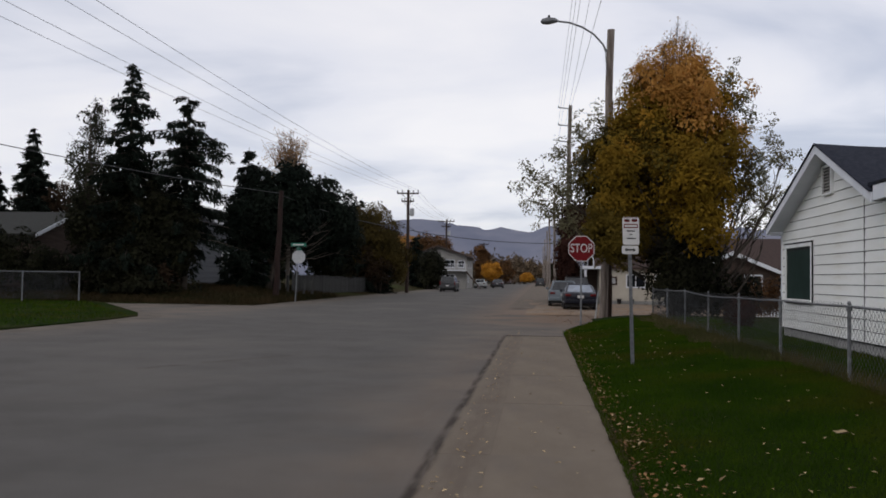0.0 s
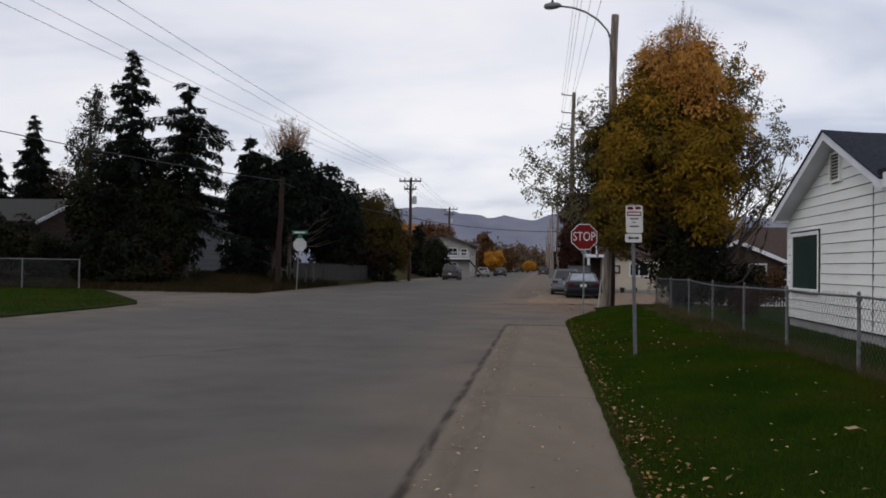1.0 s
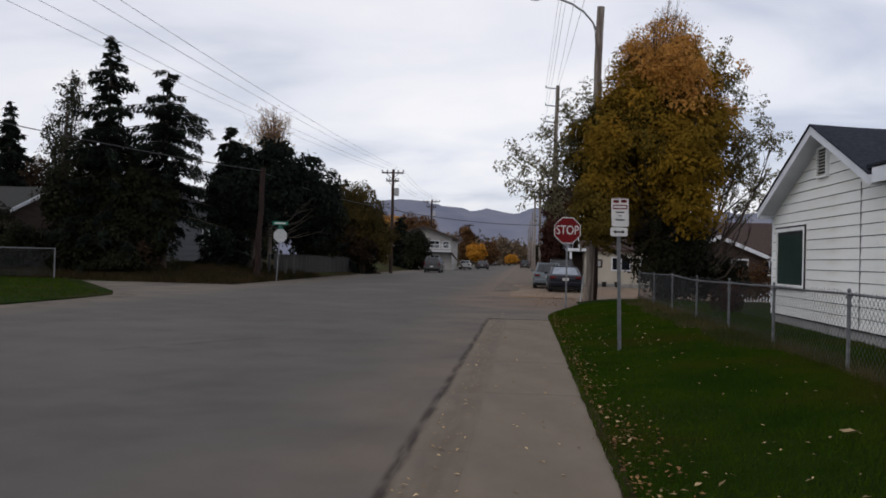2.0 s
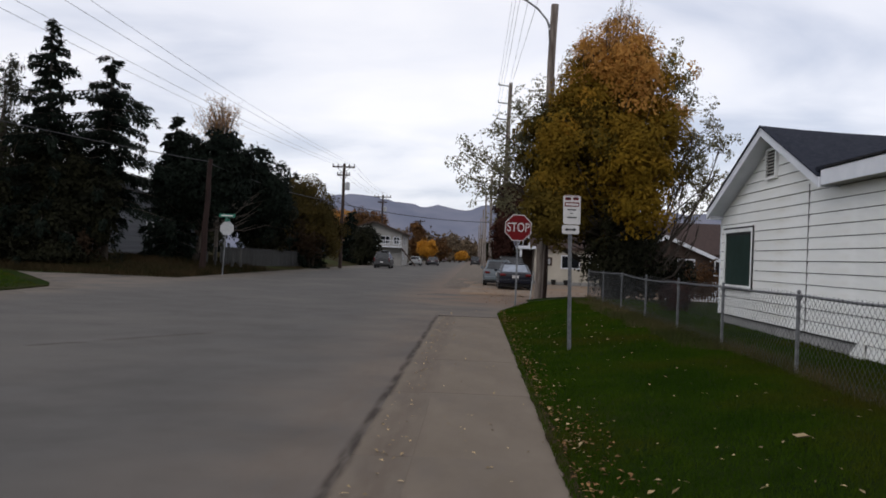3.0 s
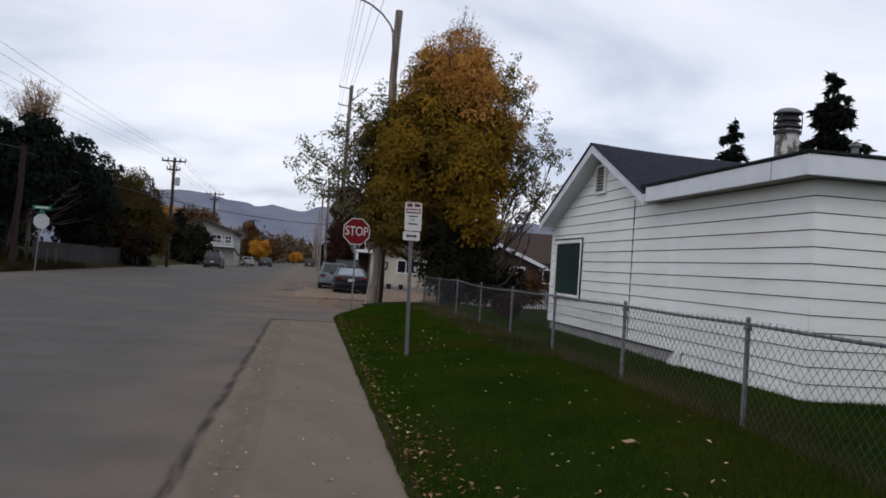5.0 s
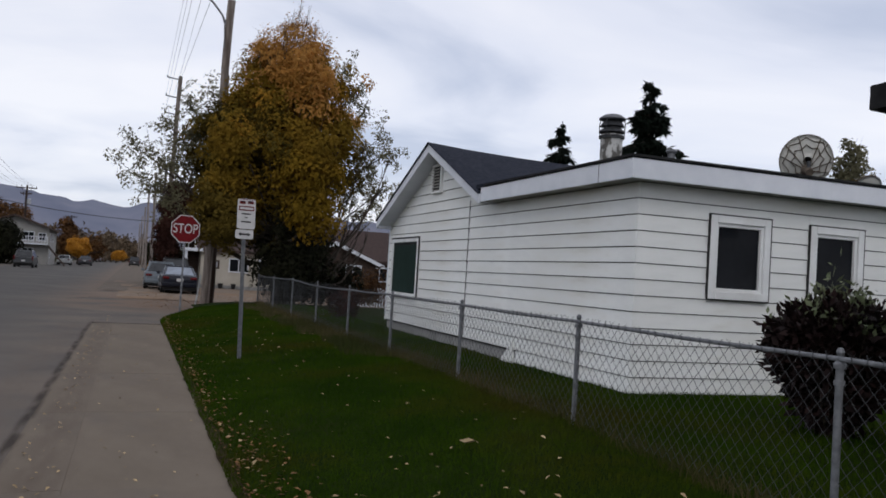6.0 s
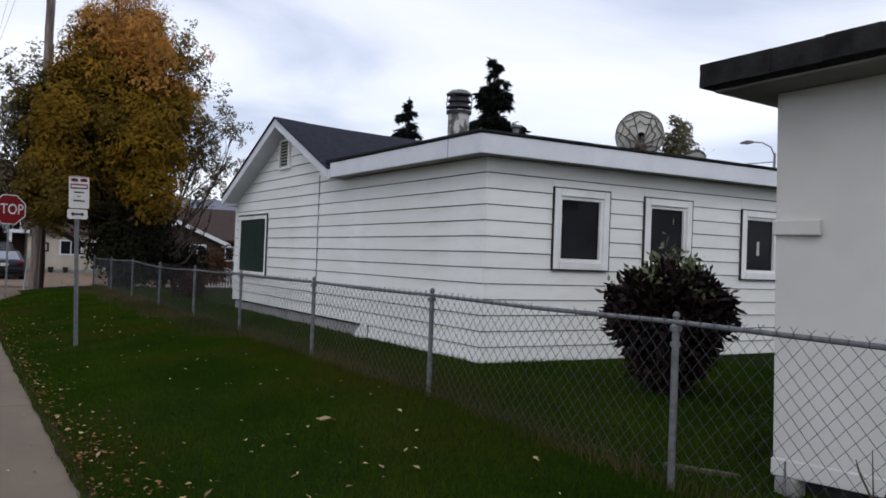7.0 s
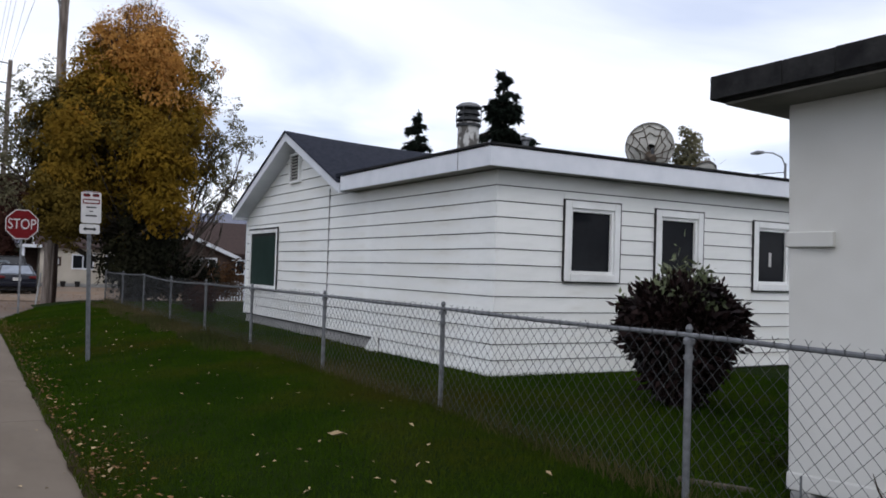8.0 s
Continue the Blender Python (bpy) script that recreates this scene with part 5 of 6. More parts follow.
    part("limb_network", twigs, BARK, t, smooth=True, kind="stuff")
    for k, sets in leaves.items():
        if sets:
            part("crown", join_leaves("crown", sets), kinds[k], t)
    return t


autumn = autumn_tree()
rng_b = np.random.default_rng(12)
for k in range(9):
    # bare boughs that fan out from the foot of the tree towards the house
    e = Vector((7.0 + 1.9 * rng_b.random(), 30.3 + 1.2 * rng_b.random(), 2.4 + 4.0 * k / 8))
    foot = Vector((5.3 + 0.4 * rng_b.random(), 30.6, 0.5))
    bend = foot.lerp(e, 0.5) + Vector((0.15 + 0.2 * rng_b.normal(), 0, -0.38 + 0.2 * rng_b.normal()))
    bough = Shape().tube([foot, foot.lerp(bend, 0.55) + Vector((-0.05, 0, 0.05)), bend, bend.lerp(e, 0.5) + Vector((0.08, 0, -0.04)), e], [0.06, 0.05, 0.04, 0.026, 0.008], 6)
    for _ in range(11):
        st = bend.lerp(e, 0.1 + 0.8 * rng_b.random())
        tip = st + Vector((0.5 * rng_b.random() - 0.05, 0.3 * rng_b.normal(), 0.45 + 0.5 * rng_b.random()))
        bough.tube([st, st.lerp(tip, 0.5) + Vector((0.05, 0, -0.04)), tip], [0.016, 0.011, 0.004], 4)
    part("bough", bough, BARK, autumn, "bare dark bough", smooth=True)
# far side of the street, from left to right
conifer("spruce", "tall dark spruce with a narrow pointed top", (-24.2, 47.0, 0.5), 13.7, 2.7, 21, ragged=0.55, power=0.85, size=0.30, group="dark conifers")
conifer("spruce", "dark spruce with ragged drooping boughs", (-21.3, 48.3, 0.6), 11.9, 2.6, 22, ragged=0.8, power=0.5, size=0.30, low=0.2, group="dark conifers")
conifer("spruce", "small dark spruce behind the grey house", (-22.6, 66, 0.6), 9.0, 2.2, 23, size=0.32, group="dark conifers")
conifer("spruce", "distant dark spruce over the rooftops", (-37.5, 58, 0.5), 11.8, 2.6, 24, size=0.33, group="dark conifers")
conifer("spruce", "distant dark spruce over the rooftops", (-42.0, 60, 0.5), 9.8, 2.2, 25, size=0.33, group="dark conifers")
broadleaf("poplar_tree", "thin half-bare poplar with grey-green leaves", (-26.0, 45.6, 0.5), 0.15, [
    ((-26.1, 45.6, 7.4), (1.4, 1.2, 4.0), 80, 44, 0.18, 0.30, LEAF_DUSK), ((-25.9, 45.4, 4.8), (1.3, 1.2, 1.9), 60, 60, 0.22, 0.4, LEAF_DARK), ((-25.6, 45.6, 10.6), (0.5, 0.5, 1.5), 20, 30, 0.18, 0.22, LEAF_DUSK)], 31)
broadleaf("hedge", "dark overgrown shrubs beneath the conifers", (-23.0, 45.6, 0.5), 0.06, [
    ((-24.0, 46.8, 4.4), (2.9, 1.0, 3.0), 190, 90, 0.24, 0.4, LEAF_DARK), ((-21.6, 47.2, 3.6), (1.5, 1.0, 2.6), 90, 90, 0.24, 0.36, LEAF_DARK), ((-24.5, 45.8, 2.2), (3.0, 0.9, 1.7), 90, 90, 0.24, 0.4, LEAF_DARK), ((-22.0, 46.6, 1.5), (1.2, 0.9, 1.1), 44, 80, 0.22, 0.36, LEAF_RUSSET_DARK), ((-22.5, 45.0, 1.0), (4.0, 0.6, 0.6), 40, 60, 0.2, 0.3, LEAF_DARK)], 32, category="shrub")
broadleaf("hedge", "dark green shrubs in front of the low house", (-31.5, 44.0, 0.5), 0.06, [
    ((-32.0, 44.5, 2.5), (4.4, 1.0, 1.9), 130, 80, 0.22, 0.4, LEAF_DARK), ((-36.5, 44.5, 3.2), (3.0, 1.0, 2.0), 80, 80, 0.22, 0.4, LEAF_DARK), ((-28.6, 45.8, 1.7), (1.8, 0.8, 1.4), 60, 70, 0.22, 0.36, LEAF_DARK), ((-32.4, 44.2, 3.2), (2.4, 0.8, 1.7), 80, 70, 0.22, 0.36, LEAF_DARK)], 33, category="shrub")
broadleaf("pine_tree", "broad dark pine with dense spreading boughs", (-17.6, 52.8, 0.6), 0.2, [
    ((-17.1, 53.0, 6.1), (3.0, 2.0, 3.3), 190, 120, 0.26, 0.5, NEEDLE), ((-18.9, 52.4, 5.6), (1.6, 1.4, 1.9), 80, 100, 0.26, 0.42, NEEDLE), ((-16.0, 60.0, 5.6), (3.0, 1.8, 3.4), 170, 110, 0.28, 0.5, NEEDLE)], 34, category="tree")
conifer("spruce", "dark spruce tip rising from the pine", (-18.9, 52.5, 0.6), 9.5, 2.0, 26, size=0.32, group="dark conifers")
conifer("spruce", "dark spruce among the shrubs by the street", (-17.0, 78.0, 0.4), 8.4, 3.4, 27, size=0.33, group="dark conifers", power=0.6)


def birch(base, crown, spread, seed):
    """A thin trunk whose fine upright twigs carry few small leaves."""
    rng = np.random.default_rng(seed)
    t = thing("birch_tree", "half-bare birch with pale tan leaves", "tree", base)
    b, c = Vector(base), Vector(crown)
    part("trunk", Shape().tube([b - Vector((0, 0, 0.2)), b.lerp(c, 0.5), c], [0.14, 0.10, 0.03], 8), TWIG, t)
    twigs, leaves = Shape(), []
    for _ in range(110):
        st = b.lerp(c, 0.55 + 0.4 * rng.random())
        x = rng.normal(0, 0.55) * spread
        e = Vector((c.x + x, c.y + rng.normal(0, 0.5) * spread, c.z + 1.3 - 0.9 * abs(x) / spread - 2.0 * rng.random() ** 1.5))
        twigs.tube([st, st.lerp(e, 0.6) + Vector((0, 0, -0.12)), e], [0.03, 0.018, 0.006], 4)
        n = 7
        P = np.array([st.lerp(e, 0.4 + 0.6 * rng.random()) for _ in range(n)]) + rng.normal(0, 0.10, (n, 3))
        leaves.append(spray_mesh("crown", P, rng.normal(size=(n, 3)) + [0, -0.5, 0.4], 0.16, 6, 0.10, rng, jitter=0.8))
    part("limb_network", twigs, TWIG, t, kind="stuff")
    part("crown", join_leaves("crown", leaves), LEAF_PALE, t)
    return t


birch((-17.4, 56.5, 0.5), (-17.3, 56.5, 10.5), 1.8, 35)
broadleaf("willow_shrub", "rounded olive-brown bush beside the street", (-15.0, 77.0, 0.2), 0.16, [
    ((-15.4, 77.0, 5.0), (2.8, 1.8, 3.6), 190, 120, 0.2, 0.46, LEAF_WILLOW), ((-13.3, 77.4, 3.4), (1.4, 1.6, 2.4), 80, 90, 0.2, 0.4, LEAF_WILLOW), ((-17.6, 76.6, 4.0), (1.9, 1.4, 2.9), 90, 100, 0.2, 0.46, LEAF_WILLOW), ((-15.6, 76.0, 2.6), (2.4, 1.0, 1.9), 50, 60, 0.2, 0.4, LEAF_RUSSET_DARK)], 36, stems=3, category="shrub")
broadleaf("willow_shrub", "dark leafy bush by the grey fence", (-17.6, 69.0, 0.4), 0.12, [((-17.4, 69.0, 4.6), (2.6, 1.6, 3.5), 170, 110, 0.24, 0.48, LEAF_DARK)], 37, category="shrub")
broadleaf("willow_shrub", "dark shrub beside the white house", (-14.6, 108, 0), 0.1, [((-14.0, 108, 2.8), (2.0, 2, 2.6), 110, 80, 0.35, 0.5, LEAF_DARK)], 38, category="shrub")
conifer("spruce", "small dark spruce far down the street", (-16.6, 112, 0), 7.4, 2.2, 28, size=0.5, group="dark conifers", dens=0.6)
broadleaf("yellow_tree", "small round tree in bright yellow leaf", (-8.6, 150, 0), 0.14, [((-8.5, 150, 3.0), (1.9, 1.7, 1.7), 90, 60, 0.3, 0.4, LEAF_GOLD)], 39)
broadleaf("yellow_tree", "small yellow tree far down the street", (-4.2, 235, 0), 0.14, [((-3.6, 235, 2.2), (2.0, 2, 1.0), 60, 50, 0.45, 0.5, LEAF_GOLD)], 40)
broadleaf("russet_tree", "brown and olive tree beside the white house", (-11.0, 165, 0), 0.2, [((-11.4, 165, 5.0), (1.7, 2.0, 4.0), 90, 60, 0.4, 0.5, LEAF_RUSSET), ((-7.4, 172, 3.2), (2.4, 2, 2.4), 70, 60, 0.4, 0.5, LEAF_RUSSET)], 41)
broadleaf("russet_tree", "faded orange tree behind the white house", (-22, 165, 0), 0.2, [((-22, 165, 7.0), (5.0, 3, 3.6), 130, 50, 0.5, 0.8, LEAF_RUSSET), ((-27, 168, 7.5), (4.0, 3, 3.4), 90, 50, 0.5, 0.8, LEAF_ORANGE)], 42)
# right-hand distance
broadleaf("maroon_tree", "tall dense maroon-leaved tree beside the alley", (2.0, 57.5, 0), 0.14, [((1.95, 57.5, 3.4), (0.75, 0.9, 3.3), 150, 90, 0.18, 0.3, LEAF_MAROON), ((2.9, 58.6, 5.4), (1.2, 1.0, 2.2), 120, 90, 0.18, 0.32, LEAF_MAROON)], 43)
broadleaf("russet_tree", "dull brown tree behind the low house", (-40.0, 63, 0.5), 0.2, [((-39.5, 63, 6.0), (3.4, 1.6, 3.2), 150, 80, 0.26, 0.5, LEAF_RUSSET_DARK), ((-34.5, 64, 5.4), (2.6, 1.6, 2.9), 100, 80, 0.26, 0.5, LEAF_DUSK)], 45)
broadleaf("hedge", "dark hedge shrubs behind the fence", (7.0, 32.5, 0.25), 0.05, [((7.0, 32.0, 1.2), (1.3, 0.7, 0.9), 50, 70, 0.12, 0.24, LEAF_DARK), ((8.6, 33.5, 1.1), (1.3, 0.7, 0.8), 40, 60, 0.12, 0.24, LEAF_RUSSET)], 44, category="shrub")
broadleaf("dark_bush", "small round dark purple bush behind the fence", (5.6, 24.2, 0.25), 0.03, [((5.6, 24.2, 0.75), (0.5, 0.5, 0.5), 60, 50, 0.07, 0.13, LEAF_MAROON)], 46, category="shrub")
conifer("spruce", "dark spruce rising behind the white house", (24.9, 38.7, -0.1), 13.0, 3.4, 51, size=0.36, ragged=0.45, dens=2.4, group="dark conifers")
conifer("spruce", "distant spruce tip behind the white house", (28.0, 54.3, -0.1), 13.2, 3.2, 52, size=0.36, ragged=0.4, dens=2.0, group="dark conifers")
broadleaf("poplar_tree", "thin yellow-green poplar top behind the roof", (32.2, 32.6, -0.1), 0.12, [((32.4, 32.4, 7.8), (1.0, 1.0, 2.2), 70, 34, 0.2, 0.22, LEAF_GREY), ((32.3, 32.6, 6.2), (0.9, 1.0, 1.6), 40, 34, 0.2, 0.22, LEAF_YELLOW)], 53)
lamp2 = thing("street_lamp", "distant grey street lamp on a curved arm", "lamp", (47.3, 38.1, 0))
part("pole", Shape().tube([(47.3, 38.1, -0.1), (47.3, 38.1, 9.6)], [0.12, 0.08], 8), GALV, lamp2)
part("arm", Shape().tube([(47.3, 38.1, 9.4), (47.15, 38.3, 10.0), (46.8, 38.7, 10.3), (46.3, 39.3, 10.36)], 0.05, 6), GALV, lamp2)
part("lamp_head", Shape().tube([(46.45, 39.15, 10.36), (46.2, 39.45, 10.34), (45.9, 39.8, 10.28)], [0.08, 0.16, 0.06], 8), GALV, lamp2)
wire("power_line", "thin dark cable behind the white house", (47.3, 38.1, 9.0), (30, 60, 8.6), 0.03, 0.4)


# the shrub inside the fence
PURPLE = mat("purple_leaf", (0.009, 0.006, 0.006), (0.022, 0.011, 0.010), 3, 0.6, island=0.5, spec=0.12)
TIP_GREEN = mat("pale_green_leaf", (0.055, 0.075, 0.03), (0.16, 0.175, 0.10), 3, 0.6, island=0.4, transl=0.2)


def garden_shrub(base):
    rng = np.random.default_rng(61)
    t = thing("shrub", "round dark purple shrub with pale green tips", "shrub", base)
    x, y, z = base
    stems, tips = Shape(), []
    for k in range(46):
        a, q = rng.random() * 6.28, rng.random() ** 0.5
        e = Vector((x + 0.60 * q * math.cos(a), y + 0.60 * q * math.sin(a), z + 0.95 + 0.42 * (1 - q * q) + 0.1 * rng.normal()))
        mid = Vector((x, y, z)).lerp(e, 0.55) + Vector((0.06 * math.cos(a), 0.06 * math.sin(a), -0.05))
        stems.tube([(x + 0.08 * math.cos(a), y + 0.08 * math.sin(a), z - 0.05), mid, e], [0.014, 0.010, 0.003], 5)
        tips.append(e)
    part("stem_network", stems, BARK, t, kind="stuff")
    n = 9000
    d = rng.normal(size=(n, 3))
    d /= np.linalg.norm(d, axis=1, keepdims=True)
    rad = rng.random((n, 1)) ** 0.4
    P = d * rad
    hgt = P[:, 2]
    w = np.where(hgt < 0, 0.46 + 0.54 * (1 + hgt), 1.0)
    P = np.stack([x + P[:, 0] * 0.64 * w, y + P[:, 1] * 0.64 * w, z + 0.84 + hgt * np.where(hgt < 0, 0.80, 0.52)], 1) + rng.normal(0, 0.04, (n, 3))
    part("foliage", leaf_mesh("foliage", P, 0.10, rng, 0.0, 0.5, d * 0.8), PURPLE, t, "dark purple leaves")
    tp = np.vstack([np.array(e) + rng.normal(0, 0.05, (13, 3)) for e in tips if e.z > z + 1.08] + [np.array((x - 0.05, y, z + 1.45)) + rng.normal(0, 1, (46, 3)) * [0.06, 0.06, 0.15]])
    part("leaf_tip", leaf_mesh("leaf_tip", tp, 0.095, rng, -0.5, 0.4), TIP_GREEN, t, "pale green leaf tips", kind="stuff")
    return t


garden_shrub((6.48, 7.62, 0.27))
broadleaf("weeds", "low green weeds beside the garage", (5.6, 5.6, 0.3), 0.01, [((5.6, 5.6, 0.42), (0.6, 0.3, 0.14), 30, 16, 0.05, 0.08, BLADE)], 62, category="plant")

# ---------------------------------------------------------------- other houses
GREY_PAINT = mat("grey_paint", (0.075, 0.082, 0.097), (0.105, 0.113, 0.13), 1.5, 0.8, bump=0.1, bscale=10, stretch=(0.3, 0.3, 5))
BEIGE = mat("beige_render", (0.44, 0.40, 0.33), (0.52, 0.475, 0.40), 1.2, 0.9, bump=0.2, bscale=30)
BROWN_SHINGLE = mat("brown_shingle", (0.034, 0.022, 0.019), (0.06, 0.038, 0.033), 9, 0.95, bump=0.4, bscale=20)
GREY_SHINGLE = mat("grey_shingle", (0.018, 0.019, 0.017), (0.028, 0.029, 0.026), 6, 0.95, bump=0.4, bscale=20)
# white walls darkened to grey: their shadow is part of the colour
SHADED_WHITE_WALL = mat("shaded_white_wall", (0.26, 0.25, 0.235), (0.33, 0.32, 0.30), 0.8, 0.8)
BROWN_WALL = mat("brown_wall", (0.045, 0.030, 0.024), (0.075, 0.052, 0.042), 3, 0.9, bump=0.3, bscale=12, stretch=(0.3, 0.3, 4))


def gable_house(label, x0, y0, x1, y1, z0, eave, ridge, along, wallm, roofm, windows, over=0.5, edge=None):
    """A plain house with walls, two roof slopes, white bargeboards and windows on its near side (x, z, width, height) or on its street side (y, z, w, h, 'e')."""
    t = thing("house", label, "house", ((x0 + x1) / 2, (y0 + y1) / 2, z0))
    part("wall", Shape().box(x0, y0, z0 - 0.3, x1, y1, eave), wallm, t)
    xm, ym = (x0 + x1) / 2, (y0 + y1) / 2
    if along == "y":
        part("gable", Shape().prism([(x0, y0, eave), (x1, y0, eave), (xm, y0, ridge)], (0, y1 - y0, 0)), wallm, t)
        for xe in (x0, x1):
            sg = 1 if xe > xm else -1
            sl = (ridge - eave) / (xm - x0)
            e = (xe + sg * over, eave - sl * over)
            part("roof", Shape().prism([(xm, y0 - over, ridge + 0.02), (e[0], y0 - over, e[1] + 0.02), (e[0], y0 - over, e[1] + 0.16), (xm, y0 - over, ridge + 0.18)], (0, y1 - y0 + 2 * over, 0)), roofm, t)
            part("bargeboard", Shape().prism([(xm, y0 - over - 0.03, ridge - 0.04), (e[0], y0 - over - 0.03, e[1] - 0.04), (e[0], y0 - over - 0.03, e[1] + 0.16), (xm, y0 - over - 0.03, ridge + 0.18)], (0, 0.03, 0)), edge or WHITE_TRIM, t)
    else:
        part("gable", Shape().prism([(x0, y0, eave), (x0, y1, eave), (x0, ym, ridge)], (x1 - x0, 0, 0)), wallm, t)
        for ye in (y0, y1):
            sg = 1 if ye > ym else -1
            sl = (ridge - eave) / (ym - y0)
            e = (ye + sg * over, eave - sl * over)
            part("roof", Shape().prism([(x0 - over, ym, ridge + 0.02), (x0 - over, e[0], e[1] + 0.02), (x0 - over, e[0], e[1] + 0.16), (x0 - over, ym, ridge + 0.18)], (x1 - x0 + 2 * over, 0, 0)), roofm, t)
            for xb in (x0 - over - 0.03, x1 + over):
                part("bargeboard", Shape().prism([(xb, ym, ridge - 0.06), (xb, e[0], e[1] - 0.06), (xb, e[0], e[1] + 0.16), (xb, ym, ridge + 0.18)], (0.03, 0, 0)), WHITE_TRIM, t)
    for wd in windows:
        a, z, w, h = wd[:4]
        if len(wd) == 4:
            fr = part("window", Shape().box(a - 0.08, y0 - 0.05, z - 0.08, a, y0 + 0.05, z + h + 0.08).box(a + w, y0 - 0.05, z - 0.08, a + w + 0.08, y0 + 0.05, z + h + 0.08).box(a, y0 - 0.05, z + h, a + w, y0 + 0.05, z + h + 0.08).box(a, y0 - 0.05, z - 0.08, a + w, y0 + 0.05, z), WHITE_TRIM, t)
            part("pane", Shape().box(a, y0 - 0.015, z, a + w, y0 - 0.004, z + h), WINDOW_DARK, fr)
            part("mullion", Shape().box(a + w / 2 - 0.03, y0 - 0.03, z, a + w / 2 + 0.03, y0 - 0.016, z + h), WHITE_TRIM, fr)
        else:
            fr = part("window", Shape().box(x1 - 0.05, a - 0.08, z - 0.08, x1 + 0.05, a, z + h + 0.08).box(x1 - 0.05, a + w, z - 0.08, x1 + 0.05, a + w + 0.08, z + h + 0.08).box(x1 - 0.05, a, z + h, x1 + 0.05, a + w, z + h + 0.08).box(x1 - 0.05, a, z - 0.08, x1 + 0.05, a + w, z), WHITE_TRIM, t)
            part("pane", Shape().box(x1 + 0.004, a, z, x1 + 0.015, a + w, z + h), WINDOW_DARK, fr)
    return t


gable_house("grey house with a shallow gable behind dark trees", -31.0, 58.5, -21.8, 68, 0.6, 4.75, 6.7, "y", GREY_PAINT, GREY_SHINGLE, [(-22.9, 2.3, 0.9, 0.8)])
gable_house("low dark house with a grey-green roof", -46.0, 47.5, -30.6, 55.5, 0.5, 3.9, 5.35, "x", BROWN_WALL, GREY_SHINGLE, [(-34, 1.6, 1.2, 1.0)])
far_white = gable_house("white two-storey house with balconies down the street", -18.5, 120, -10.4, 131, 0.0, 4.7, 6.1, "y", SHADED_WHITE_WALL, BROWN_SHINGLE, [(-13.4, 3.1, 1.2, 1.0), (-13.4, 0.9, 1.2, 1.1), (-11.6, 3.1, 0.8, 0.9), (-16.4, 3.1, 1.2, 1.0), (122, 3.1, 1.0, 1.0, "e"), (125.5, 3.1, 1.0, 1.0, "e"), (122, 1.0, 1.0, 1.0, "e")], 0.9, BROWN_WALL)
bal = part("balcony", Shape().box(-13.9, 118.7, 2.55, -10.4, 120, 2.7), WHITE_TRIM, far_white)
for k in range(12):
    part("baluster", Shape().box(-13.9 + k * 0.31, 118.7, 2.7, -13.85 + k * 0.31, 118.75, 3.5), WHITE_TRIM, bal)
part("handrail", Shape().box(-13.9, 118.68, 3.5, -10.4, 118.77, 3.58), WHITE_TRIM, bal)
part("stair", Shape().prism([(-10.4, 119.2, 2.6), (-8.3, 119.2, 0.1), (-8.3, 119.2, -0.1), (-10.4, 119.2, 2.3)], (0, 0.9, 0)), BROWN_WALL, far_white, "brown outside stair")
beige = gable_house("small beige house with a dark brown roof and a porch", 3.95, 56.0, 11.5, 64, 0.0, 2.45, 4.3, "x", BEIGE, BROWN_SHINGLE, [(5.75, 1.15, 1.1, 0.75), (7.6, 1.15, 1.0, 0.75)], 0.35)
part("porch_roof", Shape().box(2.85, 55.6, 2.3, 4.0, 60, 2.48), WHITE_TRIM, beige)
part("porch_post", Shape().box(2.95, 55.7, -0.1, 3.1, 55.85, 2.3), WHITE_TRIM, beige)
part("porch_wall", Shape().box(3.1, 58, -0.1, 3.95, 58.1, 2.3), BROWN_WALL, beige)
part("porch_sign", Shape().box(4.5, 55.93, 1.25, 5.1, 55.99, 1.8), BROWN_WALL, beige, "dark framed notice")
part("porch_sign_panel", Shape().box(4.62, 55.92, 1.35, 4.98, 55.93, 1.7), SIGN_BACK, beige)
part("base_strip", Shape().box(3.95, 55.94, 0.0, 11.5, 55.99, 0.22), FOUNDATION, beige)
for x in (5.2, 6.0):
    pot = thing("flower_pot", "dark plant pot by the beige house", "pot", (x, 55.6, 0), "pots by the wall")
    part("pot", Shape().turn((x, 55.6, 0), [(0.11, 0), (0.16, 0.32), (0.18, 0.34), (0.15, 0.35)], 12), SIGN_BLACK, pot)
gable_house("brown house with white roof edges beyond the hedge", 8.0, 47.2, 12.9, 51.9, 0.0, 2.05, 3.05, "y", BROWN_WALL, BROWN_SHINGLE, [(8.9, 1.1, 0.9, 0.8), (11.2, 1.1, 0.8, 0.8)], 0.4)
gable_house("long low house with a dark red-brown roof", 9.0, 54.0, 24, 62, 0.0, 2.4, 4.3, "x", BROWN_WALL, BROWN_SHINGLE, [(14.6, 1.1, 1.0, 0.8)], 0.4)
picket = thing("picket_fence", "low white picket fence beyond the chain-link", "fence", (10, 38.8, -0.12))
for k in range(28):
    part("picket", Shape().prism([(8.6 + k * 0.13, 38.8, -0.12), (8.67 + k * 0.13, 38.8, -0.12), (8.67 + k * 0.13, 38.8, 0.86), (8.635 + k * 0.13, 38.8, 0.92), (8.6 + k * 0.13, 38.8, 0.86)], (0, 0.02, 0)), WHITE_TRIM, picket)
for z in (0.4, 0.72):
    part("rail", Shape().box(8.5, 38.825, z, 12.3, 38.86, z + 0.06), WHITE_TRIM, picket)
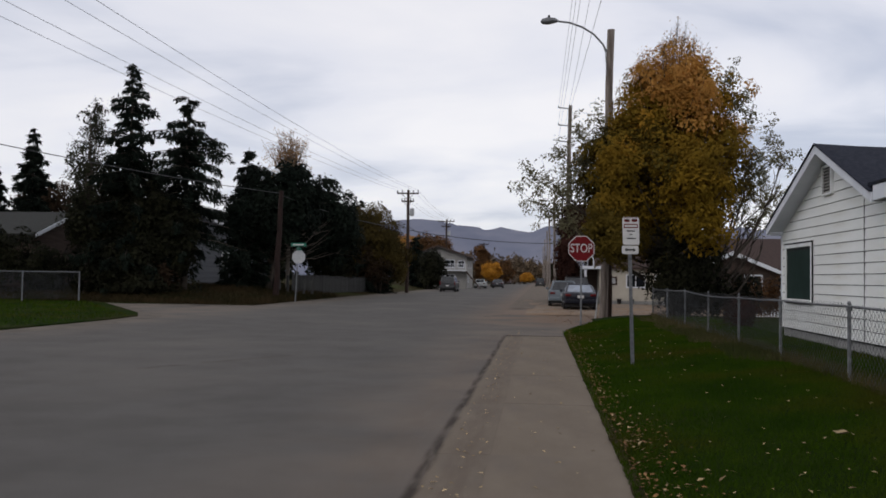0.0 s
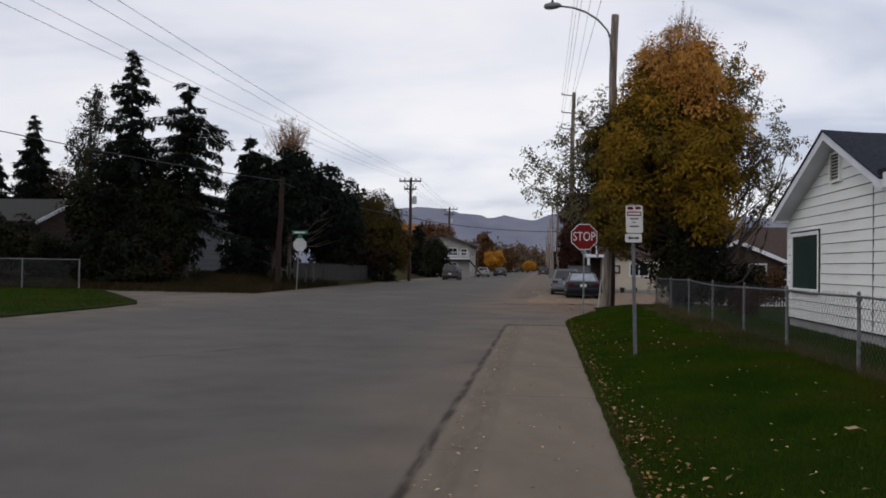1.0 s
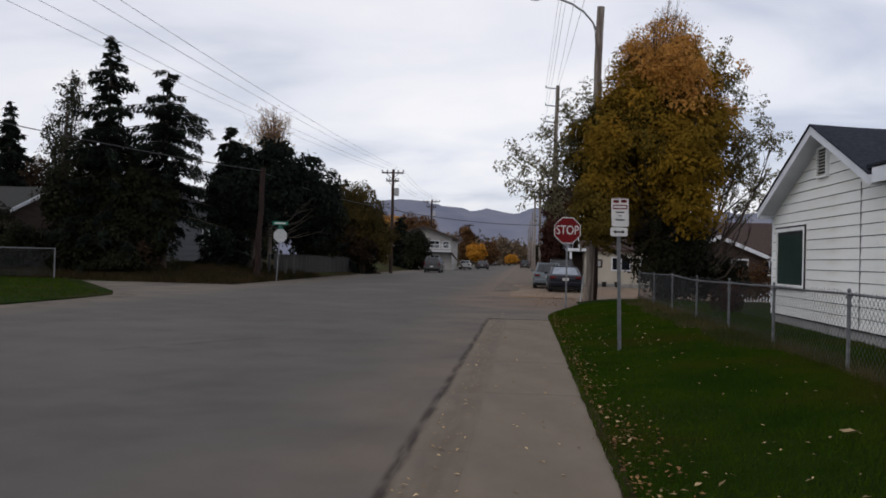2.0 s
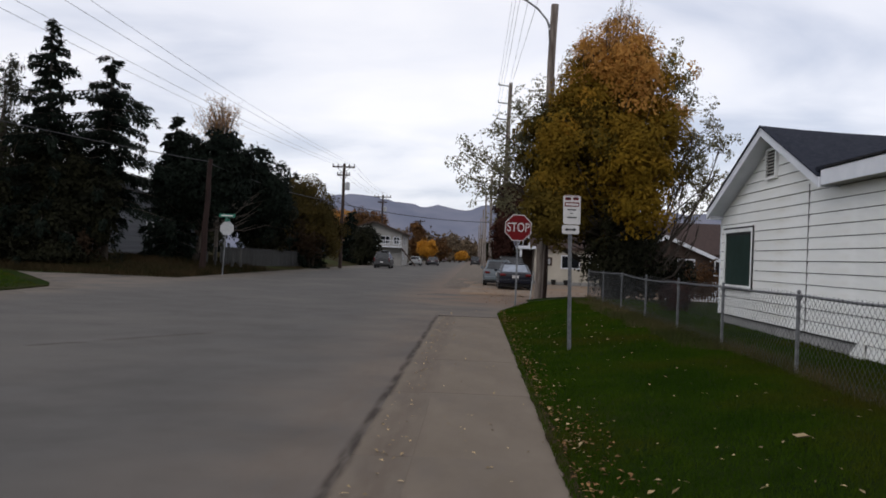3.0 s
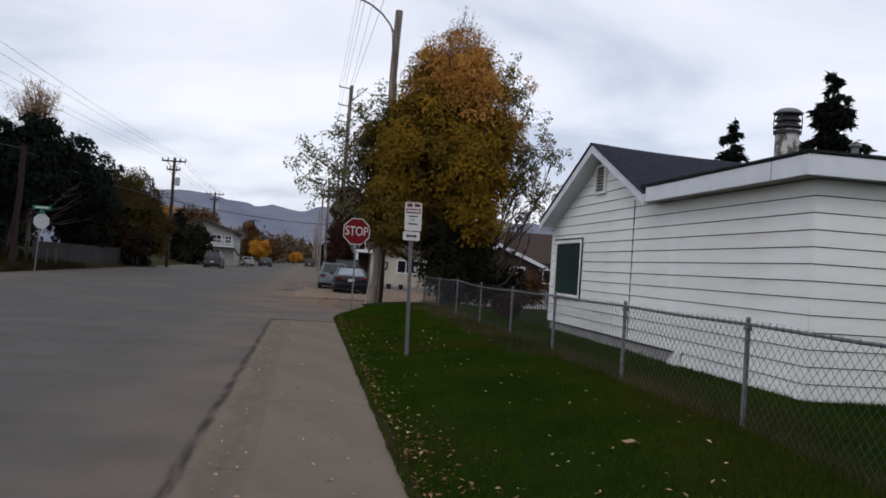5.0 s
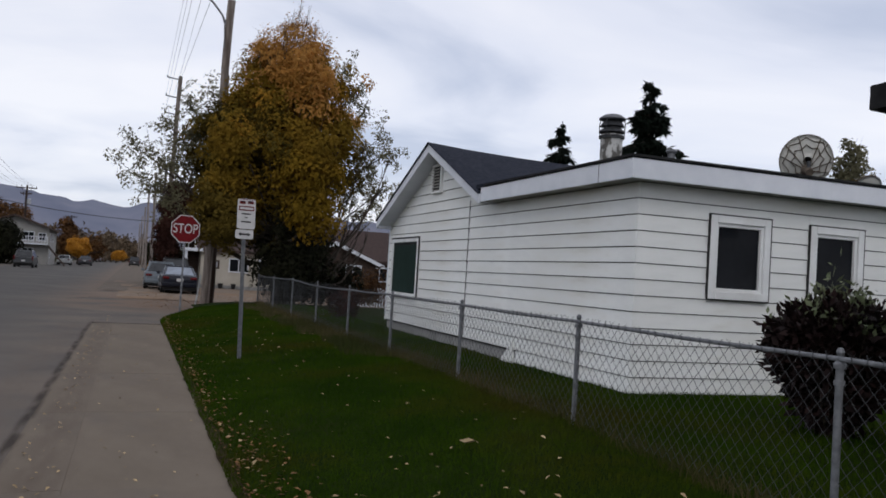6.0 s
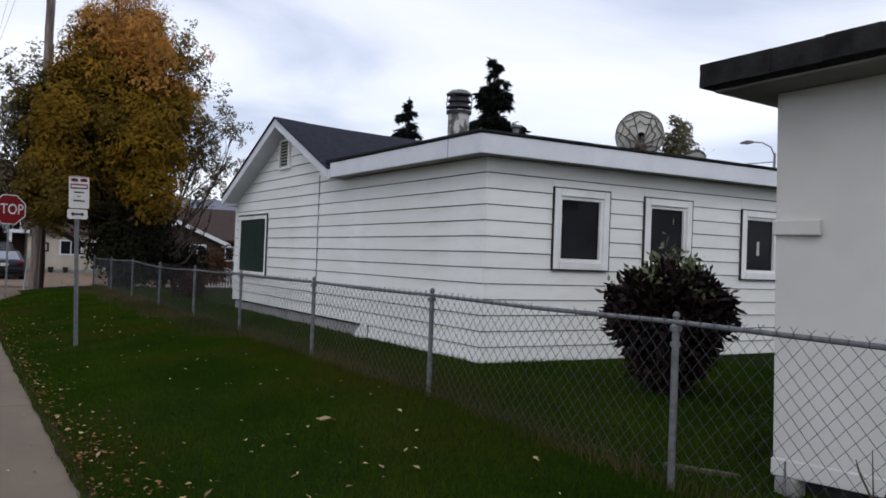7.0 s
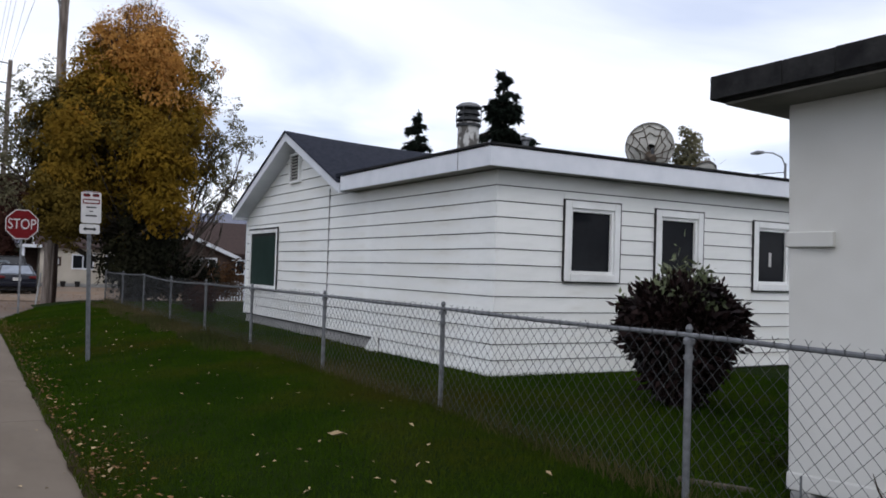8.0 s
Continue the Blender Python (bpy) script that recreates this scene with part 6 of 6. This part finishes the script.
board_fence = thing("board_fence", "weathered grey board fence behind the shrubs", "fence", (-16.4, 60, 0.3))
OLD_BOARD = mat("old_board", (0.03, 0.03, 0.03), (0.06, 0.06, 0.057), 3, 0.9, stretch=(3, 3, 0.4), obj=0.25)
plank = Shape().prism([(0, 0, 0), (0.15, 0, 0), (0.15, 0, 1.25), (0.075, 0, 1.32), (0, 0, 1.25)], (0, 0.025, 0)).mesh("plank")
for k in range(150):
    ob = part("board", plank, OLD_BOARD, board_fence)
    ob.location = (-16.6 + k * 0.008, 55.0 + k * 0.2, 0.36 - 0.002 * k + 0.03 * (k * 7 % 5 - 2) / 2)
    ob.rotation_euler = (0, 0, radians(92))
for k in range(5):
    w = thing("white_post", "pale weathered post standing in the verge", "post", (-17.0 + k * 0.55, 53.2, 0.5), "posts in the verge")
    part("shaft", Shape().prism([(-17.0 + k * 0.55, 53.2, 0.4), (-16.86 + k * 0.55, 53.2, 0.4), (-16.86 + k * 0.55, 53.3, 0.4), (-17.0 + k * 0.55, 53.3, 0.4)], (0.03 * (k % 2), 0, 0.9 + 0.3 * (k % 3))), OLD_BOARD, w)
far_fence = thing("chain_link_fence", "low grey chain-link fence across the side street", "fence", (-26, 41, 0.5))
FA, FB2 = Vector((-24.1, 41.6, 0.1)), Vector((-38.0, 33.5, 0.1))
for k in range(7):
    p = FA.lerp(FB2, k / 6)
    part("post", Shape().tube([p, p + Vector((0, 0, 1.55))], 0.04, 8), GALV, far_fence)
part("top_rail", Shape().tube([FA + Vector((0, 0, 1.5)), FB2 + Vector((0, 0, 1.5))], 0.03, 6), GALV, far_fence)
fm = Shape()
for k in range(220):
    p, q = FA.lerp(FB2, k / 220), FA.lerp(FB2, min(1, (k + 14) / 220))
    fm.tube([p + Vector((0, 0, 0.1)), q + Vector((0, 0, 1.5))], 0.004, 3, False).tube([p + Vector((0, 0, 1.5)), q + Vector((0, 0, 0.1))], 0.004, 3, False)
part("wire_mesh", fm, WIRE, far_fence, kind="stuff")
structure("storm_drain", Shape().box(-17.6, 40.7, -0.02, -16.7, 41.2, 0.012), DARK_GAP, "dark storm drain grate at the corner", "drain")

# ---------------------------------------------------------------- vehicles
TYRE = mat("tyre", (0.012, 0.012, 0.012), (0.022, 0.022, 0.022), 10, 0.9)
CAR_GLASS = glass("car_glass", (0.012, 0.014, 0.017), 0.04)
# the pale blue tint stands in for sky reflected in the rear window
SKY_TINT_GLASS = glass("sky_tint_car_glass", (0.14, 0.16, 0.19), 0.1)
TAIL = mat("tail_light", (0.085, 0.007, 0.008), (0.12, 0.01, 0.011), 8, 0.25)
RIM = mat("wheel_rim", (0.3, 0.3, 0.31), (0.4, 0.4, 0.41), 9, 0.35, 0.8)
CHROME = mat("chrome", (0.5, 0.5, 0.51), (0.6, 0.6, 0.61), 9, 0.2, 1.0)


def paint(name, c):
    return mat(name, c, tuple(k * 1.08 for k in c), 3, 0.3, 0.0, spec=0.3)


def car(label, x, y, paintm, L=4.5, W=1.75, H=1.42, belt=0.92, cab=(0.16, 0.30, 0.56, 0.72), turn=0.0, tall=False, glazing=None):
    """A car seen from behind, its tail at y. cab: where the cabin's foot and roof begin and end along its length."""
    t = thing("car", label, "car", (x, y + L / 2, 0), "parked cars")
    h = W / 2
    tail = 0.06 if tall else 0.12
    prof = [(0.02, 0.32), (0.0, 0.55), (0.03, 0.70), (tail, belt), (L * 0.75, belt), (L * 0.97, belt * 0.80), (L, 0.55), (L - 0.03, 0.28)]
    part("body", Shape().prism([(-h + x, y + a, z) for a, z in prof], (W, 0, 0)), paintm, t, bevel=0.07)
    f0, r0, r1, f1 = [y + L * k for k in cab]
    hi, ho = h * 0.76, h * 0.96
    base = [(x - ho, f0, belt - 0.02), (x + ho, f0, belt - 0.02), (x + ho, f1, belt - 0.02), (x - ho, f1, belt - 0.02)]
    top = [(x - hi, r0, H - 0.05), (x + hi, r0, H - 0.05), (x + hi, r1, H - 0.05), (x - hi, r1, H - 0.05)]
    part("cabin", Shape().add(base + top, [(3, 2, 1, 0), (4, 5, 6, 7), (0, 1, 5, 4), (1, 2, 6, 5), (2, 3, 7, 6), (3, 0, 4, 7)]), paintm, t, bevel=0.05)
    part("roof", Shape().box(x - hi + 0.02, r0 + 0.03, H - 0.055, x + hi - 0.02, r1 - 0.03, H), paintm, t, bevel=0.04)

    def pane(name, i, j, k, l, grow):
        P = [Vector(q) for q in ((base + top)[i], (base + top)[j], (base + top)[k], (base + top)[l])]
        c = sum(P, Vector()) / 4
        nrm = (P[1] - P[0]).cross(P[3] - P[0]).normalized()
        Q = [c + (p - c) * grow + nrm * 0.004 for p in P]
        part(name, Shape().prism([tuple(q) for q in Q], tuple(nrm * 0.012)), glazing or CAR_GLASS, t)

    pane("rear_window", 0, 1, 5, 4, 0.84)
    pane("side_window", 1, 2, 6, 5, 0.82)
    pane("side_window", 3, 0, 4, 7, 0.82)
    pane("windscreen", 2, 3, 7, 6, 0.84)
    for sx in (-1, 1):
        for yy in (y + L * 0.18, y + L * 0.81):
            wh = part("wheel", Shape().tube([(x + sx * (h - 0.2), yy, 0.32), (x + sx * (h + 0.015), yy, 0.32)], 0.32, 18), TYRE, t)
            part("rim", Shape().tube([(x + sx * (h + 0.01), yy, 0.32), (x + sx * (h + 0.025), yy, 0.32)], 0.2, 14), RIM, wh)
        if tall:
            part("tail_light", Shape().box(x + sx * (h - 0.07) - 0.07, y - 0.005, 0.78, x + sx * (h - 0.07) + 0.07, y + 0.12, 1.15), TAIL, t, bevel=0.02)
        else:
            part("tail_light", Shape().box(x + sx * (h - 0.2) - 0.15, y - 0.012, 0.72, x + sx * (h - 0.2) + 0.15, y + 0.15, 0.84), TAIL, t, bevel=0.02)
        part("mirror", Shape().box(x + sx * (h + 0.0), f1 - 0.5, belt, x + sx * (h + 0.17), f1 - 0.4, belt + 0.14), paintm, t, bevel=0.02)
    part("bumper", Shape().box(x - h + 0.03, y - 0.06, 0.34, x + h - 0.03, y + 0.2, 0.56), SIGN_BLACK if tall else paintm, t, bevel=0.05)
    part("plate", Shape().box(x - 0.16, y - 0.075 if not tall else y - 0.02, 0.62, x + 0.16, y + 0.02, 0.76), SIGN_WHITE, t)
    part("underside", Shape().box(x - h + 0.1, y + 0.2, 0.18, x + h - 0.1, y + L - 0.2, 0.34), SIGN_BLACK, t)
    if tall:
        for sx in (-1, 1):
            part("roof_rail", Shape().tube([(x + sx * hi * 0.9, r0 + 0.1, H + 0.05), (x + sx * hi * 0.9, r1 - 0.1, H + 0.05)], 0.018, 6), CHROME, t)
    return t


car("dark grey sport utility vehicle standing in the street", -10.1, 92.0, paint("grey_paintwork", (0.04, 0.042, 0.045)), 4.7, 1.78, 1.74, 1.05, (0.02, 0.09, 0.62, 0.74), tall=True)
car("pale sedan parked down the street", -9.2, 129.7, paint("pale_paintwork", (0.38, 0.39, 0.38)), 4.5, 1.75, 1.4)
car("dark sedan parked down the street", -6.8, 137, paint("dark_paintwork", (0.03, 0.03, 0.035)), 4.6, 1.8, 1.45)
car("dark blue sedan parked at the alley mouth", 2.12, 43.4, paint("navy_paintwork", (0.004, 0.005, 0.011)), 4.6, 1.68, 1.36, 0.90, (0.10, 0.30, 0.56, 0.72), glazing=SKY_TINT_GLASS)
car("silver hatchback parked on the gravel", 1.40, 48.2, paint("silver_paintwork", (0.11, 0.13, 0.145)), 4.2, 1.66, 1.50, 0.95, (0.03, 0.14, 0.58, 0.76))
car("dark pickup far down the street", 0.2, 170, paint("black_paintwork", (0.02, 0.02, 0.022)), 4.9, 1.9, 1.8, 1.05, (0.3, 0.36, 0.6, 0.7), tall=True)
car("dark car with a raised hatch behind the silver one", 2.35, 53.2, paint("coal_paintwork", (0.012, 0.012, 0.013)), 4.3, 1.75, 1.75, 1.0, (0.02, 0.1, 0.6, 0.75), tall=True)
for k in range(6):
    car("dark car parked far down the street", -9.5 + 0.3 * k, 185 + 14 * k, paint("far_paintwork", (0.02 + 0.02 * k, 0.02 + 0.015 * k, 0.025 + 0.015 * k)), 4.5, 1.8, 1.5)

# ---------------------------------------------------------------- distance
# the blue-grey is distance haze mixed into the base colour
HAZY_MOUNTAIN = mat("mountain", (0.150, 0.163, 0.215), (0.185, 0.195, 0.245), 0.006, 1.0, c3=(0.21, 0.212, 0.245), s3=0.0015, spec=0.0)


def mountains():
    s = Shape()
    peaks = ((-455, 208, 110), (-334, 190, 70), (-232, 180, 40), (-143, 184, 35), (70, 190, 70), (-640, 196, 110), (710, 186, 200), (300, 160, 160))
    xs = [-5200 + 20 * i for i in range(520)]
    rows = 9
    for j in range(rows):
        q = j / (rows - 1)
        for x in xs:
            top = 170 + sum((h - 170) * math.exp(-((x - c) / w) ** 2) for c, h, w in peaks) + 12 * noise.noise(Vector((x * 0.014, 0, 0))) + 9 * (0.5 - abs(noise.noise(Vector((x * 0.022, 0, 4))))) + 3 * noise.noise(Vector((x * 0.08, 0, 4)))
            y = 2500 + 520 * q + 30 * noise.noise(Vector((x * 0.01, q * 3, 9)))
            s.v.append((x, y, -5 + (top + 5) * (1 - (1 - q) ** 1.5) * (1 + 0.10 * noise.noise(Vector((x * 0.008, q * 4, 2))) * (1 - q))))
    n = len(xs)
    s.f = [(j * n + i, j * n + i + 1, (j + 1) * n + i + 1, (j + 1) * n + i) for j in range(rows - 1) for i in range(n - 1)]
    return structure("backdrop_mountains", s, HAZY_MOUNTAIN, "mountain range on the horizon, haze in its blue-grey colour", "mountain", smooth=True)


mountains()


def far_woods(name, x0, x1, y0, y1, n, zmin, zmax, material, seed, label):
    rng = np.random.default_rng(seed)
    P = []
    for _ in range(n):
        x, y, h = x0 + (x1 - x0) * rng.random(), y0 + (y1 - y0) * rng.random(), zmin + (zmax - zmin) * rng.random()
        w = 1.6 + 1.2 * rng.random()
        P.append(in_egg(rng, 130, (x, y, h * 0.5), (w, w, h * 0.5), 0.45))
    P = np.vstack(P)
    P[:, 2] = np.maximum(P[:, 2], 0.1)
    return tagged(part(name, leaf_mesh(name, P, 1.1, rng), material), label, "woods", kind="stuff")


far_woods("far_woods", -34, -3, 230, 420, 110, 6, 11, LEAF_HAZE, 71, "brown autumn woods at the end of the street, greyed for haze")
far_woods("far_woods", -14, 10, 300, 480, 90, 6, 11, LEAF_HAZE, 72, "olive autumn woods at the end of the street")
far_woods("far_woods", 4, 40, 180, 380, 70, 5, 9, LEAF_DARK, 73, "dark woods along the far street")
far_woods("far_woods", -90, -24, 80, 160, 70, 6, 11, LEAF_DARK, 74, "dark trees behind the houses")
far_woods("far_woods", 15, 90, 60, 160, 90, 4, 6, LEAF_RUSSET, 75, "russet trees behind the brown house")


# ---------------------------------------------------------------- grass and leaves
def blades(name, x0, x1, y0, y1, n, h, w, material, zf, seed, label, keep=None, category="grass"):
    rng = np.random.default_rng(seed)
    X, Y = x0 + (x1 - x0) * rng.random(n), y0 + (y1 - y0) * rng.random(n)
    if keep is not None:
        m = np.array([keep(a, b) for a, b in zip(X, Y)])
        X, Y = X[m], Y[m]
    n = len(X)
    Z = np.array([zf(a, b) for a, b in zip(X, Y)])
    B = np.stack([X, Y, Z - 0.004], 1)
    a = rng.random(n) * 6.28
    side = np.stack([np.cos(a), np.sin(a), np.zeros(n)], 1) * w / 2
    lean = np.stack([rng.normal(0, 0.45, n), rng.normal(0, 0.45, n), np.ones(n)], 1)
    T = B + lean * (h * (0.5 + 0.8 * rng.random((n, 1))))
    verts = np.stack([B - side, B + side, T + side * 0.15, T - side * 0.15], 1).reshape(-1, 3)
    return tagged(part(name, big_mesh(name, verts, np.arange(4 * n).reshape(-1, 4)), material), label, category, kind="stuff")


def lawn_keep(x, y):
    return x > lawn_edge(min(y, 29.2)) - 0.05 and not (x > HX and y > HY)


blades("grass", 0.7, 4.0, 3.0, 14, 120000, 0.042, 0.007, BLADE, yard, 81, "short dark green grass on the lawn", lawn_keep)
blades("grass", 0.7, 4.2, 14, 29.5, 70000, 0.05, 0.012, BLADE, yard, 82, "short dark green grass on the lawn", lawn_keep)
blades("grass", 4.0, 9.5, 3.0, 10.2, 60000, 0.055, 0.009, BLADE, yard, 83, "green grass between fence and house", lawn_keep)
blades("grass", 4.0, 5.9, 10.2, 30, 36000, 0.06, 0.010, BLADE, yard, 84, "green grass between fence and house", lawn_keep)
blades("grass", 3.85, 4.1, 0, 30, 5000, 0.16, 0.008, DRY_BLADE, yard, 85, "longer uncut grass under the fence")
blades("grass", 3.2, 4.35, 12, 30, 12000, 0.13, 0.012, DRY_BLADE, yard, 88, "dull brown uncut grass along the fence", lambda x, y: noise.noise(Vector((x * 1.5, y * 0.5, 3))) > -0.15 - 0.4 * (x - 3.6))
blades("grass", -45, -14.4, 6, 45, 60000, 0.08, 0.03, BLADE, lambda x, y: 0.06, 86, "green grass on the corner lawn", lambda x, y: y < 29 + (-14.9 - x) * 1.44)
blades("grass", -34, -14.6, CROSS1 + 0.3, 60, 40000, 0.34, 0.03, VERGE_BLADE, verge_z, 87, "long brown and green grass on the verge")
LEAF_FALLEN = mat("fallen_leaf", (0.22, 0.15, 0.075), (0.40, 0.30, 0.17), 2, 0.8, island=0.5, spec=0.1)
LEAF_BROWN = mat("brown_fallen_leaf", (0.12, 0.06, 0.025), (0.22, 0.12, 0.05), 2, 0.8, island=0.4, spec=0.1)


def fallen(name, pts, size, material, seed, label):
    rng = np.random.default_rng(seed)
    n = len(pts)
    a = rng.random(n) * 6.28
    u = np.stack([np.cos(a), np.sin(a), rng.normal(0, 0.25, n)], 1)
    v = np.stack([-np.sin(a), np.cos(a), rng.normal(0, 0.25, n)], 1)
    s = size * (0.5 + 0.9 * rng.random((n, 1)))
    up = np.array([0, 0, 1.0])
    verts = np.stack([pts - u * s * 0.5, pts - u * s * 0.1 + v * s * 0.32 + up * s * 0.12, pts + u * s * 0.55, pts - u * s * 0.1 - v * s * 0.32 + up * s * 0.12], 1).reshape(-1, 3)
    return tagged(part(name, big_mesh(name, verts, np.arange(4 * n).reshape(-1, 4)), material), label, "leaves", kind="stuff")


def scatter(n, fx, fy, zf, seed):
    rng = np.random.default_rng(seed)
    out = []
    for _ in range(n):
        x, y = fx(rng), fy(rng)
        out.append((x, y, zf(x, y)))
    return np.array(out)


on_lawn = lambda x, y: yard(max(x, WALK_X), y) + 0.045
on_walk = lambda x, y: 0.022 if x < WALK_X else 0.045
near_y = lambda r: 3.5 + 22 * r.random() ** 1.6
fallen("fallen_leaves", scatter(340, lambda r: WALK_X + 0.1 + 2.9 * r.random() ** 1.9, near_y, on_lawn, 91), 0.046, LEAF_FALLEN, 92, "pale dry leaves scattered on the lawn")
fallen("fallen_leaves", scatter(800, lambda r: WALK_X + 0.02 + abs(r.normal(0, 0.14)), near_y, on_lawn, 93), 0.036, LEAF_BROWN, 94, "brown leaves gathered along the lawn edge")
fallen("fallen_leaves", scatter(110, lambda r: WALK_X + 0.35 + r.normal(0, 0.12), lambda r: 5 + 4.5 * r.random(), on_lawn, 95), 0.042, LEAF_BROWN, 96, "brown leaves in a drift on the lawn")
fallen("fallen_leaves", scatter(170, lambda r: CURB_X + 0.05 + 1.6 * r.random() ** 1.5, near_y, on_walk, 97), 0.036, LEAF_FALLEN, 98, "pale leaves lying on the sidewalk")
fallen("fallen_leaves", scatter(120, lambda r: CURB_X + 0.1 + 0.3 * r.random(), near_y, on_walk, 99), 0.036, LEAF_FALLEN, 100, "pale leaves along the kerb")
fallen("fallen_leaves", scatter(900, lambda r: 0.2 + 7 * r.random(), lambda r: 29.5 + 14 * r.random(), lambda x, y: 0.05, 101), 0.06, LEAF_BROWN, 102, "brown leaves strewn on the gravel")
big_leaf = thing("leaf", "single large orange leaf on the grass", "leaf", (2.6, 7.55, 0.24))
part("blade", Shape().add([(2.54, 7.52, 0.30), (2.62, 7.50, 0.32), (2.67, 7.57, 0.30), (2.63, 7.63, 0.315), (2.57, 7.64, 0.30), (2.52, 7.58, 0.31), (2.60, 7.57, 0.285)], [(6, 0, 1), (6, 1, 2), (6, 2, 3), (6, 3, 4), (6, 4, 5), (6, 5, 0)]), LEAF_FALLEN, big_leaf)


def strip(pts, w, z, seed):
    """A thin uneven band along a line, for cracks and dust."""
    rng = np.random.default_rng(seed)
    n = len(pts)
    L, Rr = [], []
    for k, (x, y) in enumerate(pts):
        a, b = pts[max(0, k - 1)], pts[min(n - 1, k + 1)]
        d = Vector((b[0] - a[0], b[1] - a[1], 0)).normalized()
        q = w * (0.5 + 0.8 * rng.random())
        L.append((x - d.y * q, y + d.x * q, z))
        Rr.append((x + d.y * q, y - d.x * q, z))
    return Shape().add(L + Rr, [(k + 1, k, n + k, n + k + 1) for k in range(n - 1)])


def wander(a, b, n, amp, seed):
    rng = np.random.default_rng(seed)
    return [(a[0] + (b[0] - a[0]) * k / n + rng.normal(0, amp), a[1] + (b[1] - a[1]) * k / n + rng.normal(0, amp)) for k in range(n + 1)]


structure("road_crack", strip(wander((-4.75, 16.3), (-5.9, 14.4), 12, 0.03, 1), 0.022, 0.004, 2), GRIT, "thin dark crack in the asphalt", "crack")
structure("road_crack", strip(wander((-6.1, 14.0), (-6.6, 13.2), 8, 0.03, 3), 0.018, 0.004, 4), GRIT, "thin dark crack in the asphalt", "crack")
structure("road_crack", strip(wander((-2.2, 34.5), (-1.2, 37), 8, 0.05, 5), 0.05, 0.004, 6), GRIT, "dark crack near the alley mouth", "crack")
structure("dust_margin", strip(wander((-14.2, 2), (-14.3, 29.5), 24, 0.10, 7), 1.0, 0.005, 8), TAN_DUST, "tan dust along the edge of the street", "dust")
structure("dust_margin", strip(wander((-14.6, 29.5), (-26, 45.5), 18, 0.12, 9), 0.9, 0.006, 10), TAN_DUST, "tan dust along the corner lawn", "dust")
structure("dust_margin", strip(wander((-26, 45.6), (-17.8, 41.2), 10, 0.1, 11) + wander((-16.5, 41.2), (-14.2, 46), 6, 0.1, 12) + wander((-14.2, 47), (-13.9, 110), 30, 0.15, 13), 1.0, 0.007, 14), TAN_DUST, "tan dust below the grass verge", "dust")

structure("soil_edge", Shape().add([(lawn_edge(min(y, 29.0)) - 0.022 - 0.03 * noise.noise(Vector((y * 3.1, 1, 8))), y, 0.022) for y in [-8 + 0.15 * i for i in range(206)]]
                                   + [(lawn_edge(min(y, 29.0)) + 0.07 + 0.06 * noise.noise(Vector((y * 2.3, 5, 8))), y, 0.032) for y in [-8 + 0.15 * i for i in range(206)]],
                                   [(i, 206 + i, 207 + i, i + 1) for i in range(205)]), SOIL, "ragged strip of dark soil between lawn and sidewalk", "soil")
# felt turned over the garage roof edge, a little uneven
felt = Shape()
rng_r = np.random.default_rng(7)
ea, eb = Vector((GCX - 0.48, GCY + 0.27, 2.80)), Vector((GCX + 0.56, GCY - 4.42, 2.80 + 0.075 * 4.69))
for k in range(30):
    p0, p1 = ea.lerp(eb, k / 30), ea.lerp(eb, (k + 1) / 30)
    dz, dx = rng_r.normal(0, 0.007), rng_r.normal(0, 0.006)
    felt.prism([tuple(p0 + Vector((dx - 0.025, 0, 0.02 + dz))), tuple(p0 + Vector((dx - 0.02, 0, 0.172 + dz))), tuple(p0 + Vector((0.12, 0, 0.185 + dz))), tuple(p0 + Vector((0.02, 0, 0.02)))], tuple(p1 - p0))
part("felt_edge", felt, TAR, garage, "torn black roofing felt")
fa, fb = Vector((GCX - 0.48, GCY + 0.28, 2.80)), Vector((GCX + 6.5, GCY + 0.83, 2.78))
part("felt_edge", Shape().prism([tuple(fa + Vector((0, 0.0, 0.02))), tuple(fa + Vector((0, 0.012, 0.17))), tuple(fa + Vector((0, -0.1, 0.18)))], tuple(fb - fa)), TAR, garage)
part("sticker", Shape().box(11.02, HY + 0.036, 1.88, 11.08, HY + 0.039, 2.10), SIGN_WHITE, house, "small pale sticker on the glass")
TAN_BOARD = mat("tan_board", (0.055, 0.045, 0.032), (0.11, 0.09, 0.065), 5, 0.9, stretch=(1, 1, 4))
timber = thing("timber", "weathered board lying in the grass by the garage", "board", (4.4, 5.2, 0.3))
part("board", Shape().prism([(4.34, 5.56, 0.19), (4.62, 5.12, 0.18), (4.67, 5.15, 0.18), (4.39, 5.59, 0.19)], (0, 0, 0.05)), TAN_BOARD, timber, bevel=0.008)
weed = thing("weed_stalk", "bare dead weed stalk against the garage wall", "plant", (3.72, 3.62, 0.3))
for pts in (((3.72, 3.62, 0.2), (3.73, 3.61, 0.5), (3.72, 3.62, 0.80)), ((3.73, 3.61, 0.45), (3.78, 3.57, 0.62), (3.81, 3.54, 0.72)), ((3.73, 3.61, 0.55), (3.69, 3.66, 0.68), (3.67, 3.67, 0.75))):
    part("stalk", Shape().tube(pts, [0.006, 0.005, 0.002], 5), BARK, weed)
